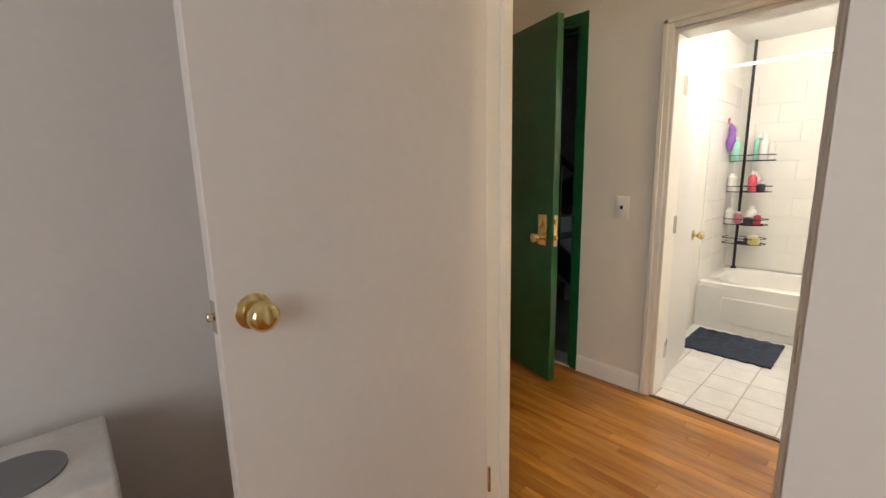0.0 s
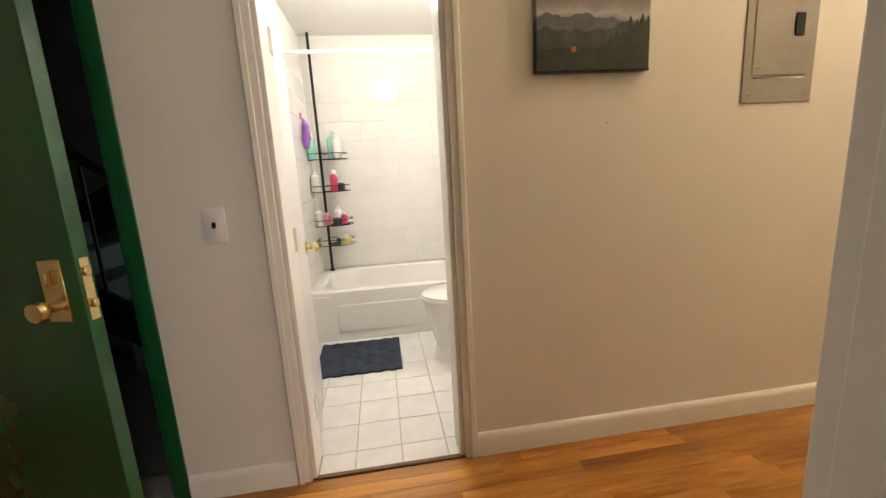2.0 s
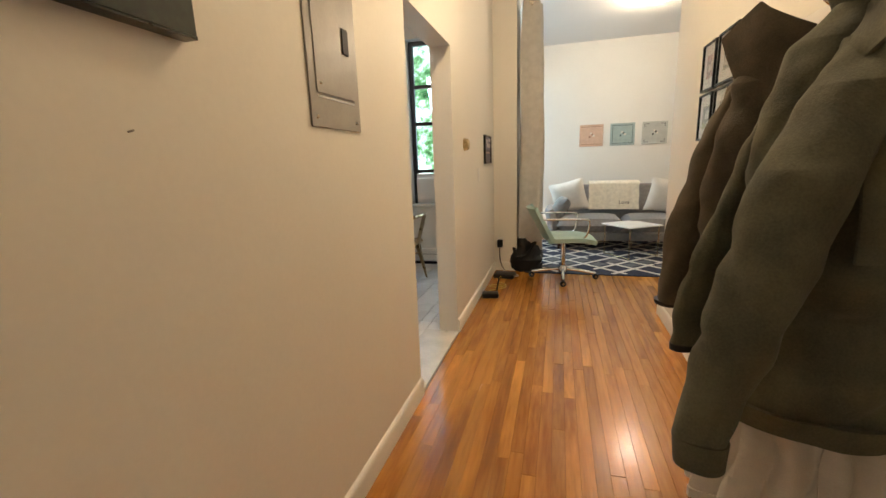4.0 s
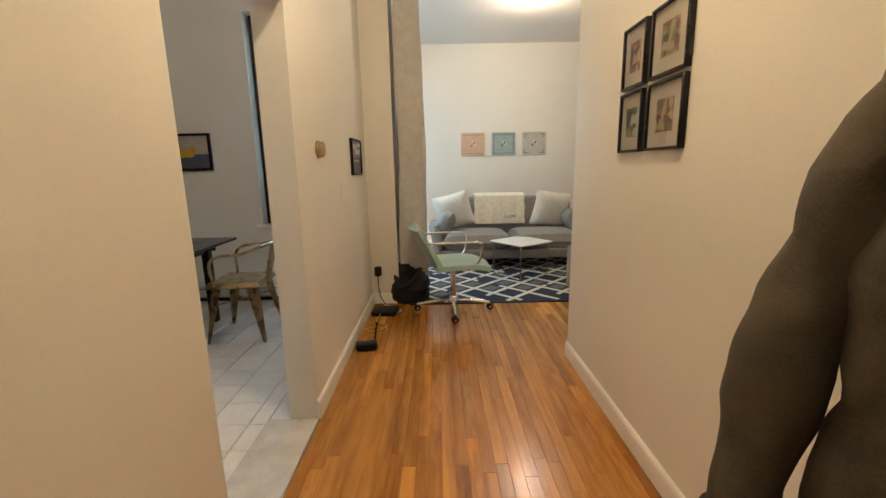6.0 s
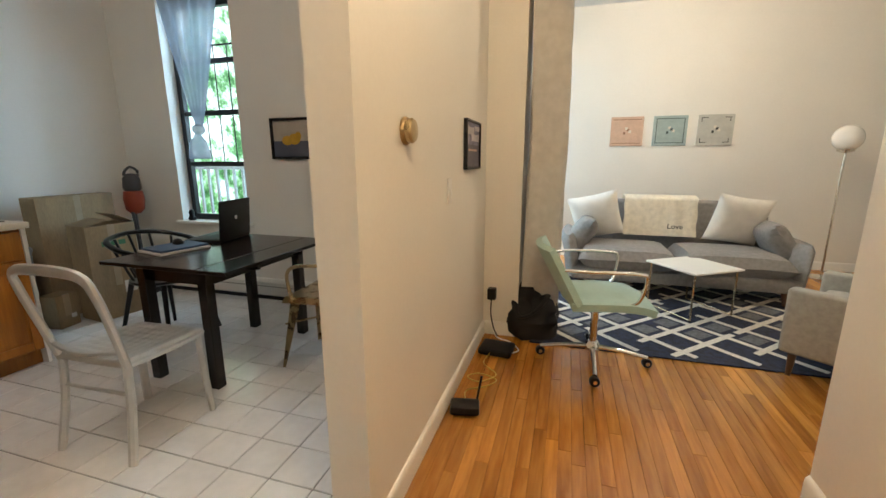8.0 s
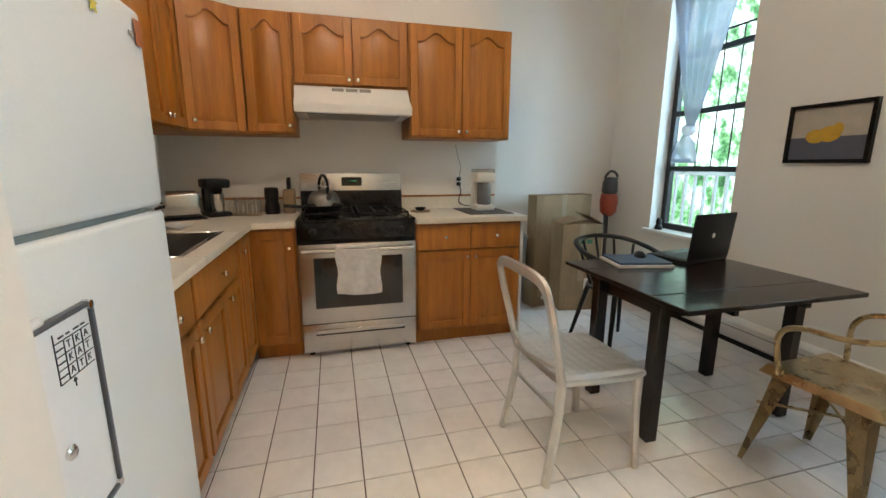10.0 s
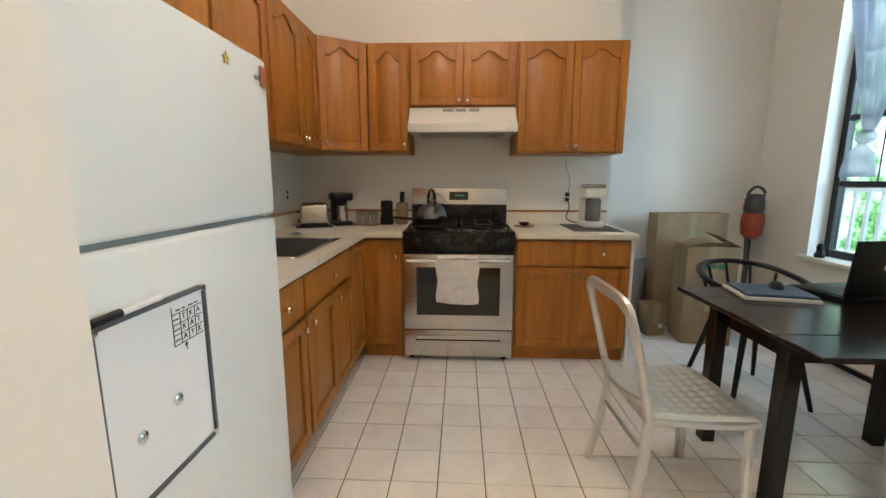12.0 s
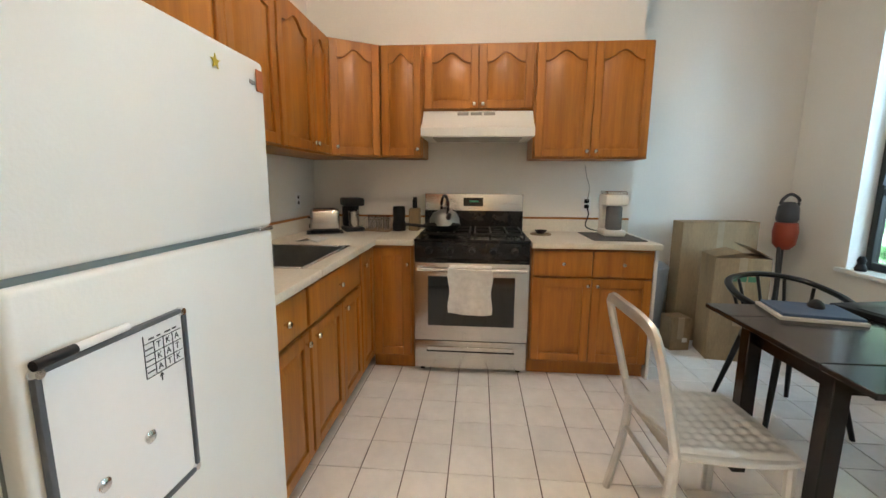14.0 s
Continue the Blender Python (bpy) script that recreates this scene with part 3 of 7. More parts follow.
def stove():
    s = thing("gas_stove", east(-1.590, 0, 4.619), "stainless steel gas range with black cooktop", "stove")
    w, d = 0.756, 0.615
    bm = bmesh.new()
    box(bm, 0, w, 0.02, d, 0.035, 0.905, bev=0.004)
    part("body", bm, M["black"], s)
    for x in (0.05, w - 0.05):
        for y in (0.06, d - 0.06):
            part("foot", rod(bmesh.new(), (x, y, 0), (x, y, 0.036), 0.018), M["rubber"], s)
    dr = part("drawer", B(0.004, w - 0.004, -0.015, 0.02, 0.04, 0.232, bev=0.006, seg=2), M["steel"], s)
    part("pull", B(0.09, w - 0.09, -0.022, -0.0155, 0.165, 0.195, bev=0.003), M["steel"], dr, "recessed steel pull")
    # black strip on the flat drawer face, painted shade below the pull
    part("pull_recess", B(0.085, w - 0.085, -0.018, -0.0153, 0.155, 0.166), M["black"], dr)
    od = part("oven_door", B(0.004, w - 0.004, -0.028, 0.02, 0.240, 0.770, bev=0.007, seg=2), M["steel"], s)
    part("window", B(0.095, w - 0.095, -0.031, -0.0282, 0.345, 0.680, bev=0.001), M["darkglass"], od, "dark oven glass")
    h = tube(bmesh.new(), [(0.03, -0.075, 0.735), (w / 2, -0.078, 0.735), (w - 0.03, -0.075, 0.735)], 0.013, 10, k=3)
    part("handle", h, M["steel"], od)
    for x in (0.04, w - 0.04):
        part("handle_post", B(x - 0.012, x + 0.012, -0.072, -0.028, 0.722, 0.748, bev=0.003), M["steel"], od)
    part("vent_strip", B(0.01, w - 0.01, -0.012, 0.02, 0.775, 0.789, bev=0.002), M["black"], s)
    pan = bmesh.new()
    box(pan, 0.004, w - 0.004, -0.018, 0.03, 0.792, 0.905, bev=0.008, seg=2)
    part("control_panel", pan, M["black"], s)
    for i in range(5):
        x = 0.10 + i * (w - 0.2) / 4
        part("burner_knob", lathe(bmesh.new(), [(0.026, 0), (0.025, 0.012), (0.019, 0.016), (0.017, 0.034), (0.006, 0.037)], 18, Matrix.Translation((x, -0.018, 0.848)) @ pose(0, 0, 0, 90)), M["rubber"], s)
    part("cooktop", B(0.0, w, -0.02, d - 0.06, 0.906, 0.922, bev=0.006, seg=2), M["black"], s)
    for cx in (0.2, w - 0.2):
        bm = bmesh.new()
        for y in (0.05, 0.265, 0.48):
            rod(bm, (cx - 0.16, y, 0.952), (cx + 0.16, y, 0.952), 0.007, n=6)
        for x in (-0.16, -0.055, 0.055, 0.16):
            rod(bm, (cx + x, 0.05, 0.952), (cx + x, 0.48, 0.952), 0.007, n=6)
        for x in (-0.16, 0.16):
            for y in (0.05, 0.48):
                rod(bm, (cx + x, y, 0.922), (cx + x, y, 0.955), 0.007, n=6)
        part("grate", bm, M["iron"], s)
        for y in (0.15, 0.38):
            part("burner", lathe(bmesh.new(), [(0.05, 0.921), (0.05, 0.932), (0.036, 0.936), (0.034, 0.944), (0.003, 0.945)], 18, Matrix.Translation((cx, y, 0))), M["iron"], s)
    bg = part("backguard", B(0, w, d - 0.055, d, 0.91, 1.20, bev=0.008, seg=2), M["steel"], s)
    part("backguard_base", B(0.001, w - 0.001, d - 0.062, d - 0.054, 0.915, 1.07), M["black"], s)
    disp = part("display", B(0.30, 0.45, d - 0.060, d - 0.0548, 1.105, 1.17, bev=0.001), M["darkglass"], bg)
    part("clock_digits", B(0.345, 0.415, d - 0.0615, d - 0.0605, 1.135, 1.148), plain("green_led", (0.1, 0.5, 0.3)), disp)
    t = thing("dish_towel", east(-1.590, 0, 4.619), "white waffle dish towel hanging over the oven handle", "towel")

    def f(u, v):
        x = 0.235 + 0.275 * u + 0.012 * math.sin(9 * v) * (u - 0.5)
        z = 0.755 - 0.30 * v - 0.016 * math.sin(2.4 * u)
        y = -0.094 - 0.004 * math.sin(14 * u + 3 * v) - 0.006 * (1 - v) + 0.012 * v
        return Vector((x, y, z))
    bm = sheet(bmesh.new(), f, 16, 14, 0.005)
    sheet(bm, lambda u, v: Vector((0.24 + 0.265 * u, -0.094 + 0.05 * v, 0.753 + 0.012 * math.sin(math.pi * v))), 8, 6, 0.005)
    sheet(bm, lambda u, v: Vector((0.24 + 0.265 * u, -0.046 + 0.004 * math.sin(11 * u), 0.753 - 0.16 * v)), 10, 6, 0.005)
    part("cloth", bm, M["towel"], t)
    h = thing("range_hood", east(-1.61, 1.585, 4.925), "white under-cabinet range hood", "range hood")
    w = 0.755
    bm = bmesh.new()
    prof = [(0.318, 0), (-0.155, 0.0), (-0.16, 0.055), (-0.06, 0.105), (0.0, 0.188), (0.318, 0.188)]
    a, b = [bm.verts.new((0.003, y, z)) for y, z in prof], [bm.verts.new((w - 0.003, y, z)) for y, z in prof]
    for i in range(6):
        bm.faces.new((a[i], a[(i + 1) % 6], b[(i + 1) % 6], b[i]))
    bm.faces.new(a[::-1]), bm.faces.new(b)
    bmesh.ops.bevel(bm, geom=list(bm.edges), offset=0.004, segments=2, affect="EDGES")
    part("shell", bm, M["fridge"], h)
    for i in range(3):
        part("vent_slot", B(0.24 + 0.09 * i, 0.315 + 0.09 * i, -0.006, 0.002, 0.150, 0.172, m=Matrix.Translation((0, -0.02, 0))), M["panelgrey"], h)
    part("filter", B(0.08, w - 0.08, -0.12, 0.2, -0.006, -0.001), M["panelgrey"], h)


M["goldsteel"] = material("warm_steel", (0.60, 0.50, 0.36), 0.25, 1.0, 0.05, 20, 0.01)
stove()


def fridge():
    f = thing("refrigerator", pose(2.412, -1.417, 0), "white top-freezer refrigerator with textured doors", "refrigerator")
    w, h, split = 0.688, 1.60, 1.158
    part("body", B(0.0, w, 0.055, 0.72, 0.03, h - 0.005, bev=0.008, seg=2), M["fridge"], f)
    part("fridge_door", B(0, w, 0.0, 0.046, 0.06, split - 0.006, bev=0.012, seg=3), M["fridge"], f)
    part("freezer_door", B(0, w, 0.0, 0.046, split + 0.006, h, bev=0.012, seg=3), M["fridge"], f)
    part("gasket", B(0.006, w - 0.006, 0.014, 0.054, 0.07, h - 0.01), plain("grey_gasket", (0.20, 0.22, 0.21), 0.7), f)
    part("hinge", B(w - 0.075, w - 0.004, -0.004, 0.03, split - 0.0055, split + 0.0055, bev=0.002), M["chrome"], f)
    part("grille", B(0.01, w - 0.01, 0.03, 0.06, 0.0, 0.055), M["rubber"], f)
    s = thing("star_magnet", pose(2.885, -1.419, 1.548), "small yellow star sticker on the refrigerator", "magnet")
    bm = bmesh.new()
    pts = [bm.verts.new(((0.017 if i % 2 == 0 else 0.007) * math.sin(math.pi * i / 5), 0, (0.017 if i % 2 == 0 else 0.007) * math.cos(math.pi * i / 5))) for i in range(10)]
    face = bm.faces.new(pts)
    r = bmesh.ops.extrude_face_region(bm, geom=[face])
    bmesh.ops.translate(bm, vec=(0, -0.002, 0), verts=[v for v in r["geom"] if isinstance(v, bmesh.types.BMVert)])
    part("star", bm, plain("yellow_foil", (0.62, 0.48, 0.06), 0.4), s)
    s = thing("paper_magnet", pose(3.065, -1.419, 1.545), "small red-brown paper magnet at the freezer edge", "magnet")
    part("card", B(-0.012, 0.02, -0.003, -0.0005, -0.025, 0.03, bev=0.001), plain("rust_print", (0.40, 0.13, 0.05), 0.6), s)
    part("badge", B(-0.045, -0.02, -0.003, -0.0005, -0.012, -0.002, bev=0.001), M["panelgrey"], s)


def lettering(text, size, m, mat, parent, name="writing"):
    c = bpy.data.curves.new(name, "FONT")
    c.body, c.size, c.extrude, c.align_x, c.align_y = text, size, 0.0004, "CENTER", "CENTER"
    tmp = new("tmp_text", c)
    me = bpy.data.meshes.new_from_object(tmp.evaluated_get(bpy.context.evaluated_depsgraph_get()))
    bpy.data.objects.remove(tmp)
    me.materials.clear()
    me.materials.append(mat)
    ob = new(name, me)
    ob.parent, ob.matrix_basis = parent, m
    return ob


def whiteboard():
    w = thing("whiteboard", pose(2.424, -1.418, 0.691), "small magnetic whiteboard with grey frame on the refrigerator", "whiteboard")
    W, H = 0.285, 0.352
    part("board", B(0.004, W - 0.004, -0.008, -0.001, 0.004, H - 0.004), M["whitetop"], w)
    fr = plain("grey_frame", (0.085, 0.09, 0.10), 0.4)
    for name, a in (("frame_side", (0, 0.010, 0.012, H - 0.012)), ("frame_side", (W - 0.010, W, 0.012, H - 0.012)), ("frame_rail", (0.012, W - 0.012, 0, 0.010)), ("frame_rail", (0.012, W - 0.012, H - 0.010, H))):
        part(name, B(a[0], a[1], -0.014, -0.002, a[2], a[3], bev=0.003, seg=2), fr, w)
    for x in (0.008, W - 0.008):
        for z in (0.008, H - 0.008):
            part("corner_cap", lathe(bmesh.new(), [(0.008, 0), (0.009, 0.006), (0.007, 0.013), (0.001, 0.0135)], 12, Matrix.Translation((x, -0.001, z)) @ pose(0, 0, 0, 90)), M["chrome"], w)
    ink = plain("black_ink", (0.015, 0.015, 0.018), 0.6)
    x0, z0, cw, ch = 0.180, 0.25, 0.0225, 0.021
    bm = bmesh.new()
    for i in range(5):
        if i < 4:
            box(bm, x0, x0 + 4 * cw, -0.0095, -0.0082, z0 + i * ch - 0.0006, z0 + i * ch + 0.0006)
            box(bm, x0 + i * cw - 0.0006, x0 + i * cw + 0.0006, -0.0095, -0.0082, z0, z0 + 3 * ch + (0.016 if i == 0 else 0))
    box(bm, x0 + 1.5 * cw - 0.0007, x0 + 1.5 * cw + 0.0007, -0.0095, -0.0082, z0 - 0.018, z0 - 0.003)
    for s in (-1, 1):
        box(bm, -0.0007, 0.0007, -0.0095, -0.0082, -0.007, 0.0, m=Matrix.Translation((x0 + 1.5 * cw, 0, z0 - 0.003)) @ pose(0, 0, 0, 0, 35 * s))
    for i, wd in enumerate((0.012, 0.008, 0.014, 0.01)):
        box(bm, x0 + 0.012 + 0.019 * i, x0 + 0.012 + 0.019 * i + wd, -0.0095, -0.0082, z0 + 3 * ch + 0.005, z0 + 3 * ch + 0.0075)
    for r in range(3):
        box(bm, x0 + 0.003, x0 + cw - 0.003, -0.0095, -0.0082, z0 + r * ch + 0.009, z0 + r * ch + 0.011, m=Matrix())
    part("chart_grid", bm, ink, w, "hand-drawn black marker chart")
    for r, row in enumerate(("TKA", "KAT", "ATK")):
        for c, ch_ in enumerate(row):
            lettering(ch_, 0.017, pose(x0 + (c + 1.5) * cw, -0.0086, z0 + (2.5 - r) * ch, 90), ink, w)
    mk = thing("marker", pose(2.433, -1.436, 1.051), "black and white dry-erase marker on the board", "marker")
    part("cap", rod(bmesh.new(), (-0.012, 0, 0), (0.045, 0, 0.001), 0.0075), M["rubber"], mk)
    part("barrel", rod(bmesh.new(), (0.0452, 0, 0.001), (0.135, 0, 0.002), 0.0065), M["whitetop"], mk)
    for x, z in ((0.171, 0.146), (0.076, 0.126)):
        g = thing("round_magnet", pose(2.424 + x, -1.4265, 0.691 + z), "small clear round magnet on the whiteboard", "magnet", "whiteboard magnets")
        part("disc", lathe(bmesh.new(), [(0.011, 0), (0.012, 0.004), (0.008, 0.007), (0.001, 0.0075)], 14, pose(0, 0, 0, 90)), M["chrome"], g)


fridge()
whiteboard()


def dining_table():
    t = thing("dining_table", pose(3.57, -3.60, 0), "dark espresso wooden drop-leaf dining table", "table")
    z = 0.718
    part("tabletop", B(-0.24, 0.24, -0.485, 0.485, z - 0.022, z, bev=0.003), M["table"], t)
    for s in (-1, 1):
        part("leaf", B(0.243 * s if s > 0 else -0.44, 0.44 if s > 0 else -0.243, -0.485, 0.485, z - 0.022, z - 0.001, bev=0.003), M["table"], t)
        part("side_rail", B(-0.2, 0.2, 0.385 * s - 0.011, 0.385 * s + 0.011, z - 0.115, z - 0.023), M["table"], t)
        part("end_rail", B(0.215 * s - 0.011, 0.215 * s + 0.011, -0.37, 0.37, z - 0.115, z - 0.023), M["table"], t)
        for q in (-1, 1):
            cx, cy = 0.215 * s, 0.40 * q
            part("leg", B(cx - 0.03, cx + 0.03, cy - 0.03, cy + 0.03, 0, z - 0.0225, bev=0.004), M["table"], t)
            part("leaf_support", B(min(0.24 * s, 0.40 * s), max(0.24 * s, 0.40 * s), 0.2 * q - 0.012, 0.2 * q + 0.012, z - 0.06, z - 0.023), M["table"], t)


dining_table()


def navy_chair():
    c = thing("side_chair", pose(3.42, -2.82, 0, 0, 0, 2), "pale brushed aluminium side chair with dimpled seat", "chair", "chairs round the table")
    # faces -y; back at +y
    bm = bmesh.new()

    def f(u, v):
        x, y = (u - 0.5) * (0.43 - 0.05 * v), (0.5 - v) * -0.40
        edge = min(u, 1 - u, v, 1 - v)
        dip = 0.014 * math.sin(math.pi * u) * math.sin(math.pi * v)
        tex = 0.0032 * math.sin((u + v) * 30) * math.sin((u - v) * 30)
        return Vector((x, y, 0.452 - dip + tex - (0.02 * (1 - edge / 0.05) ** 2 if edge < 0.05 else 0)))
    sheet(bm, f, 72, 66, 0.012)
    part("seat", bm, M["alu"], c)
    part("seat_rim", tube(bmesh.new(), [(-0.185, 0.19, 0.428), (-0.213, 0.0, 0.428), (-0.208, -0.17, 0.428), (-0.15, -0.2, 0.428), (0.15, -0.2, 0.428), (0.208, -0.17, 0.428), (0.213, 0, 0.428), (0.185, 0.19, 0.428)], 0.012, 8, 1.3), M["alu"], c)
    for s in (-1, 1):
        part("front_leg", tube(bmesh.new(), [(0.195 * s, -0.175, 0.43), (0.203 * s, -0.18, 0.2), (0.215 * s, -0.188, 0.0)], 0.0165, 8, 1.2), M["alu"], c)
        part("back_leg", tube(bmesh.new(), [(0.185 * s, 0.175, 0.44), (0.19 * s, 0.19, 0.25), (0.205 * s, 0.235, 0.0)], 0.0165, 8, 1.2), M["alu"], c)
    part("back_frame", tube(bmesh.new(), [(-0.19, 0.18, 0.43), (-0.2, 0.215, 0.58), (-0.205, 0.26, 0.76), (-0.17, 0.285, 0.845), (0, 0.30, 0.865), (0.17, 0.285, 0.845), (0.205, 0.26, 0.76), (0.2, 0.215, 0.58), (0.19, 0.18, 0.43)], 0.015, 8, 1.5, up=(0, 1, 0.2)), M["alu"], c)
    part("lower_rail", tube(bmesh.new(), [(-0.195, 0.195, 0.50), (0, 0.225, 0.485), (0.195, 0.195, 0.50)], 0.010, 8, 1.4), M["alu"], c)
    part("stretcher", rod(bmesh.new(), (-0.19, 0.185, 0.30), (0.19, 0.185, 0.30), 0.009), M["alu"], c)


navy_chair()


def metal_armchair():
    c = thing("metal_armchair", pose(2.945, -3.725, 0, 0, 0, 92), "worn gold metal cafe chair with arms", "chair", "chairs round the table")
    # faces -y before turning
    bm = bmesh.new()

    def f(u, v):
        x, y = (u - 0.5) * (0.40 - 0.05 * (1 - v)), (v - 0.5) * -0.38
        e = min(u, 1 - u, v, 1 - v)
        return Vector((x, y, 0.455 - 0.01 * math.sin(math.pi * u) * math.sin(math.pi * v) - (0.035 * (1 - e / 0.06) ** 2 if e < 0.06 else 0)))
    sheet(bm, f, 24, 24, 0.006)
    part("seat", bm, M["goldmetal"], c)
    for sx in (-1, 1):
        for sy in (-1, 1):
            bm = bmesh.new()
            a, b = Vector((0.165 * sx, 0.155 * sy, 0.44)), Vector((0.215 * sx, 0.215 * sy, 0.0))
            for k, (w0, w1) in enumerate(((0.045, 0.02),)):
                d = [Vector((sx, 0, 0)), Vector((0, sy, 0))]
                for e in d:
                    o = Vector((-e.x if e.x else 0, -e.y if e.y else 0, 0))
                    q = [a, a + o * w0 * 1.6, b + o * w1, b]
                    vs = [bm.verts.new(p) for p in q]
                    fc = bm.faces.new(vs)
            bmesh.ops.solidify(bm, geom=list(bm.faces), thickness=0.004)
            part("leg", bm, M["goldmetal"], c)
    part("arm_loop", tube(bmesh.new(), [(-0.20, -0.12, 0.44), (-0.22, -0.13, 0.60), (-0.23, -0.06, 0.665), (-0.225, 0.1, 0.68), (-0.17, 0.23, 0.72), (0, 0.27, 0.73), (0.17, 0.23, 0.72), (0.225, 0.1, 0.68), (0.23, -0.06, 0.665), (0.22, -0.13, 0.60), (0.20, -0.12, 0.44)], 0.011, 8), M["goldmetal"], c)
    bm = sheet(bmesh.new(), lambda u, v: Vector(((u - 0.5) * (0.13 + 0.03 * v), 0.19 + 0.075 * v + 0.015 * math.cos((u - 0.5) * 3), 0.44 + 0.28 * v)), 8, 6, 0.004)
    part("back_slat", bm, M["goldmetal"], c)
    for s in (-1, 1):
        part("brace", rod(bmesh.new(), (0.19 * s, -0.19, 0.28), (-0.17 * s, 0.17, 0.30), 0.006), M["goldmetal"], c)


metal_armchair()


def black_chair():
    c = thing("spindle_chair", pose(4.27, -3.70, 0, 0, 0, -88), "black wooden spindle chair with curved top rail", "chair", "chairs round the table")
    bk = M["blackwood"]
    part("seat", lathe(bmesh.new(), [(0.19, 0.425), (0.215, 0.44), (0.21, 0.455), (0.1, 0.448), (0.002, 0.446)], 24), bk, c)
    for sx in (-1, 1):
        for sy in (-1, 1):
            part("leg", rod(bmesh.new(), (0.22 * sx, 0.22 * sy, 0), (0.14 * sx, 0.14 * sy, 0.43), 0.012, 0.018), bk, c)
    pts = [(-0.255, -0.09, 0.665), (-0.27, 0.05, 0.695), (-0.2, 0.22, 0.735), (0, 0.285, 0.755), (0.2, 0.22, 0.735), (0.27, 0.05, 0.695), (0.255, -0.09, 0.665)]
    part("top_rail", tube(bmesh.new(), pts, 0.016, 8, 1.3), bk, c)
    for a in (-95, -60, -30, 0, 30, 60, 95):
        x, y = math.sin(radians(a)), math.cos(radians(a))
        part("spindle", rod(bmesh.new(), (0.185 * x, 0.175 * y, 0.445), (0.262 * x, 0.02 + 0.26 * y, 0.665 + 0.075 * max(0, y)), 0.009), bk, c)


M["blackwood"] = material("black_wood", (0.007, 0.007, 0.008), 0.3, var=0.2, scale=10, bump=0.02, spec=0.35)
black_chair()


def table_items():
    z = 0.7185
    l = thing("laptop", pose(3.90, -3.86, z, 0, 0, 101), "black gaming laptop with raised screen", "laptop")
    part("base", B(-0.18, 0.18, -0.13, 0.13, 0.0, 0.022, bev=0.005, seg=2), M["rubber"], l)
    part("keyboard", B(-0.15, 0.15, -0.04, 0.1, 0.0222, 0.0245), plain("key_grey", (0.03, 0.03, 0.033), 0.6), l)
    sc = part("screen", B(-0.18, 0.18, 0.0, 0.012, 0.0, 0.265, bev=0.004, seg=2), M["rubber"], l)
    sc.matrix_basis = pose(0, 0.122, 0.02, -5)
    part("display", B(-0.165, 0.165, -0.0015, -0.0002, 0.015, 0.252), M["darkglass"], sc)
    part("badge", lathe(bmesh.new(), [(0.016, 0), (0.012, 0.0015), (0.001, 0.002)], 6, Matrix.Translation((0, 0.0122, 0.14)) @ pose(0, 0, 0, -90)), M["chrome"], sc)
    nb = thing("notebook_stack", pose(3.86, -3.47, z, 0, 0, -12), "two notebooks with a blue cover on top", "notebook")
    part("lower_notebook", B(-0.125, 0.125, -0.155, 0.155, 0, 0.014, bev=0.002), M["whitecloth"], nb)
    part("upper_notebook", B(-0.11, 0.115, -0.15, 0.14, 0.0145, 0.027, bev=0.002), plain("blue_cover", (0.05, 0.09, 0.17), 0.5), nb)
    ms = thing("computer_mouse", pose(3.90, -3.53, z + 0.0272, 0, 0, 60), "black wireless mouse on the notebook", "mouse")
    bm = bmesh.new()
    bmesh.ops.create_uvsphere(bm, u_segments=16, v_segments=10, radius=1, matrix=Matrix.Diagonal((0.032, 0.055, 0.032, 1)))
    bmesh.ops.bisect_plane(bm, geom=list(bm.verts) + list(bm.edges) + list(bm.faces), plane_co=(0, 0, 0), plane_no=(0, 0, -1), clear_outer=True)
    part("shell", bm, M["rubber"], ms)


table_items()


def cardboard_box(x, y, w, d, h, rz, label, flaps=True, bars=False):
    c = thing("cardboard_box", pose(x, y, 0, 0, 0, rz), label, "box", "cardboard boxes")
    part("carton", B(-w / 2, w / 2, -d / 2, d / 2, 0, h, bev=0.004), M["card"], c)
    part("tape", B(-w / 2 - 0.001, -w / 2 + 0.01, -0.025, 0.025, h * 0.35, h + 0.001), plain("brown_tape", (0.33, 0.25, 0.16), 0.3), c)
    if flaps:
        for s, a in ((-1, 28), (1, 14)):
            f = part("flap", B(-w / 2, w / 2, 0, 0.46 * d, 0, 0.004), M["card"], c)
            f.matrix_basis = Matrix.Translation((0, d / 2 * s, h)) @ pose(0, 0, 0, 0, 0, 180 if s > 0 else 0) @ pose(0, 0, 0, a)
    part("label_sticker", B(-w / 2 - 0.0015, -w / 2 + 0.01, -d * 0.35, -d * 0.1, h * 0.25, h * 0.38), M["whitecloth"], c)
    if bars:
        for i, (a, b) in enumerate(((-0.09, -0.04), (-0.03, 0.02), (0.03, 0.08))):
            part("printed_mark", B(-w / 2 - 0.002, -w / 2 + 0.01, a, b, h * 0.78, h * 0.83), plain("green_print", (0.05, 0.16, 0.08), 0.7), c)
    return c


cardboard_box(5.49, -3.93, 0.16, 0.60, 0.99, 3, "tall brown cardboard box leaning by the wall", flaps=False)
cardboard_box(5.13, -3.90, 0.26, 0.36, 0.77, -8, "opened brown cardboard box with printed mark", True, True)
cardboard_box(5.25, -3.58, 0.15, 0.16, 0.26, 8, "small brown cardboard carton on the floor", flaps=False)


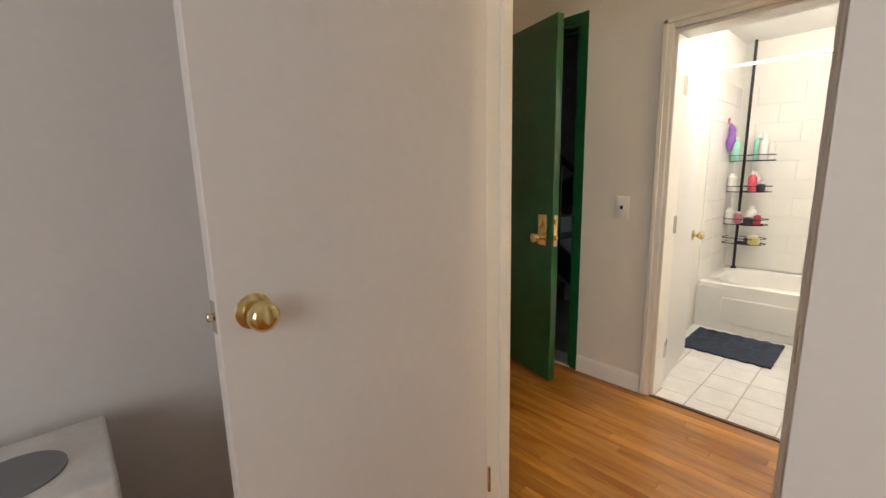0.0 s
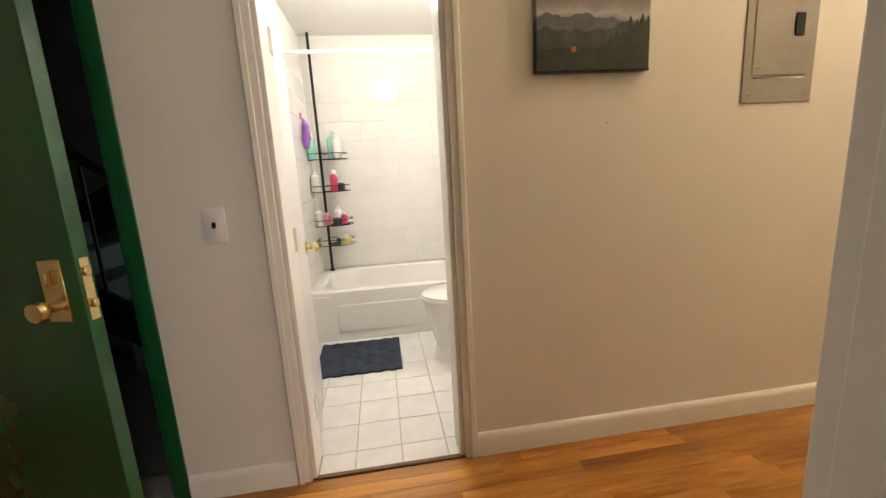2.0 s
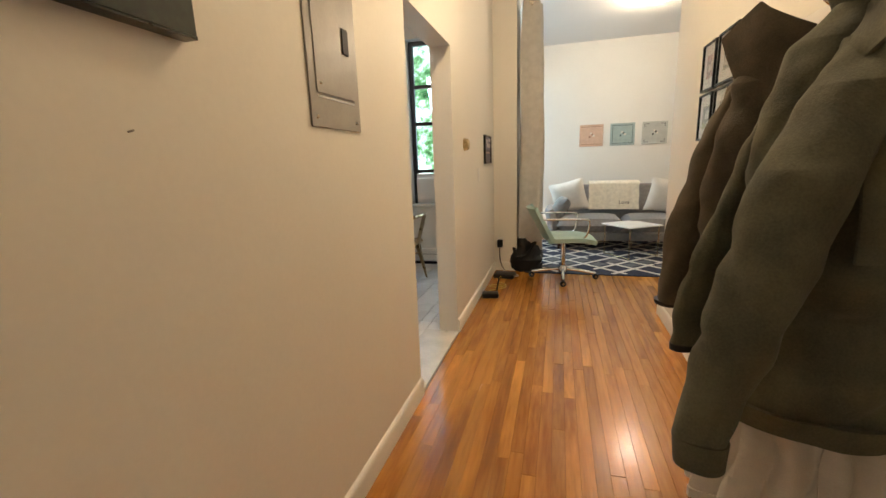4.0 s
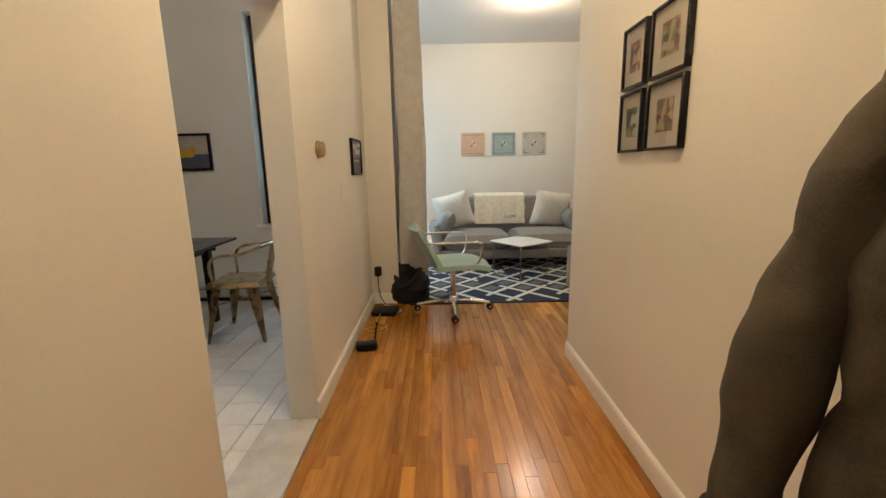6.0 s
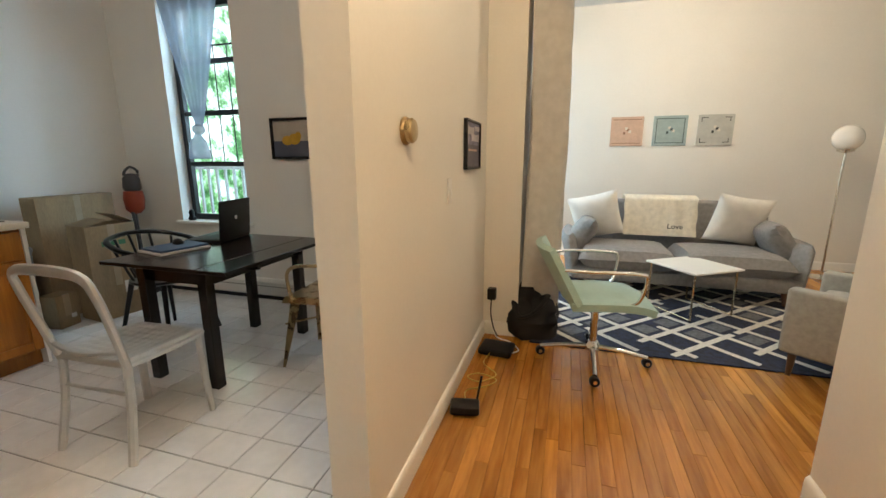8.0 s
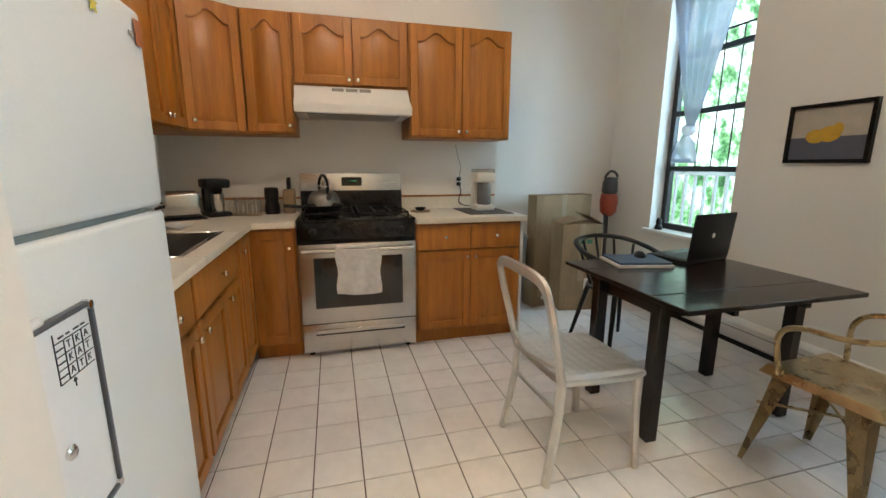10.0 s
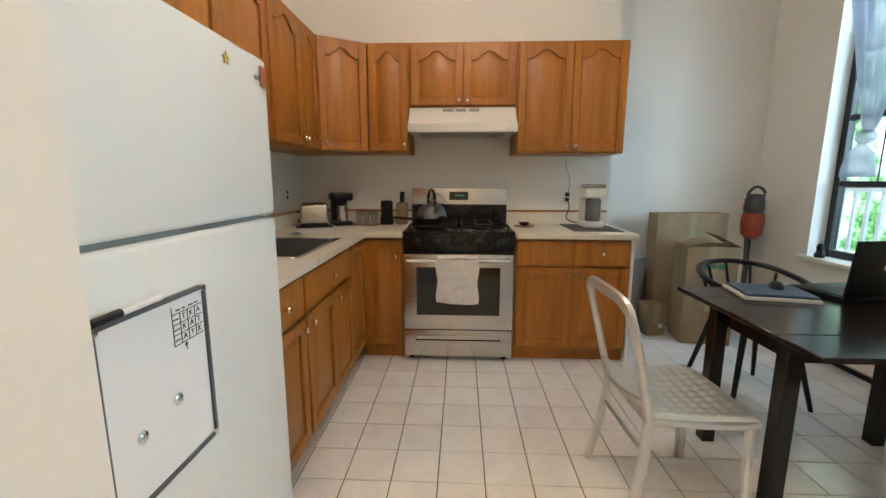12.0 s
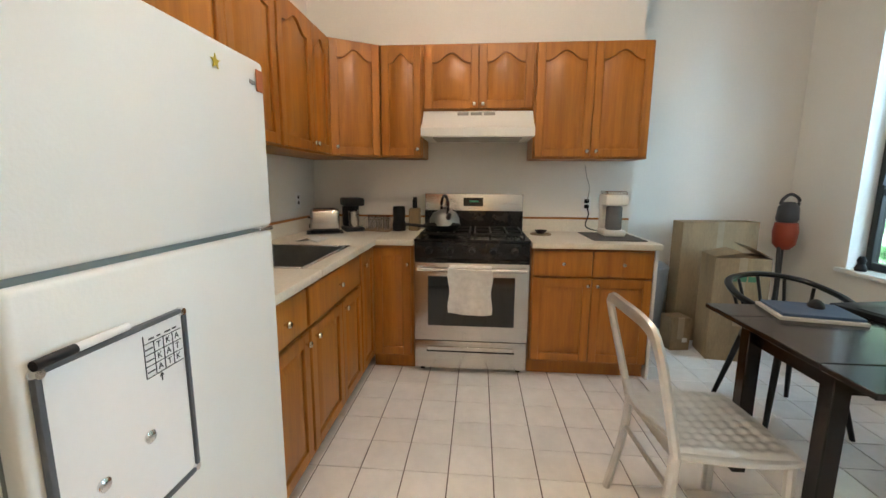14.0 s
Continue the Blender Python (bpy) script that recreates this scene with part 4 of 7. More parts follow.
def trash_bin():
    b = thing("trash_can", pose(5.42, -3.40, 0), "grey plastic kitchen trash can beside the counter", "trash can")
    m = plain("grey_bin", (0.24, 0.27, 0.30), 0.5)
    part("bin", lathe(bmesh.new(), [(0.12, 0), (0.125, 0.02), (0.15, 0.58), (0.152, 0.60)], 24), m, b)
    part("lid", lathe(bmesh.new(), [(0.157, 0.60), (0.157, 0.625), (0.12, 0.655), (0.01, 0.66)], 24), m, b)


trash_bin()


def stick_vacuum():
    v = thing("stick_vacuum", pose(5.42, -4.42, 0, 0, 0, 0), "grey and red upright stick vacuum leaning by the wall", "vacuum")
    gy, rd = plain("vacuum_grey", (0.05, 0.048, 0.05), 0.4), plain("vacuum_red", (0.30, 0.045, 0.02), 0.35)
    part("floor_head", B(-0.12, 0.12, -0.07, 0.07, 0, 0.06, bev=0.02, seg=2), gy, v)
    part("wand", rod(bmesh.new(), (0, 0, 0.05), (0.02, 0, 0.78), 0.018), gy, v)
    part("hose", tube(bmesh.new(), [(0.0, 0.02, 0.25), (-0.05, 0.05, 0.5), (-0.03, 0.05, 0.75), (0.01, 0.02, 0.85)], 0.014), gy, v)
    part("dust_cup", lathe(bmesh.new(), [(0.04, 0.78), (0.075, 0.82), (0.085, 0.92), (0.075, 0.99), (0.03, 1.01)], 20), rd, v)
    part("motor", lathe(bmesh.new(), [(0.06, 0.985), (0.075, 1.02), (0.068, 1.11), (0.04, 1.15), (0.005, 1.155)], 20), gy, v)
    part("handle", tube(bmesh.new(), [(0.0, -0.05, 1.08), (0.0, -0.07, 1.17), (0.0, 0.0, 1.21), (0.0, 0.06, 1.15), (0.0, 0.05, 1.06)], 0.012), gy, v)


stick_vacuum()


def counter_items():
    z = 0.915
    t = thing("toaster", pose(4.92, -0.88, z, 0, 0, -68) @ Matrix.Diagonal((0.86, 0.86, 0.95, 1)), "brushed steel toaster on a dark tray", "toaster")
    part("body", B(-0.12, 0.12, -0.085, 0.085, 0.015, 0.185, bev=0.03, seg=4), M["steel"], t)
    part("base", B(-0.122, 0.122, -0.087, 0.087, 0.004, 0.024, bev=0.004), M["rubber"], t)
    part("tray", B(-0.15, 0.15, -0.12, 0.12, 0, 0.004, bev=0.001), M["rubber"], t)
    part("slot", B(-0.09, 0.09, -0.045, -0.015, 0.18, 0.187), M["rubber"], t)
    part("slot", B(-0.09, 0.09, 0.015, 0.045, 0.18, 0.187), M["rubber"], t)
    part("lever", B(-0.14, -0.118, -0.02, 0.02, 0.11, 0.125, bev=0.003), M["rubber"], t)
    part("dial", rod(bmesh.new(), (-0.13, 0.0, 0.05), (-0.118, 0, 0.05), 0.016), M["rubber"], t)
    c = thing("coffee_maker", pose(5.06, -1.045, z, 0, 0, -60), "black and steel single-cup coffee maker", "coffee maker")
    part("base", B(-0.07, 0.07, -0.1, 0.09, 0, 0.03, bev=0.008, seg=2), M["rubber"], c)
    part("column", B(-0.06, 0.06, 0.02, 0.09, 0.0305, 0.19, bev=0.012, seg=2), M["rubber"], c)
    part("head", B(-0.075, 0.075, -0.1, 0.09, 0.19, 0.25, bev=0.015, seg=2), M["rubber"], c)
    part("travel_mug", lathe(bmesh.new(), [(0.034, 0.031), (0.04, 0.06), (0.042, 0.15), (0.03, 0.165), (0.004, 0.167)], 18, Matrix.Translation((0, -0.05, 0))), M["steel"], c)
    d = thing("dish_rack", pose(5.10, -1.24, z, 0, 0, 75) @ Matrix.Diagonal((0.8, 0.9, 1, 1)), "small wire dish rack with glassware", "dish rack")
    bm = bmesh.new()
    for i in range(7):
        x = -0.12 + 0.04 * i
        tube(bm, [(x, -0.09, 0.01), (x, -0.08, 0.08), (x, 0.0, 0.10), (x, 0.08, 0.08), (x, 0.09, 0.01)], 0.0025, 5, k=3)
    part("wires", bm, M["chrome"], d)
    part("tray", B(-0.14, 0.14, -0.1, 0.1, 0, 0.01, bev=0.003), M["card"], d)
    for x in (-0.08, 0.0, 0.08):
        part("drinking_glass", lathe(bmesh.new(), [(0.028, 0.0105), (0.034, 0.12), (0.031, 0.12), (0.026, 0.02), (0.002, 0.019)], 16, Matrix.Translation((x, 0, 0))), M["glass"], d)
    g = thing("coffee_grinder", pose(5.10, -1.40, z), "small black coffee grinder", "grinder")
    part("base", lathe(bmesh.new(), [(0.05, 0), (0.052, 0.05), (0.042, 0.09), (0.046, 0.1), (0.048, 0.16), (0.044, 0.185), (0.005, 0.19)], 18), M["rubber"], g)
    k = thing("knife_block", pose(5.15, -1.515, z), "wooden knife block with black handled knives", "knife block")
    part("block", B(-0.055, 0.055, -0.04, 0.04, 0, 0.17, bev=0.006), M["card"], k)
    for i in range(4):
        part("knife_handle", B(-0.04 + 0.024 * i, -0.028 + 0.024 * i, -0.012, 0.012, 0.171, 0.24 + 0.015 * (i % 2), bev=0.003), M["rubber"], k)
    p = thing("paper_towel_sheet", pose(4.50, -0.95, z), "crumpled paper towel by the sink", "paper towel")
    part("sheet", sheet(bmesh.new(), lambda u, v: Vector(((u - 0.5) * 0.2 + 0.03 * v, (v - 0.5) * 0.16, 0.004 + 0.02 * abs(math.sin(5 * u + 3 * v)) * (1 - abs(2 * v - 1)))), 12, 10, 0.003), M["towel"], p)
    k = thing("tea_kettle", pose(5.0, -1.76, 0.960, 0, 0, 200), "chrome stovetop tea kettle with black handle", "kettle")
    part("body", lathe(bmesh.new(), [(0.095, 0), (0.112, 0.015), (0.110, 0.06), (0.085, 0.105), (0.04, 0.125), (0.012, 0.13), (0.016, 0.148), (0.004, 0.152)], 28), M["basinsteel"], k)
    part("spout", rod(bmesh.new(), (0.08, 0, 0.06), (0.15, 0, 0.12), 0.024, 0.013), M["basinsteel"], k)
    part("handle", tube(bmesh.new(), [(-0.088, 0, 0.09), (-0.09, 0, 0.17), (-0.05, 0, 0.215), (0, 0, 0.228), (0.05, 0, 0.215), (0.09, 0, 0.17), (0.085, 0, 0.1)], 0.011), M["rubber"], k)
    f = thing("frying_pan", pose(4.80, -1.76, 0.960, 0, 0, 120), "black cast iron frying pan on the stove", "pan")
    part("pan", lathe(bmesh.new(), [(0.1, 0), (0.13, 0.04), (0.126, 0.04), (0.097, 0.006), (0.002, 0.005)], 28), M["iron"], f)
    part("handle", rod(bmesh.new(), (0.12, 0, 0.03), (0.27, 0, 0.05), 0.01), M["iron"], f)
    c = thing("small_bowl", pose(5.0, -2.46, z), "small black bowl on a round trivet", "bowl")
    part("trivet", lathe(bmesh.new(), [(0.075, 0), (0.077, 0.004), (0.074, 0.008), (0.002, 0.008)], 24), M["card"], c)
    part("bowl", lathe(bmesh.new(), [(0.025, 0.0085), (0.045, 0.032), (0.041, 0.032), (0.02, 0.014), (0.002, 0.014)], 20), M["rubber"], c)
    m = thing("drying_mat", pose(4.93, -2.93, z), "dark grey drying mat on the counter", "mat")
    part("mat", B(-0.22, 0.22, -0.17, 0.17, 0, 0.006, bev=0.002), plain("grey_mat", (0.10, 0.095, 0.09), 0.9), m)
    b = thing("water_boiler", pose(4.98, -2.95, z + 0.0062, 0, 0, -90), "white electric coffee brewer with glass carafe window", "coffee maker")
    w = M["fridge"]
    part("base", B(-0.075, 0.075, -0.09, 0.09, 0, 0.045, bev=0.015, seg=2), w, b)
    part("column", B(-0.07, 0.07, 0.02, 0.09, 0.0455, 0.30, bev=0.012, seg=2), w, b)
    part("head", B(-0.075, 0.075, -0.09, 0.09, 0.215, 0.285, bev=0.012, seg=2), w, b)
    part("carafe", lathe(bmesh.new(), [(0.05, 0.0455), (0.055, 0.06), (0.053, 0.2), (0.045, 0.21), (0.003, 0.211)], 20, Matrix.Translation((0, -0.035, 0))), plain("smoky_glass", (0.16, 0.17, 0.18), 0.1), b)
    part("lid", B(-0.07, 0.07, -0.08, 0.08, 0.286, 0.312, bev=0.006), M["steel"], b)
    o = thing("wall_outlet", pose(EX - 0.001, -2.83, 1.13, 0, 0, -90), "white wall outlet with black plug and cord", "outlet")
    part("plate", B(-0.037, 0.037, -0.006, 0, -0.058, 0.058, bev=0.003), M["whitetop"], o)
    part("plug", B(-0.016, 0.016, -0.03, -0.0062, 0.005, 0.035, bev=0.004), M["rubber"], o)
    part("plug", B(-0.016, 0.016, -0.03, -0.0062, -0.035, -0.006, bev=0.004), M["rubber"], o)
    part("cord", tube(bmesh.new(), [(0, -0.03, -0.02), (0.01, -0.05, -0.08), (-0.01, -0.06, -0.16), (0.03, -0.08, -0.19), (0.09, -0.1, -0.195)], 0.0045, 6), M["rubber"], o)
    part("upper_cord", tube(bmesh.new(), [(0, -0.03, 0.02), (0.01, -0.035, 0.12), (-0.01, -0.02, 0.2), (-0.03, -0.02, 0.29)], 0.003, 6), M["panelgrey"], o)
    o = thing("wall_outlet", pose(4.92, NY - 0.001, 1.15), "white wall outlet above the sink counter", "outlet")
    part("plate", B(-0.037, 0.037, -0.006, 0, -0.058, 0.058, bev=0.003), M["whitetop"], o)
    for s in (0.02, -0.02):
        part("socket", B(-0.012, 0.012, -0.008, -0.0062, s - 0.012, s + 0.012), M["rubber"], o)


counter_items()


def kitchen_window(x0, x1, z0, z1, name, label, rails, panel=0.0):
    w = thing(name, pose(0, 0, 0), label, "window", kind="structure")
    ya, yb = -4.785, -4.73
    for n, a in (("window_frame", (x0 + 0.002, x0 + 0.052, z0, z1)), ("window_frame", (x1 - 0.052, x1 - 0.002, z0, z1)), ("window_frame", (x0 + 0.052, x1 - 0.052, z1 - 0.05, z1 - 0.002)), ("window_frame", (x0 + 0.052, x1 - 0.052, z0 + 0.002, z0 + 0.055))):
        part(n, B(a[0], a[1], ya, yb, a[2], a[3], bev=0.004), M["winframe"], w)
    for z in rails:
        part("window_rail", B(x0 + 0.052, x1 - 0.052, ya + 0.005, yb - 0.005, z - 0.02, z + 0.02, bev=0.003), M["winframe"], w)
    zs = [z0 + 0.055] + [z for z in rails] + [z1 - 0.05]
    for a, b in zip(zs, zs[1:]):
        p = part("pane", B(x0 + 0.05, x1 - 0.05, -4.761, -4.757, a + 0.015, b - 0.015), M["glass"], w)
        p.visible_shadow = False
    part("window_sill", B(x0 - 0.05, x1 + 0.05, -4.72, -4.575, z0 - 0.028, z0 + 0.002, bev=0.006, seg=2), M["trim"], w)
    if panel:
        part("ac_panel", B(x0 + 0.055, x1 - 0.055, -4.72, -4.69, z0 + 0.004, panel, bev=0.004), M["whitetop"], w)
        part("air_conditioner", B(x0 + 0.08, x1 - 0.08, -4.689, -4.60, z0 + 0.01, panel - 0.05, bev=0.012, seg=2), M["whitetop"], w)
    return w


kitchen_window(*WIN1, 0.70, 2.64, "window_1", "tall black framed kitchen window", (1.24, 1.70, 2.15))
kitchen_window(*WIN2, 0.75, 2.66, "window_2", "narrow black framed kitchen window with white panel", (1.15, 1.72, 2.15), 1.12)


def sheer_curtain():
    c = thing("sheer_curtain", pose(4.62, -4.60, 0), "sheer pale blue curtain knotted at its end", "curtain")
    part("rod", rod(bmesh.new(), (-0.33, 0, 2.70), (0.5, 0, 2.70), 0.009), M["chrome"], c)

    def f(u, v):
        z = 2.70 - 1.13 * v
        wide = 0.40 * (1 - v) ** 0.9 + 0.05
        x = 0.10 + 0.02 * v + (u - 0.5) * wide * 1.5
        y = 0.02 * math.sin(u * 34) * (1 - 0.6 * v) - 0.015
        return Vector((x, y, z))
    part("drape", sheet(bmesh.new(), f, 60, 18, 0.0015), M["sheer"], c)
    part("knot", lathe(bmesh.new(), [(0.022, 1.59), (0.05, 1.57), (0.055, 1.53), (0.03, 1.50)], 14, Matrix.Translation((0.12, 0.0, 0))), M["sheer"], c)
    part("tail", lathe(bmesh.new(), [(0.028, 1.505), (0.075, 1.44), (0.10, 1.35), (0.105, 1.29), (0.095, 1.285), (0.01, 1.33)], 20, Matrix.Translation((0.14, 0.0, 0)) @ Matrix.Diagonal((1.15, 0.5, 1, 1))), M["sheer"], c)


def voile():
    """Thin woven cloth that lets about half of the light straight through."""
    m = material("sheer_voile", (0.62, 0.66, 0.74), 0.9, var=0.05, scale=20, bump=0.05)
    n, l = m.node_tree.nodes, m.node_tree.links
    mix, tr, tl, ad = n.new("ShaderNodeMixShader"), n.new("ShaderNodeBsdfTransparent"), n.new("ShaderNodeBsdfTranslucent"), n.new("ShaderNodeMixShader")
    tl.inputs[0].default_value = (0.34, 0.38, 0.46, 1)
    l.new(n["Principled BSDF"].outputs[0], ad.inputs[1]), l.new(tl.outputs[0], ad.inputs[2])
    mix.inputs[0].default_value, ad.inputs[0].default_value = 0.66, 0.6
    l.new(tr.outputs[0], mix.inputs[1]), l.new(ad.outputs[0], mix.inputs[2])
    l.new(mix.outputs[0], n["Material Output"].inputs[0])
    return m


M["sheer"] = voile()
sheer_curtain()


def wall_things_kitchen():
    p = thing("framed_picture", pose(3.97, SY + 0.001, 1.28, 0, 0, 180), "small framed still life of yellow fruit", "picture")
    framed(p, 0.44, 0.34, 0.022, 0.028, None, None)
    cloth, blue, yel = plain("pale_paint", (0.45, 0.40, 0.33), 0.7), plain("slate_paint", (0.09, 0.10, 0.14), 0.7), plain("ochre_paint", (0.55, 0.33, 0.03), 0.6)
    part("canvas", B(0.022, 0.418, -0.012, -0.008, 0.022, 0.318), cloth, p)
    part("painted_table", B(0.022, 0.418, -0.0135, -0.0122, 0.022, 0.15), blue, p)
    for k, (x, z, rx, rz_) in enumerate(((0.16, 0.155, 0.055, 0.04), (0.23, 0.165, 0.06, 0.045), (0.27, 0.19, 0.03, 0.035))):
        m = Matrix.Translation((x, -0.0137 - 0.0016 * k, z)) @ pose(0, 0, 0, 90) @ Matrix.Diagonal((1, rz_ / rx, 1, 1))
        part("painted_fruit", lathe(bmesh.new(), [(rx, 0), (rx * 0.97, 0.0008), (rx * 0.5, 0.0012), (0.001, 0.0014)], 20, m), yel, p)
    h = thing("baseboard_heater", pose(3.26, SY + 0.001, 0, 0, 0, 0), "long white baseboard heater under the windows", "heater")
    # along +x, front faces +y
    bm = bmesh.new()
    prof = [(0.0, 0.19), (0.03, 0.19), (0.062, 0.165), (0.062, 0.055), (0.045, 0.035), (0.0, 0.035)]
    a, b = [bm.verts.new((-0.6, y, z)) for y, z in prof], [bm.verts.new((2.2, y, z)) for y, z in prof]
    for i in range(6):
        bm.faces.new((a[i], a[(i + 1) % 6], b[(i + 1) % 6], b[i]))
    bm.faces.new(a[::-1]), bm.faces.new(b)
    part("cover", bm, M["trim"], h)
    part("louvre", B(-0.58, 2.18, 0.055, 0.066, 0.125, 0.133), M["panelgrey"], h)
    # black block in place of the shaded gap under the cover
    part("foot_gap", B(-0.6, 2.2, 0.002, 0.05, 0.0, 0.034), M["rubber"], h)
    s = thing("figurine", pose(4.98, -4.63, 0.703), "small dark ornament on the window sill", "ornament")
    part("figure", lathe(bmesh.new(), [(0.03, 0), (0.035, 0.02), (0.02, 0.05), (0.026, 0.075), (0.015, 0.1), (0.002, 0.105)], 14), M["rubber"], s)


def framed(p, w, h, bar, depth, mount, picture, mat=None):
    """Four bars, a mount and a picture behind glass; local x 0..w, z 0..h, front -y, back on y = 0."""
    mat = mat or M["black"]
    for n, a in (("frame_bar", (0, bar, 0, h)), ("frame_bar", (w - bar, w, 0, h)), ("frame_bar", (bar, w - bar, 0, bar)), ("frame_bar", (bar, w - bar, h - bar, h))):
        part(n, B(a[0], a[1], -depth, 0, a[2], a[3], bev=0.0015), mat, p)
    part("backing", B(bar, w - bar, -0.006, -0.001, bar, h - bar), M["card"], p)
    if mount:
        part("mount", B(bar, w - bar, -0.010, -0.0062, bar, h - bar), mount, p)
    if picture:
        (x0, x1, z0, z1), pm = picture
        part("print", B(x0, x1, -0.0115, -0.0102, z0, z1), pm, p)


wall_things_kitchen()


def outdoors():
    # daylight on the trees is put in as emission, which also brightens the kitchen
    m = bpy.data.materials.new("far_foliage_glow")
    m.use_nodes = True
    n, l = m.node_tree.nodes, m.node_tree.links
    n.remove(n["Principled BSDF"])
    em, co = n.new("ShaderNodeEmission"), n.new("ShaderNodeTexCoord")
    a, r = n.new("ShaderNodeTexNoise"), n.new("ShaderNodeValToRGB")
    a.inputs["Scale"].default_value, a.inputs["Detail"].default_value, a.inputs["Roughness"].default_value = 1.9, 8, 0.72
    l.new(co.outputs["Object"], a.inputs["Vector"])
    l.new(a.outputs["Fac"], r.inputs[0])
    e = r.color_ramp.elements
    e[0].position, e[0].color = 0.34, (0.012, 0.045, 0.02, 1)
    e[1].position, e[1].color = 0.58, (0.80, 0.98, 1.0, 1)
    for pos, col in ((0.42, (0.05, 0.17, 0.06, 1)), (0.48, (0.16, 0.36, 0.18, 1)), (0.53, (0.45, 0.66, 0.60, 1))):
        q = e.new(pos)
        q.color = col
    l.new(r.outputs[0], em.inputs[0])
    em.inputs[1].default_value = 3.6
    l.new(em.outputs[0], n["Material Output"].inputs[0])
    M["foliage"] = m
    structure("backdrop", B(-6, 16, -13.1, -13.0, -3, 9), m, "glowing backdrop of green trees beyond the yard", "backdrop")
    structure("backdrop_side", B(9.0, 9.1, -13, -5.4, -3, 9), m, "glowing backdrop of green trees beyond the yard", "backdrop")
    g = thing("window_guard", pose(4.69, -4.98, 0), "black iron window guard bars outside", "railing")
    for x in (-0.32, -0.16, 0.0, 0.16, 0.32):
        part("bar", rod(bmesh.new(), (x, 0, 1.22), (x, 0, 2.35), 0.006, n=6), M["iron"], g)
    for z in (1.22, 1.75, 2.35):
        part("cross_bar", B(-0.40, 0.40, -0.004, 0.004, z - 0.008, z + 0.008), M["iron"], g)
    for s in (-1, 1):
        part("bracket", B(0.39 * s - 0.01, 0.39 * s + 0.01, 0.0, 0.18, 1.21, 1.23), M["iron"], g)
    r = thing("fire_escape_rail", pose(4.6, -5.7, 0), "pale painted fire escape railing outside the window", "railing")
    pl = plain("pale_blue_paint", (0.55, 0.62, 0.66), 0.5)
    part("top_rail", B(-0.9, 1.6, -0.02, 0.02, 1.16, 1.20), pl, r)
    part("bottom_rail", B(-0.9, 1.6, -0.02, 0.02, 0.50, 0.54), pl, r)
    for i in range(20):
        part("baluster", B(-0.88 + 0.13 * i, -0.85 + 0.13 * i, -0.012, 0.012, 0.541, 1.159), pl, r)
    for x in (-0.9, 1.58):
        part("post", B(x, x + 0.03, -0.02, 0.02, -1.1, 0.499), pl, r)


outdoors()

# ---- trim ----


def baseboard(name, axis, pos, a, b, side, label="white painted baseboard along the wall"):
    """A baseboard with a rounded top on the wall at pos, from a to b, standing out to the given side."""
    bm = bmesh.new()
    prof = [(0, 0), (0.016, 0), (0.016, 0.075), (0.013, 0.09), (0.006, 0.098), (0, 0.1)]
    ends = []
    for t in (a, b):
        ends.append([bm.verts.new((pos + side * d, t, z + 0.001) if axis == "y" else (t, pos + side * d, z + 0.001)) for d, z in prof])
    for i in range(len(prof)):
        k = (i + 1) % len(prof)
        bm.faces.new((ends[0][i], ends[0][k], ends[1][k], ends[1][i]))
    bm.faces.new(ends[0]), bm.faces.new(ends[1][::-1])
    return structure(name, bm, M["trim"], label, "baseboard")


CAS = 0.052
baseboard("baseboard_hall_a", "y", HX, KITCH[1], BATH[0] - CAS, -1)
baseboard("baseboard_hall_b", "y", HX, -4.385, KITCH[0], -1)
baseboard("baseboard_hall_c", "y", HX, BATH[1] + CAS, ENTRY[0] - 0.05, -1)
baseboard("baseboard_hall_d", "y", HW, -3.195, 0.10, 1)
baseboard("baseboard_pier", "x", -4.385, 1.80, HX - 0.017, 1)
baseboard("baseboard_living_a", "x", -7.26, -2.8, 2.3, 1)
baseboard("baseboard_living_b", "x", -3.195, -2.8, HW, -1)
baseboard("baseboard_kitchen", "x", SY, 2.21, 2.65, 1)
baseboard("baseboard_recess", "y", 5.70, SY + 0.07, -3.19, -1)
baseboard("baseboard_bedroom", "x", 1.62, -2.4, 0.73, -1)


def casing(name, x, side, y0, y1, top, mat, label, w=CAS):
    """Moulded door casing on a wall at x, standing out to the given side."""
    c = thing(name, pose(0, 0, 0), label, "trim", kind="structure")
    for a, b, za, zb in ((y0 - w, y0, 0.001, top + w), (y1, y1 + w, 0.001, top + w), (y0, y1, top, top + w)):
        bm = bmesh.new()
        d0, d1 = sorted((x + side * 0.0005, x + side * 0.014))
        box(bm, d0, d1, a, b, za, zb, bev=0.004)
        e0, e1 = sorted((x + side * 0.0142, x + side * 0.021))
        if b - a < 0.1:
            m0, m1 = (a + 0.004, a + 0.026) if b == y0 else (b - 0.026, b - 0.004)
            box(bm, e0, e1, m0, m1, za, zb - 0.004, bev=0.003)
        else:
            box(bm, e0, e1, a - 0.05, b + 0.05, zb - 0.026, zb - 0.004, bev=0.003)
        part("casing_board", bm, mat, c)
    return c


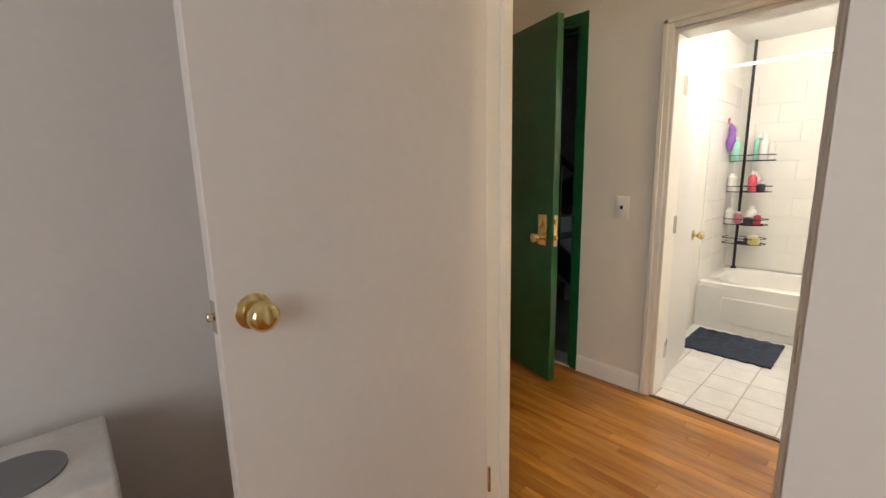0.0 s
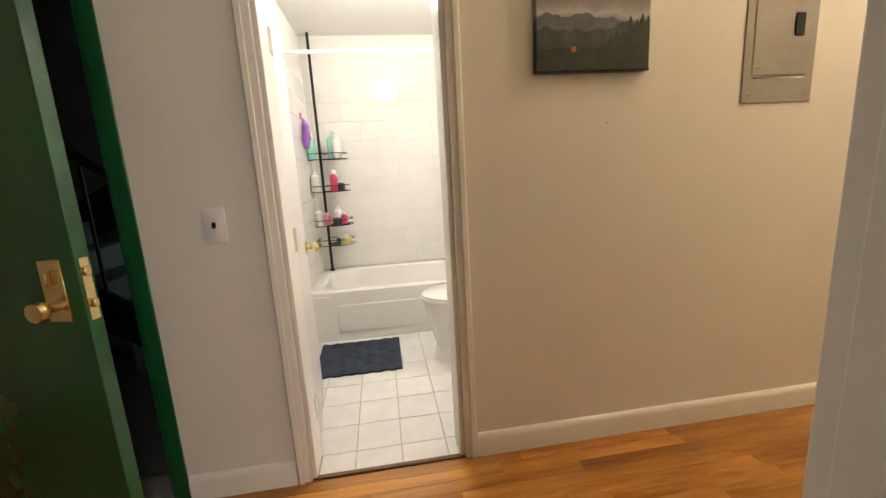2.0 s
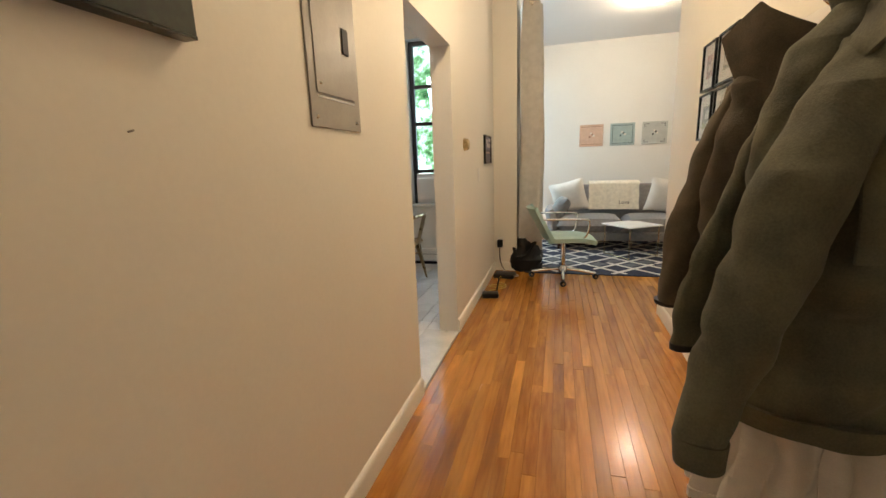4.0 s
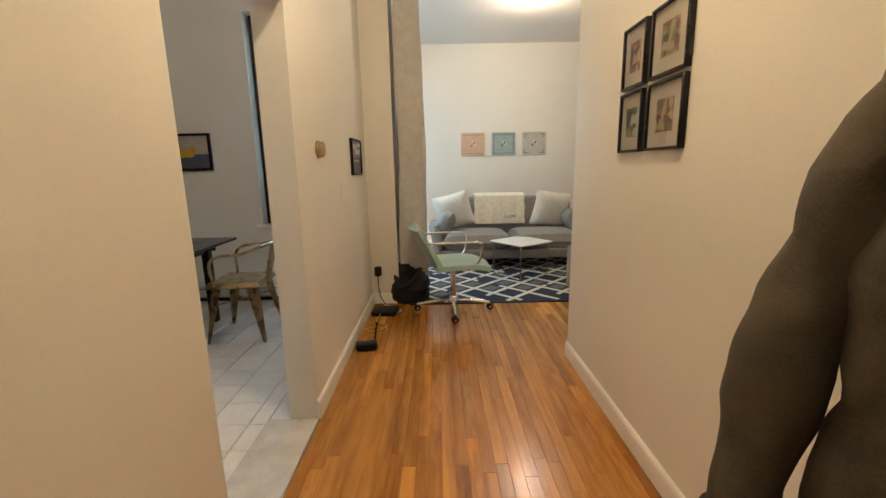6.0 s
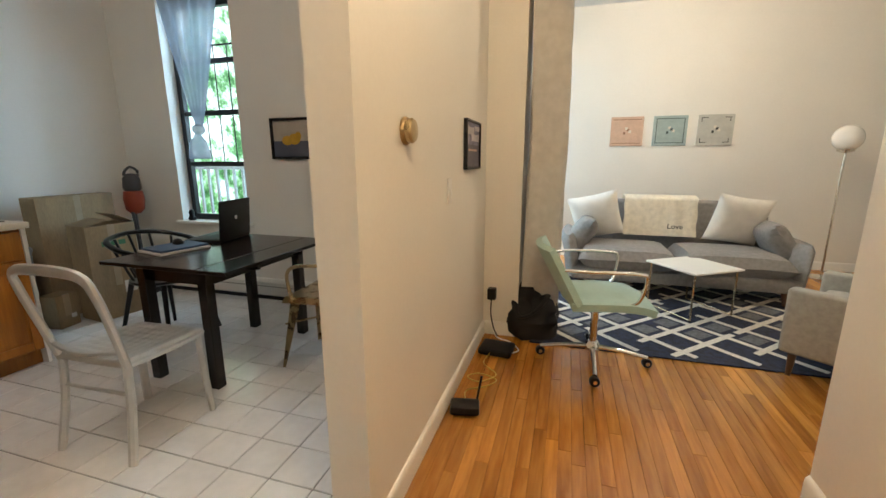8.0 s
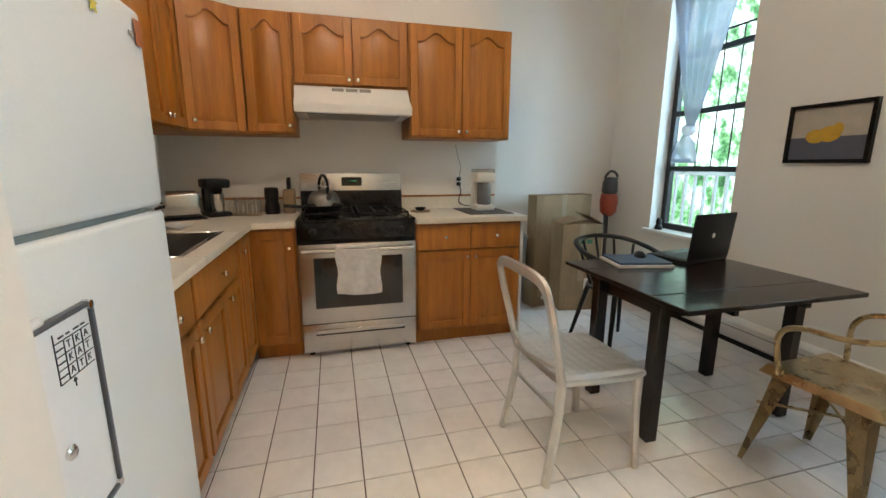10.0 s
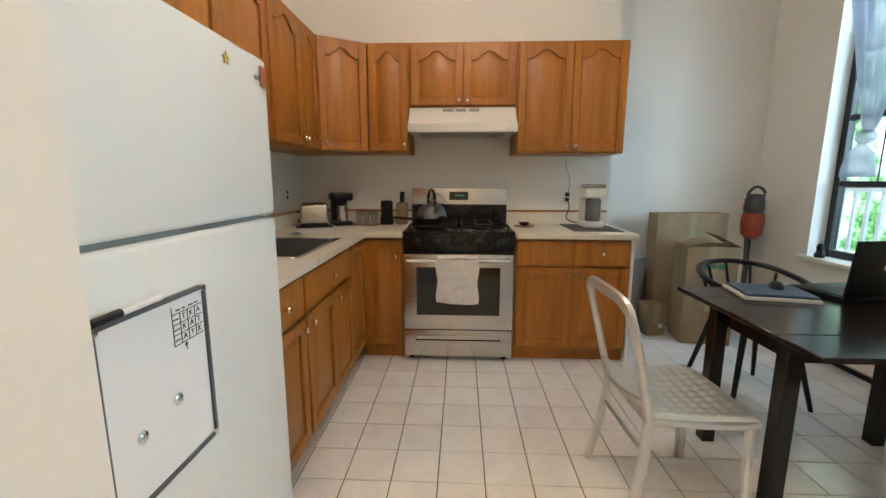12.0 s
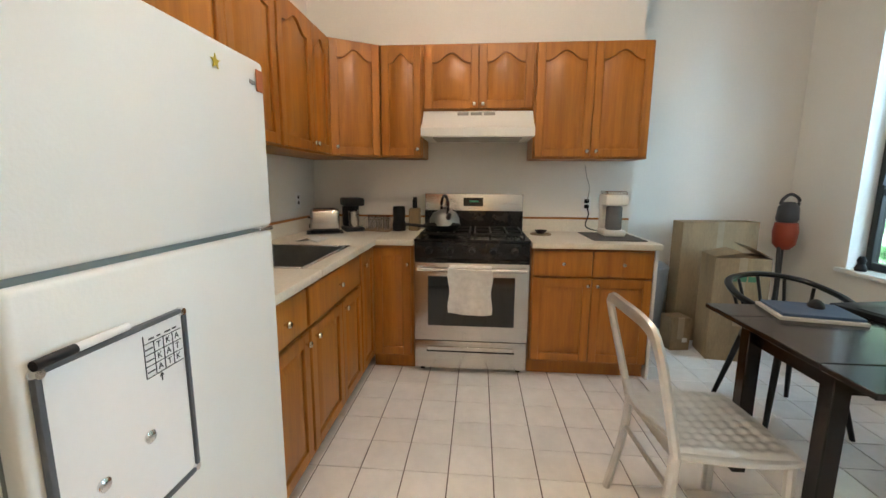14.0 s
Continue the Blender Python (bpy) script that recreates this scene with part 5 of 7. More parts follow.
def jambs(name, x0, x1, y0, y1, top, mat, label, stop=True):
    c = thing(name, pose(0, 0, 0), label, "door frame", kind="structure")
    t = 0.018
    for a, b, za, zb in ((y0 + 0.0005, y0 + t, 0.009, top - t), (y1 - t, y1 - 0.0005, 0.009, top - t), (y0 + 0.0005, y1 - 0.0005, top - t, top - 0.0005)):
        part("jamb", B(x0 - 0.003, x1 + 0.003, a, b, za, zb, bev=0.003), mat, c)
    if stop:
        xm = (x0 + x1) / 2
        for a, b, za, zb in ((y0 + t, y0 + t + 0.011, 0.009, top - t), (y1 - t - 0.011, y1 - t, 0.009, top - t), (y0 + t, y1 - t, top - t - 0.011, top - t)):
            part("door_stop", B(xm - 0.005, xm + 0.03, a, b, za, zb, bev=0.002), mat, c)
    return c


casing("trim_bath_door", HX, -1, *BATH, 1.87, M["trim"], "white moulded casing round the bathroom door")
casing("trim_bed_door_hall", 0.84, 1, *BED, 2.0, M["trim"], "white moulded casing round the bedroom door")
jambs("frame_bath_door", HX, KX, *BATH, 1.87, M["trim"], "white painted bathroom door frame", False)
bf = jambs("frame_bed_door", 0.73, 0.84, *BED, 2.0, M["trim"], "white painted bedroom door frame with strike plate")
part("strike_plate", B(0.738, 0.766, BED[0] + 0.018, BED[0] + 0.0205, 0.87, 0.94, bev=0.001), M["nickel"], bf)
part("strike_hole", B(0.745, 0.759, BED[0] + 0.0202, BED[0] + 0.0212, 0.89, 0.92), M["rubber"], bf)
for z in (0.232, 0.932, 1.632):
    part("hinge", B(KX - 0.03, KX + 0.012, BATH[1] - 0.021, BATH[1] - 0.0175, z - 0.045, z + 0.045), M["nickel"], bpy.data.objects["frame_bath_door"])
fe = jambs("frame_entry_door", HX, KX, *ENTRY, 2.03, M["green"], "dark green painted entry door frame")
for a, b, za, zb in ((ENTRY[0] - 0.045, ENTRY[0], 0.001, 2.075), (ENTRY[1], ENTRY[1] + 0.045, 0.001, 2.075), (ENTRY[0], ENTRY[1], 2.03, 2.075)):
    part("frame_face", B(HX - 0.008, HX - 0.0005, a, b, za, zb, bev=0.002), M["green"], fe)


def round_knob(parent, x, z, y0, s, mat, r=0.028):
    """A door knob with rose on the face y0, pointing to s."""
    m = Matrix.Translation((x, y0, z)) @ pose(0, 0, 0, 90 if s < 0 else -90)
    k = part("knob", lathe(bmesh.new(), [(0.011, 0.006), (0.010, 0.026), (r * 0.72, 0.032), (r, 0.044), (r * 0.97, 0.055), (r * 0.7, 0.064), (r * 0.25, 0.067), (0.001, 0.067)], 28, m), mat, parent, "polished brass knob")
    part("rose", lathe(bmesh.new(), [(0.033, 0.0003), (0.034, 0.004), (0.026, 0.009), (0.011, 0.0095)], 28, m), mat, k)


def doors():
    d = thing("door_bedroom", pose(0.7268, 0.946, 0.008, 0, 0, 181.3), "white painted flush bedroom door standing open", "door", kind="structure")
    # local x runs from the hinge to the free edge, y 0..-0.036 is its thickness (towards +y after turning)
    part("leaf", B(0, 0.735, -0.036, 0, 0, 1.97, bev=0.002), M["door"], d)
    round_knob(d, 0.673, 0.965, 0.0, 1, M["brass"])
    round_knob(d, 0.673, 0.965, -0.036, -1, M["brass"])
    part("latch_plate", B(0.7345, 0.7365, -0.030, -0.006, 0.935, 0.995), M["nickel"], d)
    part("latch_bolt", B(0.7365, 0.748, -0.023, -0.013, 0.957, 0.973, bev=0.002), M["nickel"], d)
    for z in (0.22, 1.75):
        part("hinge", rod(bmesh.new(), (-0.004, 0.003, z - 0.045), (-0.004, 0.003, z + 0.045), 0.006), M["nickel"], d)
    b = thing("door_bathroom", pose(2.212, 0.922, 0.012, 0, 0, 6), "white painted bathroom door standing open inward", "door", kind="structure")
    part("leaf", B(0, 0.562, 0, 0.035, 0, 1.84, bev=0.002), M["door"], b)
    round_knob(b, 0.50, 0.80, 0.0, -1, M["brass"], 0.025)
    round_knob(b, 0.50, 0.80, 0.035, 1, M["brass"], 0.025)
    for z in (0.22, 0.92, 1.62):
        h = part("hinge", rod(bmesh.new(), (-0.008, -0.004, z - 0.045), (-0.008, -0.004, z + 0.045), 0.007), M["brass"], b)
        part("hinge_leaf", B(-0.007, 0.03, -0.0025, -0.0004, z - 0.045, z + 0.045), M["brass"], h)
    # entry door, hinged at its far jamb and a little open into the hall
    hx, hy, fx, fy = HX - 0.012, ENTRY[1] - 0.022, 1.805, 1.39
    ang = math.degrees(math.atan2(fy - hy, fx - hx))
    ln = math.hypot(fx - hx, fy - hy)
    e = thing("door_entry", pose(hx, hy, 0.012, 0, 0, ang), "dark green steel entry door standing ajar", "door", kind="structure")
    part("leaf", B(0, ln, -0.022, 0.022, 0, 2.0, bev=0.002), M["green"], e)
    pl = part("lock_plate", B(ln - 0.115, ln - 0.045, -0.027, -0.0222, 0.80, 0.975, bev=0.002), M["brass"], e, "polished brass lock plate")
    m = Matrix.Translation((ln - 0.085, -0.0272, 0.845)) @ pose(0, 0, 0, 90)
    part("knob", lathe(bmesh.new(), [(0.014, 0), (0.012, 0.022), (0.024, 0.030), (0.030, 0.045), (0.026, 0.058), (0.001, 0.063)], 24, m), M["brass"], pl)
    part("thumb_turn", B(ln - 0.088, ln - 0.078, -0.042, -0.0272, 0.905, 0.945, bev=0.003), M["brass"], pl)
    part("edge_plate", B(ln - 0.0005, ln + 0.002, -0.013, 0.013, 0.80, 0.975), M["brass"], e, "brass latch plate on the door edge")
    part("latch", B(ln + 0.002, ln + 0.016, -0.008, 0.008, 0.835, 0.86, bev=0.003), M["brass"], e)
    part("deadbolt", B(ln + 0.002, ln + 0.010, -0.010, 0.010, 0.925, 0.95, bev=0.002), M["brass"], e)


doors()


def stairwell():
    s = thing("staircase", pose(0, 0, 0), "black painted stairs and railing in the dark stairwell", "staircase")
    bk = plain("black_stair_paint", (0.012, 0.012, 0.014), 0.4)
    gy = plain("worn_step", (0.20, 0.20, 0.21), 0.6)
    for i in range(9):
        y0 = 1.95 + 0.24 * i
        part("step", B(3.30, 4.3, y0, y0 + 0.26, 0.18 * i, 0.18 * (i + 1), bev=0.006), gy, s)
    bm = bmesh.new()
    for x in (3.26, 3.30):
        for y, z in ((1.9, 0.0), (1.9, 0.26), (3.85, 1.75), (3.85, 1.44)):
            bm.verts.new((x, y, z))
    v = list(bm.verts)
    for a in ((0, 1, 2, 3), (7, 6, 5, 4), (0, 4, 5, 1), (1, 5, 6, 2), (2, 6, 7, 3), (3, 7, 4, 0)):
        bm.faces.new([v[i] for i in a])
    part("stringer", bm, bk, s)
    part("newel_post", B(3.22, 3.30, 1.80, 1.88, 0, 1.12, bev=0.008), bk, s)
    part("newel_base", B(3.20, 3.32, 1.78, 1.899, 0, 0.22, bev=0.006), bk, s)
    part("handrail", tube(bmesh.new(), [(3.26, 1.84, 1.02), (3.26, 3.0, 1.9), (3.26, 3.8, 2.5)], 0.03, 8, k=3), bk, s)
    for i in range(12):
        y = 1.98 + 0.14 * i
        part("baluster", B(3.272, 3.288, y, y + 0.016, 0.2 + 0.76 * (y - 1.9), 1.0 + 0.757 * (y - 1.84)), bk, s)
    bm = bmesh.new()
    for y, z in ((1.25, 1.62), (1.25, 2.0), (3.3, 0.9), (3.3, 0.55)):
        for x in (4.35, 4.40):
            bm.verts.new((x, y, z))
    v = list(bm.verts)
    for a in ((0, 2, 4, 6), (1, 3, 5, 7), (0, 1, 3, 2), (2, 3, 5, 4), (4, 5, 7, 6), (6, 7, 1, 0)):
        bm.faces.new([v[i] for i in a])
    part("upper_stringer", bm, bk, s)
    r = thing("landing_rail", pose(0, 0, 0), "black metal landing railing beside the stairs", "railing")
    part("top_rail", B(3.0, 3.04, 1.22, 1.80, 0.93, 0.99, bev=0.004), bk, r)
    part("bottom_rail", B(3.0, 3.04, 1.22, 1.80, 0.10, 0.16, bev=0.004), bk, r)
    for i in range(6):
        part("baluster", B(3.01, 3.03, 1.25 + 0.095 * i, 1.27 + 0.095 * i, 0.161, 0.929), bk, r)
    for y in (1.22, 1.78):
        part("post", B(3.0, 3.04, y, y + 0.02, 0.0, 0.099), bk, r)


stairwell()

# ---- hall ----


def switch_plate(name, m, label, toggle=True):
    s = thing(name, m, label, "switch")
    part("plate", B(-0.037, 0.037, -0.006, 0, -0.06, 0.06, bev=0.003, seg=2), M["whitetop"], s)
    if toggle:
        part("toggle", B(-0.005, 0.005, -0.018, -0.0062, -0.008, 0.012, bev=0.002), M["rubber"], s)
    else:
        part("rocker", B(-0.016, 0.016, -0.010, -0.0062, -0.032, 0.032, bev=0.002), M["whitetop"], s)
    return s


WEST = -90   # things on the east hall wall face -x
switch_plate("light_switch", pose(HX - 0.0005, 1.135, 1.022, 0, 0, WEST), "white plastic light switch plate by the door")
switch_plate("light_switch", pose(HX - 0.0005, -3.445, 1.125, 0, 0, WEST), "white rocker switch plate in the hall", False)


def painting_mat():
    m = bpy.data.materials.new("painted_canvas")
    m.use_nodes = True
    n, l = m.node_tree.nodes, m.node_tree.links
    b = n["Principled BSDF"]
    co, sep = n.new("ShaderNodeTexCoord"), n.new("ShaderNodeSeparateXYZ")
    no = n.new("ShaderNodeTexNoise")
    no.inputs["Scale"].default_value, no.inputs["Detail"].default_value = 9, 5
    l.new(co.outputs["Object"], no.inputs["Vector"])
    l.new(co.outputs["Object"], sep.inputs[0])
    ad = n.new("ShaderNodeMath")
    ad.operation = "MULTIPLY_ADD"
    ad.inputs[1].default_value = 0.09
    l.new(no.outputs["Fac"], ad.inputs[0])
    l.new(sep.outputs["Z"], ad.inputs[2])
    r = n.new("ShaderNodeValToRGB")
    e = r.color_ramp.elements
    mr = n.new("ShaderNodeMapRange")
    mr.inputs["From Min"].default_value, mr.inputs["From Max"].default_value = 0.03, 0.36
    l.new(ad.outputs[0], mr.inputs["Value"])
    l.new(mr.outputs[0], r.inputs[0])
    e[0].position, e[0].color = 0.0, (0.029, 0.052, 0.038, 1)
    e[1].position, e[1].color = 1.0, (0.147, 0.147, 0.159, 1)
    for p, c in ((0.30, (0.042, 0.075, 0.061, 1)), (0.48, (0.073, 0.104, 0.147, 1)), (0.60, (0.404, 0.404, 0.416, 1)), (0.70, (0.245, 0.233, 0.233, 1)), (0.82, (0.159, 0.153, 0.159, 1))):
        q = e.new(p)
        q.color = c
    l.new(r.outputs[0], b.inputs["Base Color"])
    b.inputs["Roughness"].default_value = 0.55
    return m


def art_print(name, colours, scale):
    """A printed illustration: small uneven patches in four inks with dark outlines."""
    m = bpy.data.materials.new(name)
    m.use_nodes = True
    n, l = m.node_tree.nodes, m.node_tree.links
    b = n["Principled BSDF"]
    co, no, vo = n.new("ShaderNodeTexCoord"), n.new("ShaderNodeTexNoise"), n.new("ShaderNodeTexVoronoi")
    no.inputs["Scale"].default_value, no.inputs["Detail"].default_value = 30, 4
    ad = n.new("ShaderNodeVectorMath")
    ad.operation = "MULTIPLY_ADD"
    l.new(co.outputs["Object"], no.inputs["Vector"])
    l.new(no.outputs["Color"], ad.inputs[0])
    ad.inputs[1].default_value = (0.03, 0.03, 0.03)
    l.new(co.outputs["Object"], ad.inputs[2])
    vo.inputs["Scale"].default_value = scale
    l.new(ad.outputs[0], vo.inputs["Vector"])
    sep, r = n.new("ShaderNodeSeparateColor"), n.new("ShaderNodeValToRGB")
    l.new(vo.outputs["Color"], sep.inputs[0])
    l.new(sep.outputs[0], r.inputs[0])
    r.color_ramp.interpolation = "CONSTANT"
    e = r.color_ramp.elements
    e[0].position, e[0].color = 0.0, (*colours[0], 1)
    e[1].position, e[1].color = 0.28, (*colours[1], 1)
    for p, c in ((0.58, colours[2]), (0.82, colours[3])):
        e.new(p).color = (*c, 1)
    l.new(r.outputs[0], b.inputs["Base Color"])
    b.inputs["Roughness"].default_value = 0.6
    return m


def hall_wall_things():
    p = thing("landscape_canvas", pose(2.052, 0.012, 1.475, 0, 0, WEST), "dark mountain landscape painting on canvas", "painting")
    part("canvas", B(0, 0.422, -0.034, -0.0005, 0, 0.315, bev=0.003), painting_mat(), p)
    def ridge(name, mat, depth, f, lo=0.004):
        bm = bmesh.new()
        y0, y1 = -0.0343 - depth, -0.0342
        n = 60
        cols = []
        for i in range(n + 1):
            x = 0.003 + 0.416 * i / n
            z = max(lo + 0.002, f(x))
            cols.append([bm.verts.new(q) for q in ((x, y0, lo), (x, y0, z), (x, y1, z), (x, y1, lo))])
        for c0, c1 in zip(cols, cols[1:]):
            for k in range(4):
                bm.faces.new((c0[k], c1[k], c1[(k + 1) % 4], c0[(k + 1) % 4]))
        bm.faces.new(cols[0]), bm.faces.new(cols[-1][::-1])
        part(name, bm, mat, p)

    def hills(x, k):
        return noise.noise(Vector((x * 14, k, 0))) + 0.45 * noise.noise(Vector((x * 45, k, 1)))

    def firs(x):
        t = 0.0
        for cx, h in ((0.27, 0.03), (0.295, 0.045), (0.318, 0.04), (0.345, 0.085), (0.368, 0.055), (0.39, 0.065), (0.412, 0.05)):
            t = max(t, h * (1 - abs(x - cx) / 0.016))
        return t
    ridge("painted_far_ridge", plain("far_ridge_paint", (0.115, 0.135, 0.165), 0.6, 0, 0.2), 0.0005, lambda x: 0.185 + 0.022 * hills(x, 1) - 0.02 * abs(x - 0.12) / 0.2)
    ridge("painted_hill", plain("hill_paint", (0.050, 0.068, 0.064), 0.6, 0, 0.25), 0.0010, lambda x: 0.135 + 0.020 * hills(x, 5) + 0.10 * max(0, x - 0.2))
    ridge("painted_forest", plain("woods_paint", (0.020, 0.032, 0.022), 0.6, 0, 0.3), 0.0015, lambda x: 0.075 + 0.012 * hills(x, 9) + 0.28 * max(0, x - 0.22) + firs(x))
    part("painted_glow", lathe(bmesh.new(), [(0.010, 0), (0.008, 0.0006), (0.001, 0.0008)], 10, Matrix.Translation((0.135, -0.0359, 0.072)) @ pose(0, 0, 0, 90)), plain("ember_paint", (0.42, 0.13, 0.02), 0.6), p)
    part("canvas_edge", B(-0.001, 0.423, -0.0335, -0.002, -0.001, 0.006), M["black"], p)
    e = thing("breaker_panel", pose(2.0525, -0.822, 1.35, 0, 0, WEST), "grey steel electrical breaker panel in the wall", "electrical panel")
    part("cover", B(0, 0.31, -0.006, 0, 0, 0.62, bev=0.002), M["panelgrey"], e)
    dr = part("panel_door", B(0.035, 0.275, -0.009, -0.0062, 0.10, 0.55, bev=0.002), M["panelgrey"], e)
    part("latch", B(0.205, 0.245, -0.013, -0.0092, 0.24, 0.32, bev=0.003), M["rubber"], dr)
    part("door_seam", B(0.04, 0.27, -0.0075, -0.0062, 0.088, 0.093), M["chrome"], e)
    for x, z in ((0.03, 0.03), (0.28, 0.03), (0.06, 0.13)):
        part("screw", lathe(bmesh.new(), [(0.006, 0), (0.005, 0.002), (0.001, 0.0025)], 10, Matrix.Translation((x, -0.0065 if x != 0.06 else -0.0092, z)) @ pose(0, 0, 0, 90)), M["nickel"], e)
    t = thing("thermostat", pose(2.0525, -2.885, 1.37, 0, 0, WEST), "round brass wall thermostat", "thermostat")
    m = pose(0, 0, 0, 90)
    part("base_ring", lathe(bmesh.new(), [(0.047, 0), (0.048, 0.006), (0.043, 0.014), (0.04, 0.0145)], 32, m), M["goldmetal"], t)
    part("dial", lathe(bmesh.new(), [(0.041, 0.0147), (0.042, 0.028), (0.036, 0.036), (0.02, 0.040), (0.001, 0.041)], 32, m), M["goldmetal"], t)
    h = thing("framed_photo", pose(2.0525, -3.73, 1.22, 0, 0, WEST), "small black framed night photograph", "picture")
    framed(h, 0.36, 0.27, 0.012, 0.022, None, ((0.012, 0.348, 0.012, 0.258), plain("dusk_print", (0.07, 0.06, 0.09), 0.5)))
    part("print_sky", B(0.013, 0.347, -0.0124, -0.0117, 0.135, 0.257), plain("sky_print", (0.20, 0.19, 0.27), 0.6, 0, 0.3), h)
    for x0, x1, z0, z1 in ((0.03, 0.20, 0.19, 0.235), (0.12, 0.33, 0.155, 0.20), (0.22, 0.335, 0.215, 0.245)):
        part("print_cloud", puff(bmesh.new(), x1 - x0, z1 - z0, 0.0012, 8, 0.4, Matrix.Translation(((x0 + x1) / 2, -0.0132, (z0 + z1) / 2)) @ pose(0, 0, 0, 90)), plain("cloud_print", (0.55, 0.50, 0.52), 0.6, 0, 0.2), h)
    part("print_glow", B(0.07, 0.28, -0.0128, -0.0117, 0.10, 0.112), plain("glow_print", (0.55, 0.36, 0.28), 0.6), h)
    # the four frames on the west wall, facing +x
    prints = (art_print("print_rust", ((0.10, 0.05, 0.04), (0.30, 0.09, 0.06), (0.55, 0.42, 0.28), (0.12, 0.15, 0.16)), 34),
              art_print("print_sage", ((0.06, 0.06, 0.05), (0.25, 0.26, 0.13), (0.52, 0.44, 0.30), (0.30, 0.10, 0.07)), 38),
              art_print("print_olive", ((0.05, 0.06, 0.04), (0.26, 0.30, 0.08), (0.58, 0.55, 0.42), (0.20, 0.10, 0.07)), 30),
              art_print("print_brick", ((0.05, 0.03, 0.03), (0.32, 0.13, 0.07), (0.55, 0.45, 0.27), (0.16, 0.16, 0.10)), 42))
    k = 0
    for z in (1.575, 1.31):
        for y0, w in ((-2.53, 0.20), (-2.29, 0.25)):
            f = thing("framed_print", pose(HW + 0.0005, y0, z, 0, 0, 90), "black framed art print with cream mount", "picture", "hall gallery frames")
            framed(f, w, 0.25, 0.011, 0.024, M["mount"], ((w * 0.27, w * 0.73, 0.065, 0.185), prints[k]))
            part("glazing", B(0.011, w - 0.011, -0.0185, -0.0165, 0.011, 0.239), M["glass"], f).visible_shadow = False
            k += 1
    n = thing("wall_nail", pose(2.0525, -0.27, 1.30, 0, 0, WEST), "tiny bare nail in the hall wall", "nail")
    part("pin", rod(bmesh.new(), (0, 0, 0), (0, -0.012, 0.002), 0.002, n=6), M["panelgrey"], n)


M["mount"] = material("cream_mount", (0.70, 0.65, 0.55), 0.8, var=0.02, scale=9, bump=0.02)
hall_wall_things()


def loft(bm, rings, n=28, wrinkle=0.0, seed=0.0, folds=0.0):
    """Skin a row of ellipses (centre, rx, ry, turn in degrees), with soft creases."""
    out = []
    for k, (c, rx, ry, tw) in enumerate(rings):
        row = []
        for i in range(n):
            a = 2 * math.pi * i / n
            x, y = rx * math.cos(a), ry * math.sin(a)
            t = radians(tw)
            p = Vector(c) + Vector((x * math.cos(t) - y * math.sin(t), x * math.sin(t) + y * math.cos(t), 0))
            d = wrinkle * (noise.noise(p * 7 + Vector((seed, 0, 0))) + 0.6 * noise.noise(p * 19 + Vector((seed, 3, 0))))
            if folds:
                d -= folds * (1 - min(1.0, 3.2 * abs(noise.noise(Vector((p.x * 5 + p.z * 3, p.y * 5 - p.z * 2, p.z * 5 + seed))))))
            row.append(bm.verts.new(p + (p - Vector(c)).normalized() * d))
        out.append(row)
    for a, b in zip(out, out[1:]):
        for i in range(n):
            bm.faces.new((a[i], a[(i + 1) % n], b[(i + 1) % n], b[i]))
    bm.faces.new(out[0][::-1]), bm.faces.new(out[-1])
    return bm


def dense(keys, n):
    """Interpolate loft rings smoothly."""
    out = []
    for i in range(n + 1):
        t = i / n * (len(keys) - 1)
        k = min(int(t), len(keys) - 2)
        f = t - k
        f = f * f * (3 - 2 * f)
        (c0, a0, b0, t0), (c1, a1, b1, t1) = keys[k], keys[k + 1]
        out.append((Vector(c0).lerp(Vector(c1), f), a0 + (a1 - a0) * f, b0 + (b1 - b0) * f, t0 + (t1 - t0) * f))
    return out


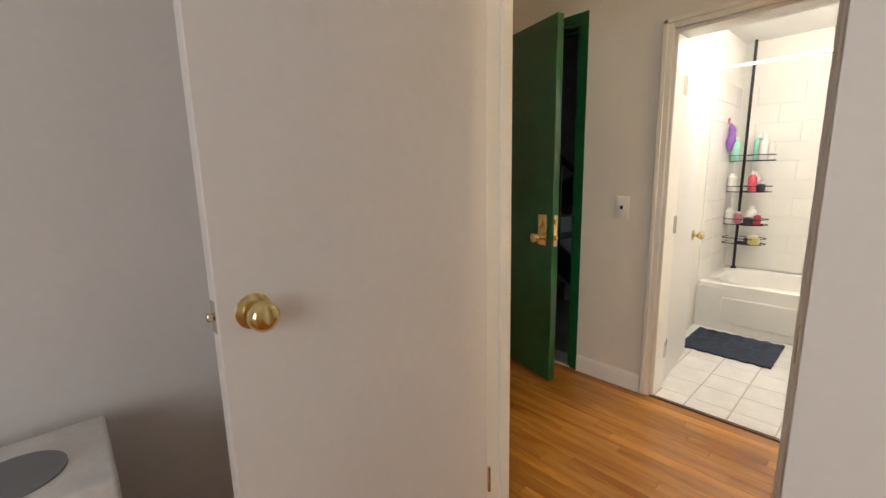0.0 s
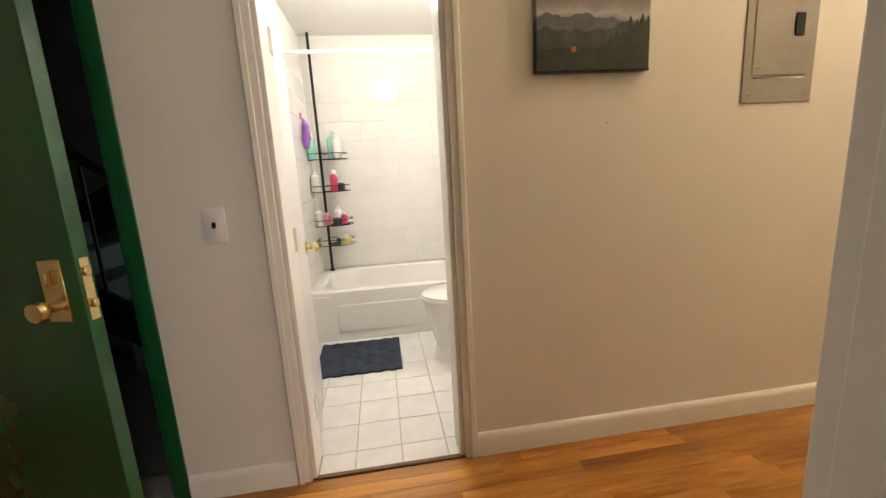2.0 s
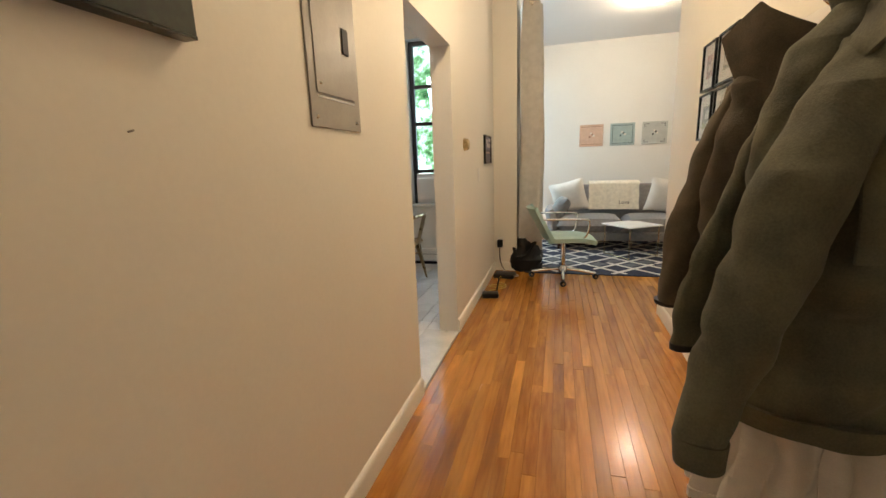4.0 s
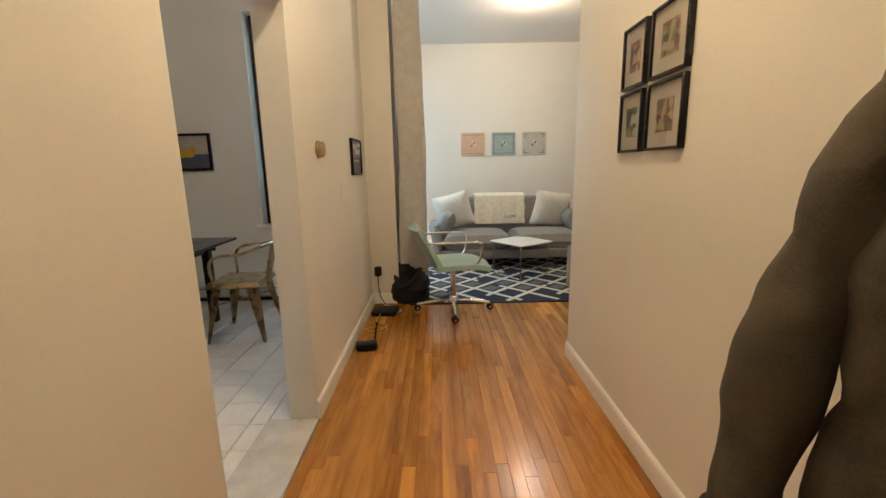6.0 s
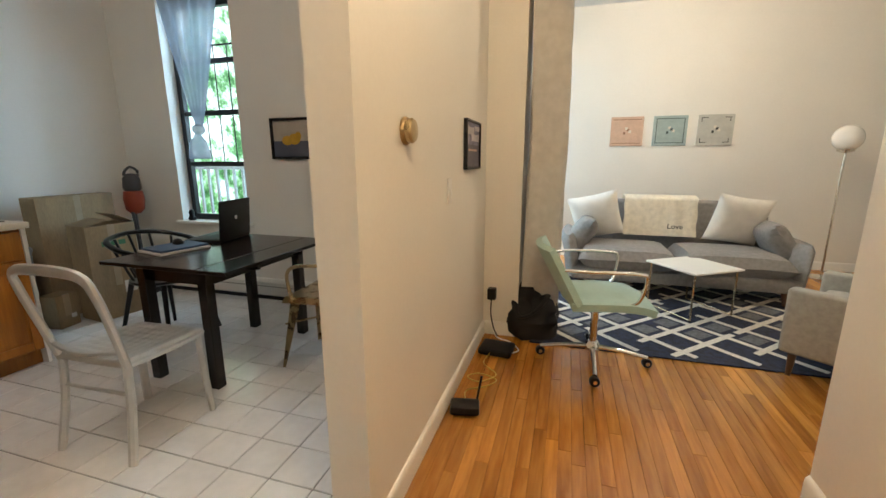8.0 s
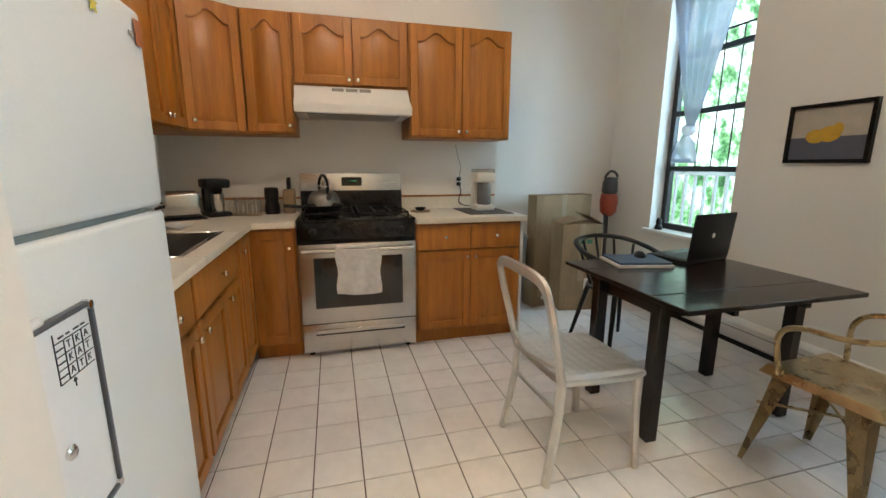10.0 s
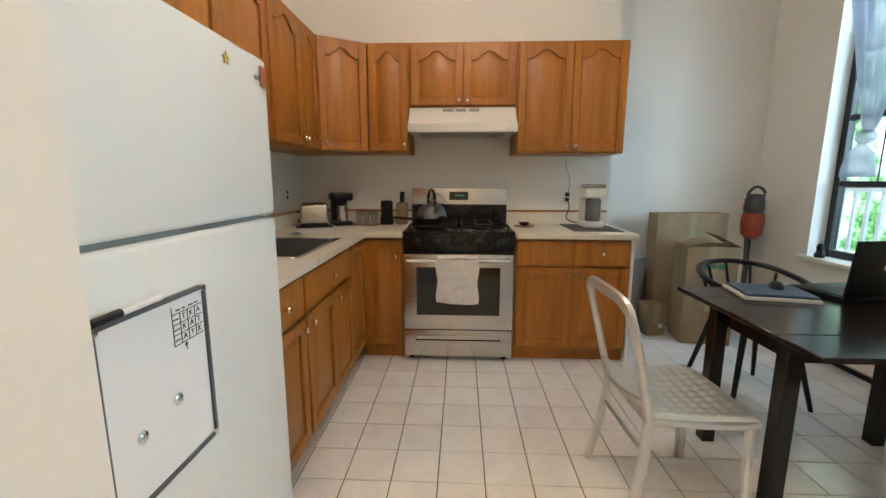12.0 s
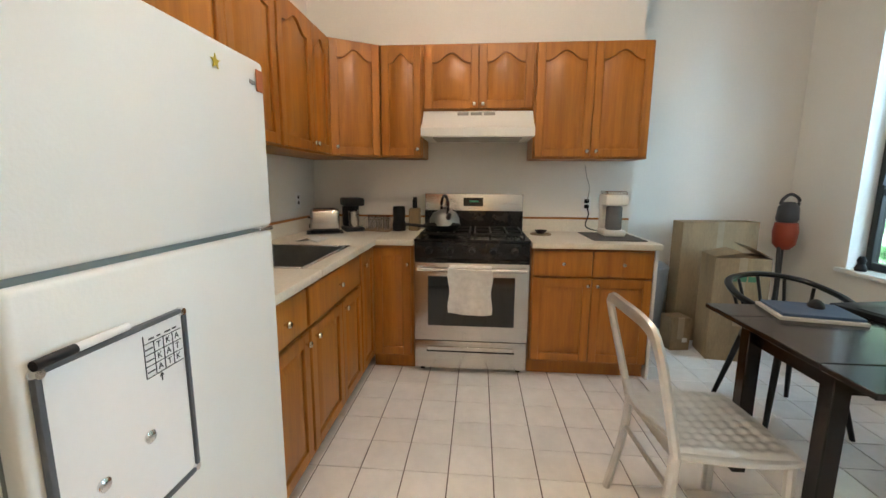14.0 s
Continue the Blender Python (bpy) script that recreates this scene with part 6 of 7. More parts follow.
def coats():
    h = thing("coat_hooks", pose(HW, -1.1, 1.64), "brushed metal wall hooks holding the coats", "coat hook")
    part("rail", B(0, 0.012, -0.42, 0.5, -0.04, 0.03, bev=0.003), M["whitetop"], h)
    for y in (-0.15, 0.38):
        part("hook", tube(bmesh.new(), [(0.012, y, 0.0), (0.05, y, -0.01), (0.085, y, 0.02), (0.10, y, 0.07)], 0.006, 8), M["nickel"], h)
        part("lower_hook", tube(bmesh.new(), [(0.012, y, -0.02), (0.04, y, -0.05), (0.06, y, -0.04)], 0.006, 8), M["nickel"], h)
    j = thing("green_jacket", pose(0.82, -0.75, 0, 0, 0, 90), "olive canvas field jacket hanging on a hook", "jacket")
    ol = M["olive"]
    # local +x is the jacket's front, local +y points to the wall
    body = dense([((0.02, 0.03, 0.66), 0.125, 0.185, 0), ((0.02, 0.03, 0.72), 0.13, 0.19, 0), ((0.01, 0.03, 0.90), 0.12, 0.18, 0), ((0.01, 0.03, 1.1), 0.13, 0.18, -4), ((0.0, 0.03, 1.30), 0.12, 0.165, -4), ((0.0, 0.04, 1.44), 0.085, 0.12, 0), ((-0.01, 0.05, 1.53), 0.055, 0.07, 0)], 90)
    part("body", loft(bmesh.new(), body, 88, 0.018, 1.0, 0.016), ol, j)
    sl = dense([((0.25, -0.27, 0.665), 0.045, 0.048, 0), ((0.245, -0.265, 0.72), 0.05, 0.052, 0), ((0.225, -0.235, 0.84), 0.058, 0.06, 0), ((0.205, -0.185, 1.02), 0.066, 0.07, 0), ((0.17, -0.12, 1.20), 0.072, 0.076, 0), ((0.12, -0.05, 1.34), 0.066, 0.066, 0), ((0.05, 0.01, 1.43), 0.04, 0.05, 0)], 80)
    part("sleeve", loft(bmesh.new(), sl, 56, 0.014, 5.0, 0.013), ol, j)
    sl = dense([((-0.045, -0.225, 0.775), 0.030, 0.042, 25), ((-0.085, -0.20, 0.90), 0.030, 0.045, 25), ((-0.10, -0.14, 1.08), 0.030, 0.046, 20), ((-0.09, -0.08, 1.26), 0.032, 0.046, 10), ((-0.04, -0.01, 1.42), 0.034, 0.05, 0), ((-0.01, 0.03, 1.50), 0.03, 0.05, 0)], 70)
    part("sleeve", loft(bmesh.new(), sl, 44, 0.008, 9.0, 0.010), ol, j)
    part("sleeve_lining", loft(bmesh.new(), [((-0.040, -0.228, 0.762), 0.024, 0.036, 25), ((-0.045, -0.225, 0.776), 0.027, 0.039, 25)], 24), plain("dark_lining", (0.012, 0.011, 0.010), 0.8), j)
    part("cuff", loft(bmesh.new(), [((0.25, -0.27, 0.658), 0.041, 0.044, 0), ((0.246, -0.266, 0.715), 0.047, 0.049, 0)], 56, 0.010, 5.0, 0.004), ol, j)

    def collar(u, v):
        a, b_, c_, d = Vector((-0.04, -0.045, 1.352)), Vector((0.03, -0.055, 1.33)), Vector((0.16, -0.03, 1.415)), Vector((0.06, 0.0, 1.51))
        p = a.lerp(b_, u).lerp(d.lerp(c_, u), v)
        return p + Vector((0.018 * math.sin(math.pi * u), -0.022 * math.sin(math.pi * u) * math.sin(math.pi * min(1, v + 0.2)), 0))
    part("collar", sheet(bmesh.new(), collar, 14, 18, 0.008), ol, j)

    def stand(u, v):
        a = radians(-150 + 300 * u)
        r = 0.062 + 0.016 * v
        return Vector((-0.01 + r * math.cos(a) * 1.1, 0.05 + r * math.sin(a) * 1.2, 1.49 + 0.055 * v))
    part("collar_stand", sheet(bmesh.new(), stand, 28, 6, 0.007), ol, j)

    def curved(y0, y1, z0, z1, off):
        def f(u, v):
            y, z = y0 + (y1 - y0) * u, z0 + (z1 - z0) * v
            k = 0.01 + 0.13 * math.sqrt(max(0.0, 1 - ((y - 0.03) / 0.2) ** 2))
            return Vector((k + off + 0.012 * noise.noise(Vector((y * 9, z * 9, 2))), y, z))
        return f
    part("pocket", sheet(bmesh.new(), curved(-0.03, 0.11, 1.03, 1.225, 0.022), 14, 14, 0.008), ol, j)
    part("pocket_flap", sheet(bmesh.new(), curved(-0.036, 0.116, 1.215, 1.27, 0.030), 14, 6, 0.008), ol, j)
    part("placket", sheet(bmesh.new(), curved(0.13, 0.17, 0.70, 1.34, 0.024), 4, 24, 0.007), ol, j)
    part("hem_band", loft(bmesh.new(), [((0.02, 0.03, 0.65), 0.132, 0.193, 0), ((0.02, 0.03, 0.70), 0.138, 0.199, 0)], 56, 0.015, 1.0), ol, j)
    for z in (0.76, 0.93, 1.10):
        part("snap_button", lathe(bmesh.new(), [(0.009, 0), (0.008, 0.004), (0.001, 0.005)], 12, Matrix.Translation((0.128, 0.15, z)) @ pose(0, 0, 0, 0, 90)), M["rubber"], j)
    w = thing("white_garment", pose(0.80, -0.78, 0, 0, 0, 90), "white cloth garment hanging under the jacket", "garment")

    def skirt(u, v):
        a = 2 * math.pi * u
        r = 0.10 + 0.03 * v + (0.010 + 0.014 * v) * math.sin(u * 75 + 0.8 * math.sin(9 * v))
        return Vector((r * math.cos(a), 1.4 * r * math.sin(a), 0.72 - 0.32 * v))
    part("cloth", sheet(bmesh.new(), skirt, 150, 10, 0.004), M["whitecloth"], w)
    part("hem", sheet(bmesh.new(), lambda u, v: skirt(u, 1.0) + Vector((0, 0, -0.001 - 0.025 * v)), 150, 2, 0.006), M["whitecloth"], w)
    b = thing("brown_coat", pose(0.82, -0.98, 0), "brown wool coat hanging on a hook", "coat")
    body = dense([((0, 0, 0.80), 0.18, 0.09, 0), ((0, 0, 0.95), 0.17, 0.09, 0), ((0, 0, 1.2), 0.16, 0.085, 0), ((0, 0, 1.40), 0.12, 0.07, 0), ((0, 0, 1.50), 0.06, 0.05, 0)], 60)
    part("body", loft(bmesh.new(), body, 60, 0.014, 14.0, 0.014), M["brownwool"], b)
    sl = dense([((0.205, -0.075, 0.80), 0.042, 0.050, 30), ((0.195, -0.075, 0.90), 0.042, 0.050, 30), ((0.17, -0.075, 1.06), 0.044, 0.052, 20), ((0.13, -0.06, 1.25), 0.046, 0.052, 10), ((0.08, -0.03, 1.40), 0.042, 0.048, 0), ((0.04, 0.0, 1.47), 0.035, 0.04, 0)], 60)
    part("sleeve", loft(bmesh.new(), sl, 44, 0.008, 21.0, 0.012), M["brownwool"], b)
    part("sleeve_lining", loft(bmesh.new(), [((0.206, -0.075, 0.788), 0.034, 0.042, 30), ((0.205, -0.075, 0.801), 0.037, 0.045, 30)], 24), plain("dark_lining", (0.012, 0.011, 0.010), 0.8), b)

    def lapel(u, v):
        a, b_, c_, d = Vector((0.13, -0.05, 1.52)), Vector((0.085, 0.04, 1.575)), Vector((0.0, 0.10, 1.50)), Vector((0.05, 0.05, 1.28))
        p = a.lerp(b_, u).lerp(d.lerp(c_, u), v)
        return p + Vector((0.012 * math.sin(math.pi * v), 0.02 * math.sin(math.pi * u) * math.sin(math.pi * v), 0))
    part("collar", sheet(bmesh.new(), lapel, 14, 14, 0.008), M["brownwool"], b)
    c = thing("shirt", pose(0.60, -1.02, 0), "pale grey shirt hung between the coats", "garment")
    part("cloth", loft(bmesh.new(), dense([((0.08, 0, 0.9), 0.07, 0.16, 0), ((0.08, 0, 1.3), 0.08, 0.17, 0), ((0.07, 0, 1.5), 0.06, 0.12, 0), ((0.06, 0, 1.6), 0.04, 0.05, 0)], 20), 32, 0.016, 30.0), M["whitecloth"], c)


coats()


def floor_gear():
    r = thing("wifi_router", pose(1.945, -3.37, 0, 0, 0, 12), "black wireless router with antenna on the floor", "router")
    part("case", B(-0.075, 0.075, -0.05, 0.05, 0.004, 0.05, bev=0.012, seg=2), M["rubber"], r)
    part("antenna", rod(bmesh.new(), (-0.06, -0.045, 0.03), (-0.085, -0.06, 0.17), 0.006), M["rubber"], r)
    part("foot", B(-0.05, 0.05, -0.03, 0.03, 0, 0.0045), M["rubber"], r)
    m = thing("modem", pose(1.90, -4.10, 0, 0, 0, -5), "black cable modem lying on the floor", "modem")
    part("case", B(-0.11, 0.11, -0.09, 0.09, 0, 0.045, bev=0.015, seg=3), M["rubber"], m)
    c = thing("ethernet_cable", pose(0, 0, 0), "loose yellow ethernet cable on the floor", "cable")
    part("cable", tube(bmesh.new(), [(1.96, -3.44, 0.02), (1.98, -3.56, 0.005), (1.88, -3.64, 0.005), (1.84, -3.72, 0.005), (1.95, -3.76, 0.008), (2.01, -3.70, 0.01), (1.93, -3.66, 0.012), (1.85, -3.78, 0.005), (1.95, -3.9, 0.005), (1.93, -4.0, 0.03)], 0.0035, 6), plain("yellow_cable", (0.58, 0.40, 0.05), 0.5), c)
    w = thing("white_cable", pose(0, 0, 0), "white power cable from outlet to modem", "cable")
    part("cable", tube(bmesh.new(), [(2.0, -4.36, 0.12), (1.94, -4.30, 0.02), (1.83, -4.26, 0.005), (1.76, -4.15, 0.005), (1.79, -4.06, 0.02)], 0.004, 6), M["whitetop"], w)
    o = thing("wall_outlet", pose(1.985, -4.3845, 0.33, 0, 0, 180), "white outlet with large black plug above the baseboard", "outlet")
    part("plate", B(-0.037, 0.037, -0.006, 0, -0.06, 0.06, bev=0.003), M["whitetop"], o)
    part("adapter", B(-0.03, 0.03, -0.06, -0.0062, -0.05, 0.035, bev=0.006), M["rubber"], o)
    part("cord", tube(bmesh.new(), [(0, -0.05, -0.05), (0.0, -0.06, -0.15), (0.02, -0.05, -0.26), (0.06, -0.12, -0.29)], 0.005, 6), M["rubber"], o)
    b = thing("black_bag", pose(1.715, -4.50, 0) @ Matrix.Diagonal((1.22, 1.1, 1.12, 1)), "crumpled black cloth bag under the curtain", "bag")
    part("bag_body", loft(bmesh.new(), dense([((0, 0, 0.003), 0.17, 0.15, 0), ((0, 0, 0.12), 0.19, 0.16, 10), ((0.02, 0, 0.25), 0.13, 0.11, 20), ((0.03, 0, 0.33), 0.05, 0.05, 30)], 18), 36, 0.045, 40.0), plain("black_nylon", (0.008, 0.008, 0.009), 0.7), b)
    part("strap", tube(bmesh.new(), [(-0.06, 0.06, 0.27), (-0.10, 0.13, 0.30), (-0.03, 0.17, 0.20), (0.06, 0.16, 0.16), (0.10, 0.08, 0.26)], 0.010, 8, 1.8), plain("black_nylon", (0.008, 0.008, 0.009), 0.7), b)


floor_gear()

# ---- living room ----


def living_room():
    # curtain bunched on a rod that runs along the side of the room
    c = thing("long_curtain", pose(1.655, -4.48, 0), "long grey grommet curtain bunched beside the wall", "curtain")
    part("curtain_rod", rod(bmesh.new(), (0, 0.085, 2.80), (0, -2.6, 2.80), 0.013), M["nickel"], c)
    part("finial", lathe(bmesh.new(), [(0.014, 0), (0.026, 0.006), (0.026, 0.02), (0.012, 0.026), (0.001, 0.027)], 20, Matrix.Translation((0, 0.084, 2.80)) @ pose(0, 0, 0, -90)), M["nickel"], c)

    def f(u, v):
        z = 2.86 - 2.78 * v
        amp = 0.085 + 0.05 * v
        y = 0.055 - 0.36 * u
        x = amp * math.sin(u * 2 * math.pi * 4.0 + 1.2) * (1 + 0.12 * math.sin(5 * v)) + 0.015 * math.sin(9 * v + 7 * u)
        return Vector((x, y, z))
    part("drape", sheet(bmesh.new(), f, 96, 24, 0.004), M["curtain"], c)
    # sofa, facing +y
    s = thing("sofa", pose(0.48, -6.02, 0), "grey upholstered two-seat sofa with wooden legs", "sofa")
    up = M["sofa"]
    part("frame", B(-0.94, 0.94, -0.44, 0.44, 0.14, 0.255, bev=0.02, seg=3), up, s)
    bk = part("backrest", B(-0.92, 0.92, -0.10, 0.10, 0, 0.60, bev=0.05, seg=4), up, s)
    bk.matrix_basis = pose(0, -0.36, 0.255, 8)
    for i in (-1, 1):
        part("seat_cushion", puff(bmesh.new(), 0.90, 0.74, 0.22, 14, 0.3, Matrix.Translation((0.447 * i, 0.10, 0.345))), up, s)
        a = part("armrest", loft(bmesh.new(), dense([((0, 0, 0), 0.07, 0.44, 0), ((0.02 * i, 0, 0.18), 0.075, 0.44, 0), ((0.05 * i, -0.02, 0.33), 0.085, 0.41, 0), ((0.06 * i, -0.03, 0.38), 0.05, 0.37, 0)], 12), 40, 0.004, 3.0), up, s)
        a.location = (0.93 * i, 0, 0.17)
        part("bolster", puff(bmesh.new(), 0.40, 0.44, 0.21, 18, 0.6, pose(0.85 * i, 0.02, 0.53, 0, 58 * i, 0)), up, s, "grey side bolster")
        for y in (-0.36, 0.36):
            part("leg", rod(bmesh.new(), (0.86 * i, y, 0.0), (0.84 * i, y, 0.142), 0.016, 0.026), M["legwood"], s)
    p = thing("throw_pillow", pose(1.20, -6.15, 0.69, 74, 14, -6), "white square throw pillow leaning on the sofa back", "pillow", "throw pillows")
    part("cover", puff(bmesh.new(), 0.50, 0.50, 0.17, 22, 0.75), M["cushion"], p)
    copy_thing(p, pose(-0.10, -6.15, 0.69, 74, -8, 8))
    t = thing("cream_throw", pose(0.58, -6.30, 0.86), "cream throw blanket draped over the sofa back", "blanket")

    def bl(u, v):
        x = (u - 0.5) * 0.68
        d = v * 0.72
        if d < 0.2:
            y, z = -0.17 + 0.0 * d, -0.21 + d
            y -= 0.03 * (0.2 - d)
        elif d < 0.44:
            a = (d - 0.2) / 0.24 * math.pi
            y, z = -0.04 - 0.13 * math.cos(a), 0.04 * math.sin(a) - 0.003
        else:
            y, z = 0.09 + 0.17 * (d - 0.44), -(d - 0.44) * 1.32
        return Vector((x + 0.004 * math.sin(30 * v), y + 0.004 * math.sin(26 * u), z + 0.012))
    part("cloth", sheet(bmesh.new(), bl, 24, 40, 0.008), M["blanket"], t)
    lettering("Love", 0.075, pose(-0.14, 0.157, -0.255, 90 - 7.5, 0, 180), plain("dark_stitch", (0.02, 0.02, 0.02), 0.7), t, "stitched_word")
    # rug
    r = thing("geometric_rug", pose(0, 0, 0.001), "navy rug with white interlocking line pattern", "rug")
    x0, x1, y0, y1 = -0.65, 1.70, -6.3, -4.30
    part("rug_base", B(x0, x1, y0, y1, 0, 0.009, bev=0.002), M["navy"], r)
    rng = random.Random(12)
    cell = 0.25
    z = 0.0092

    def bar(name, mat, a, b, w, zz=z):
        (ax, ay), (bx, by) = a, b
        L = math.hypot(bx - ax, by - ay)
        m = Matrix.Translation(((ax + bx) / 2, (ay + by) / 2, zz)) @ pose(0, 0, 0, 0, 0, math.degrees(math.atan2(by - ay, bx - ax)))
        part(name, B(-L / 2, L / 2, -w / 2, w / 2, 0, 0.002), mat, r).matrix_basis = m
    ca, sa = math.cos(radians(45)), math.sin(radians(45))

    def place(u, v):
        return (0.52 + u * ca - v * sa, -5.3 + u * sa + v * ca)

    def inside(p, e=0.03):
        return x0 + e < p[0] < x1 - e and y0 + e < p[1] < y1 - e
    n = 0
    for i in range(-9, 10):
        for k in range(-9, 10):
            u, v = i * cell, k * cell
            for seg in (((u - 0.09, v), (u + cell + 0.11, v)), ((u, v - 0.11), (u, v + cell + 0.09))):
                if rng.random() < 0.82:
                    a, b = place(*seg[0]), place(*seg[1])
                    if inside(a) and inside(b):
                        n += 1
                        bar("white_line", M["ivory"], a, b, 0.043, z + 0.00012 * (n % 7))
            if rng.random() < 0.35:
                a, b = place(u + 0.05, v + cell / 2), place(u + cell - 0.05, v + cell / 2)
                if inside(a, 0.12) and inside(b, 0.12):
                    bar("grey_block", M["rugback"], a, b, 0.13)
    # small white table
    c = thing("coffee_table", pose(0.455, -5.33, 0.0105, 0, 0, 34), "small white table with thin metal legs", "table")
    part("tabletop", B(-0.255, 0.255, -0.255, 0.255, 0.385, 0.40, bev=0.004), M["whitetop"], c)
    for x in (-0.22, 0.22):
        for y in (-0.22, 0.22):
            part("leg", rod(bmesh.new(), (x, y, 0), (x, y, 0.386), 0.008), M["goldsteel"], c)
        part("foot_bar", rod(bmesh.new(), (x, -0.22, 0.008), (x, 0.22, 0.008), 0.007), M["goldsteel"], c)
    # mint office chair, facing -x
    o = thing("office_chair", pose(1.37, -4.13, 0, 0, 0, -80), "mint leather office chair with chrome arms and casters", "chair")
    # local front is -y
    part("seat", sheet(bmesh.new(), lambda u, v: Vector(((u - 0.5) * 0.50, -0.36 + 0.47 * v, 0.478 + 0.012 * math.cos((u - 0.5) * 5) - 0.02 * (v - 0.4) ** 2 - 0.03 * (1 - v) ** 6)), 20, 20, 0.045), M["mint"], o)
    part("backrest", sheet(bmesh.new(), lambda u, v: Vector(((u - 0.5) * (0.49 - 0.05 * v), 0.10 + 0.17 * v + 0.05 * (2 * u - 1) ** 2 * -1, 0.46 + 0.32 * v)), 20, 16, 0.04), M["mint"], o)
    for sx in (-1, 1):
        part("arm_tube", tube(bmesh.new(), [(0.24 * sx, 0.16, 0.66), (0.285 * sx, 0.05, 0.665), (0.285 * sx, -0.22, 0.66), (0.275 * sx, -0.27, 0.63), (0.255 * sx, -0.25, 0.50), (0.20 * sx, -0.2, 0.44)], 0.010, 10), M["chrome"], o)
    part("gas_lift", rod(bmesh.new(), (0, -0.08, 0.10), (0, -0.08, 0.43), 0.024), M["chrome"], o)
    part("hub", lathe(bmesh.new(), [(0.045, 0.075), (0.045, 0.12), (0.03, 0.14)], 18, Matrix.Translation((0, -0.08, 0))), M["chrome"], o)
    part("mount_plate", B(-0.1, 0.1, -0.18, 0.04, 0.425, 0.44), M["rubber"], o)
    for k in range(4):
        a = radians(80 + 90 * k)
        ex, ey = 0.325 * math.cos(a), -0.08 + 0.325 * math.sin(a)
        part("base_arm", tube(bmesh.new(), [(0, -0.08, 0.105), (ex * 0.5, -0.08 + (ey + 0.08) * 0.5, 0.09), (ex, ey, 0.062)], 0.015, 8), M["chrome"], o)
        w = part("caster", lathe(bmesh.new(), [(0.01, -0.02), (0.027, -0.018), (0.03, -0.006), (0.03, 0.006), (0.027, 0.018), (0.01, 0.02)], 20, Matrix.Translation((ex, ey, 0.0302)) @ pose(0, 0, 0, 0, 90, 0)), M["rubber"], o)
        part("caster_hub", lathe(bmesh.new(), [(0.012, -0.0225), (0.012, 0.0225)], 14, Matrix.Translation((ex, ey, 0.0302)) @ pose(0, 0, 0, 0, 90, 0)), M["chrome"], w)
    # armchair
    a = thing("armchair", pose(-0.27, -4.33, 0.0, 0, 0, 51), "pale grey upholstered armchair with tapered legs", "armchair")
    ar = M["armchair"]
    part("seat_base", B(-0.27, 0.27, -0.36, 0.30, 0.15, 0.30, bev=0.015, seg=2), ar, a)
    part("seat_cushion", puff(bmesh.new(), 0.55, 0.62, 0.17, 12, 0.25, Matrix.Translation((0, -0.05, 0.375))), ar, a)
    part("backrest", B(-0.35, 0.35, 0.24, 0.38, 0.15, 0.72, bev=0.035, seg=3), ar, a)
    for sx in (-1, 1):
        part("armrest", B(min(0.275 * sx, 0.365 * sx), max(0.275 * sx, 0.365 * sx), -0.37, 0.24, 0.15, 0.545, bev=0.025, seg=3), ar, a)
        for y in (-0.31, 0.32):
            part("leg", rod(bmesh.new(), (0.31 * sx, y, 0.0), (0.29 * sx, y, 0.152), 0.014, 0.024), M["legwood"], a)
    # floor lamp
    l = thing("floor_lamp", pose(-1.20, -6.85, 0), "floor lamp with white glass globe on a brass pole", "lamp")
    part("base", lathe(bmesh.new(), [(0.13, 0), (0.13, 0.015), (0.02, 0.03)], 28), M["nickel"], l)
    part("pole", rod(bmesh.new(), (0, 0, 0.02), (0, 0, 1.36), 0.011), M["nickel"], l)
    part("collar", lathe(bmesh.new(), [(0.015, 1.33), (0.07, 1.35), (0.075, 1.375)], 24), M["nickel"], l)
    bm = bmesh.new()
    bmesh.ops.create_uvsphere(bm, u_segments=32, v_segments=20, radius=0.128, matrix=Matrix.Translation((0, 0, 1.48)))
    part("globe", bm, M["globe"], l)
    # three small prints over the sofa
    for x, col, line, lab in ((1.03, (0.62, 0.42, 0.31), (0.30, 0.16, 0.10), "peach"), (0.55, (0.36, 0.45, 0.44), (0.07, 0.10, 0.10), "pale teal"), (0.07, (0.50, 0.50, 0.46), (0.05, 0.05, 0.05), "pale grey")):
        g = thing("wall_art", pose(x, -7.259, 1.435, 0, 0, 180), "small square " + lab + " print with line border", "picture", "prints over the sofa")
        part("panel", B(0, 0.37, -0.022, 0, 0, 0.35, bev=0.002), plain("art_" + lab.replace(" ", "_"), col, 0.7), g)
        ink = plain("art_ink_" + lab.replace(" ", "_"), line, 0.7)
        grey = lab == "pale grey"
        for q in (0.03, 0.312):
            if grey:
                for h in (0.03, 0.27):
                    part("border_line", B(h, h + 0.07, -0.0235, -0.0222, q, q + 0.008), ink, g)
                    part("border_line", B(q + (0.012 if q > 0.1 else 0), q + 0.008 + (0.012 if q > 0.1 else 0), -0.0238, -0.0222, h, h + 0.05), ink, g)
            else:
                part("border_line", B(0.025, 0.345, -0.0235, -0.0222, q, q + 0.008), ink, g)
                if lab == "pale teal":
                    part("border_line", B(q + (0.02 if q > 0.1 else 0), q + 0.008 + (0.02 if q > 0.1 else 0), -0.0238, -0.0222, 0.03, 0.32), ink, g)
        for k in range(4):
            part("motif", B(0.145 + 0.02 * k, 0.17 + 0.022 * k, -0.0235, -0.0222, 0.14 + 0.018 * ((k * 3) % 4), 0.17 + 0.018 * ((k * 3) % 4)), (ink, M["mount"])[k % 2], g)
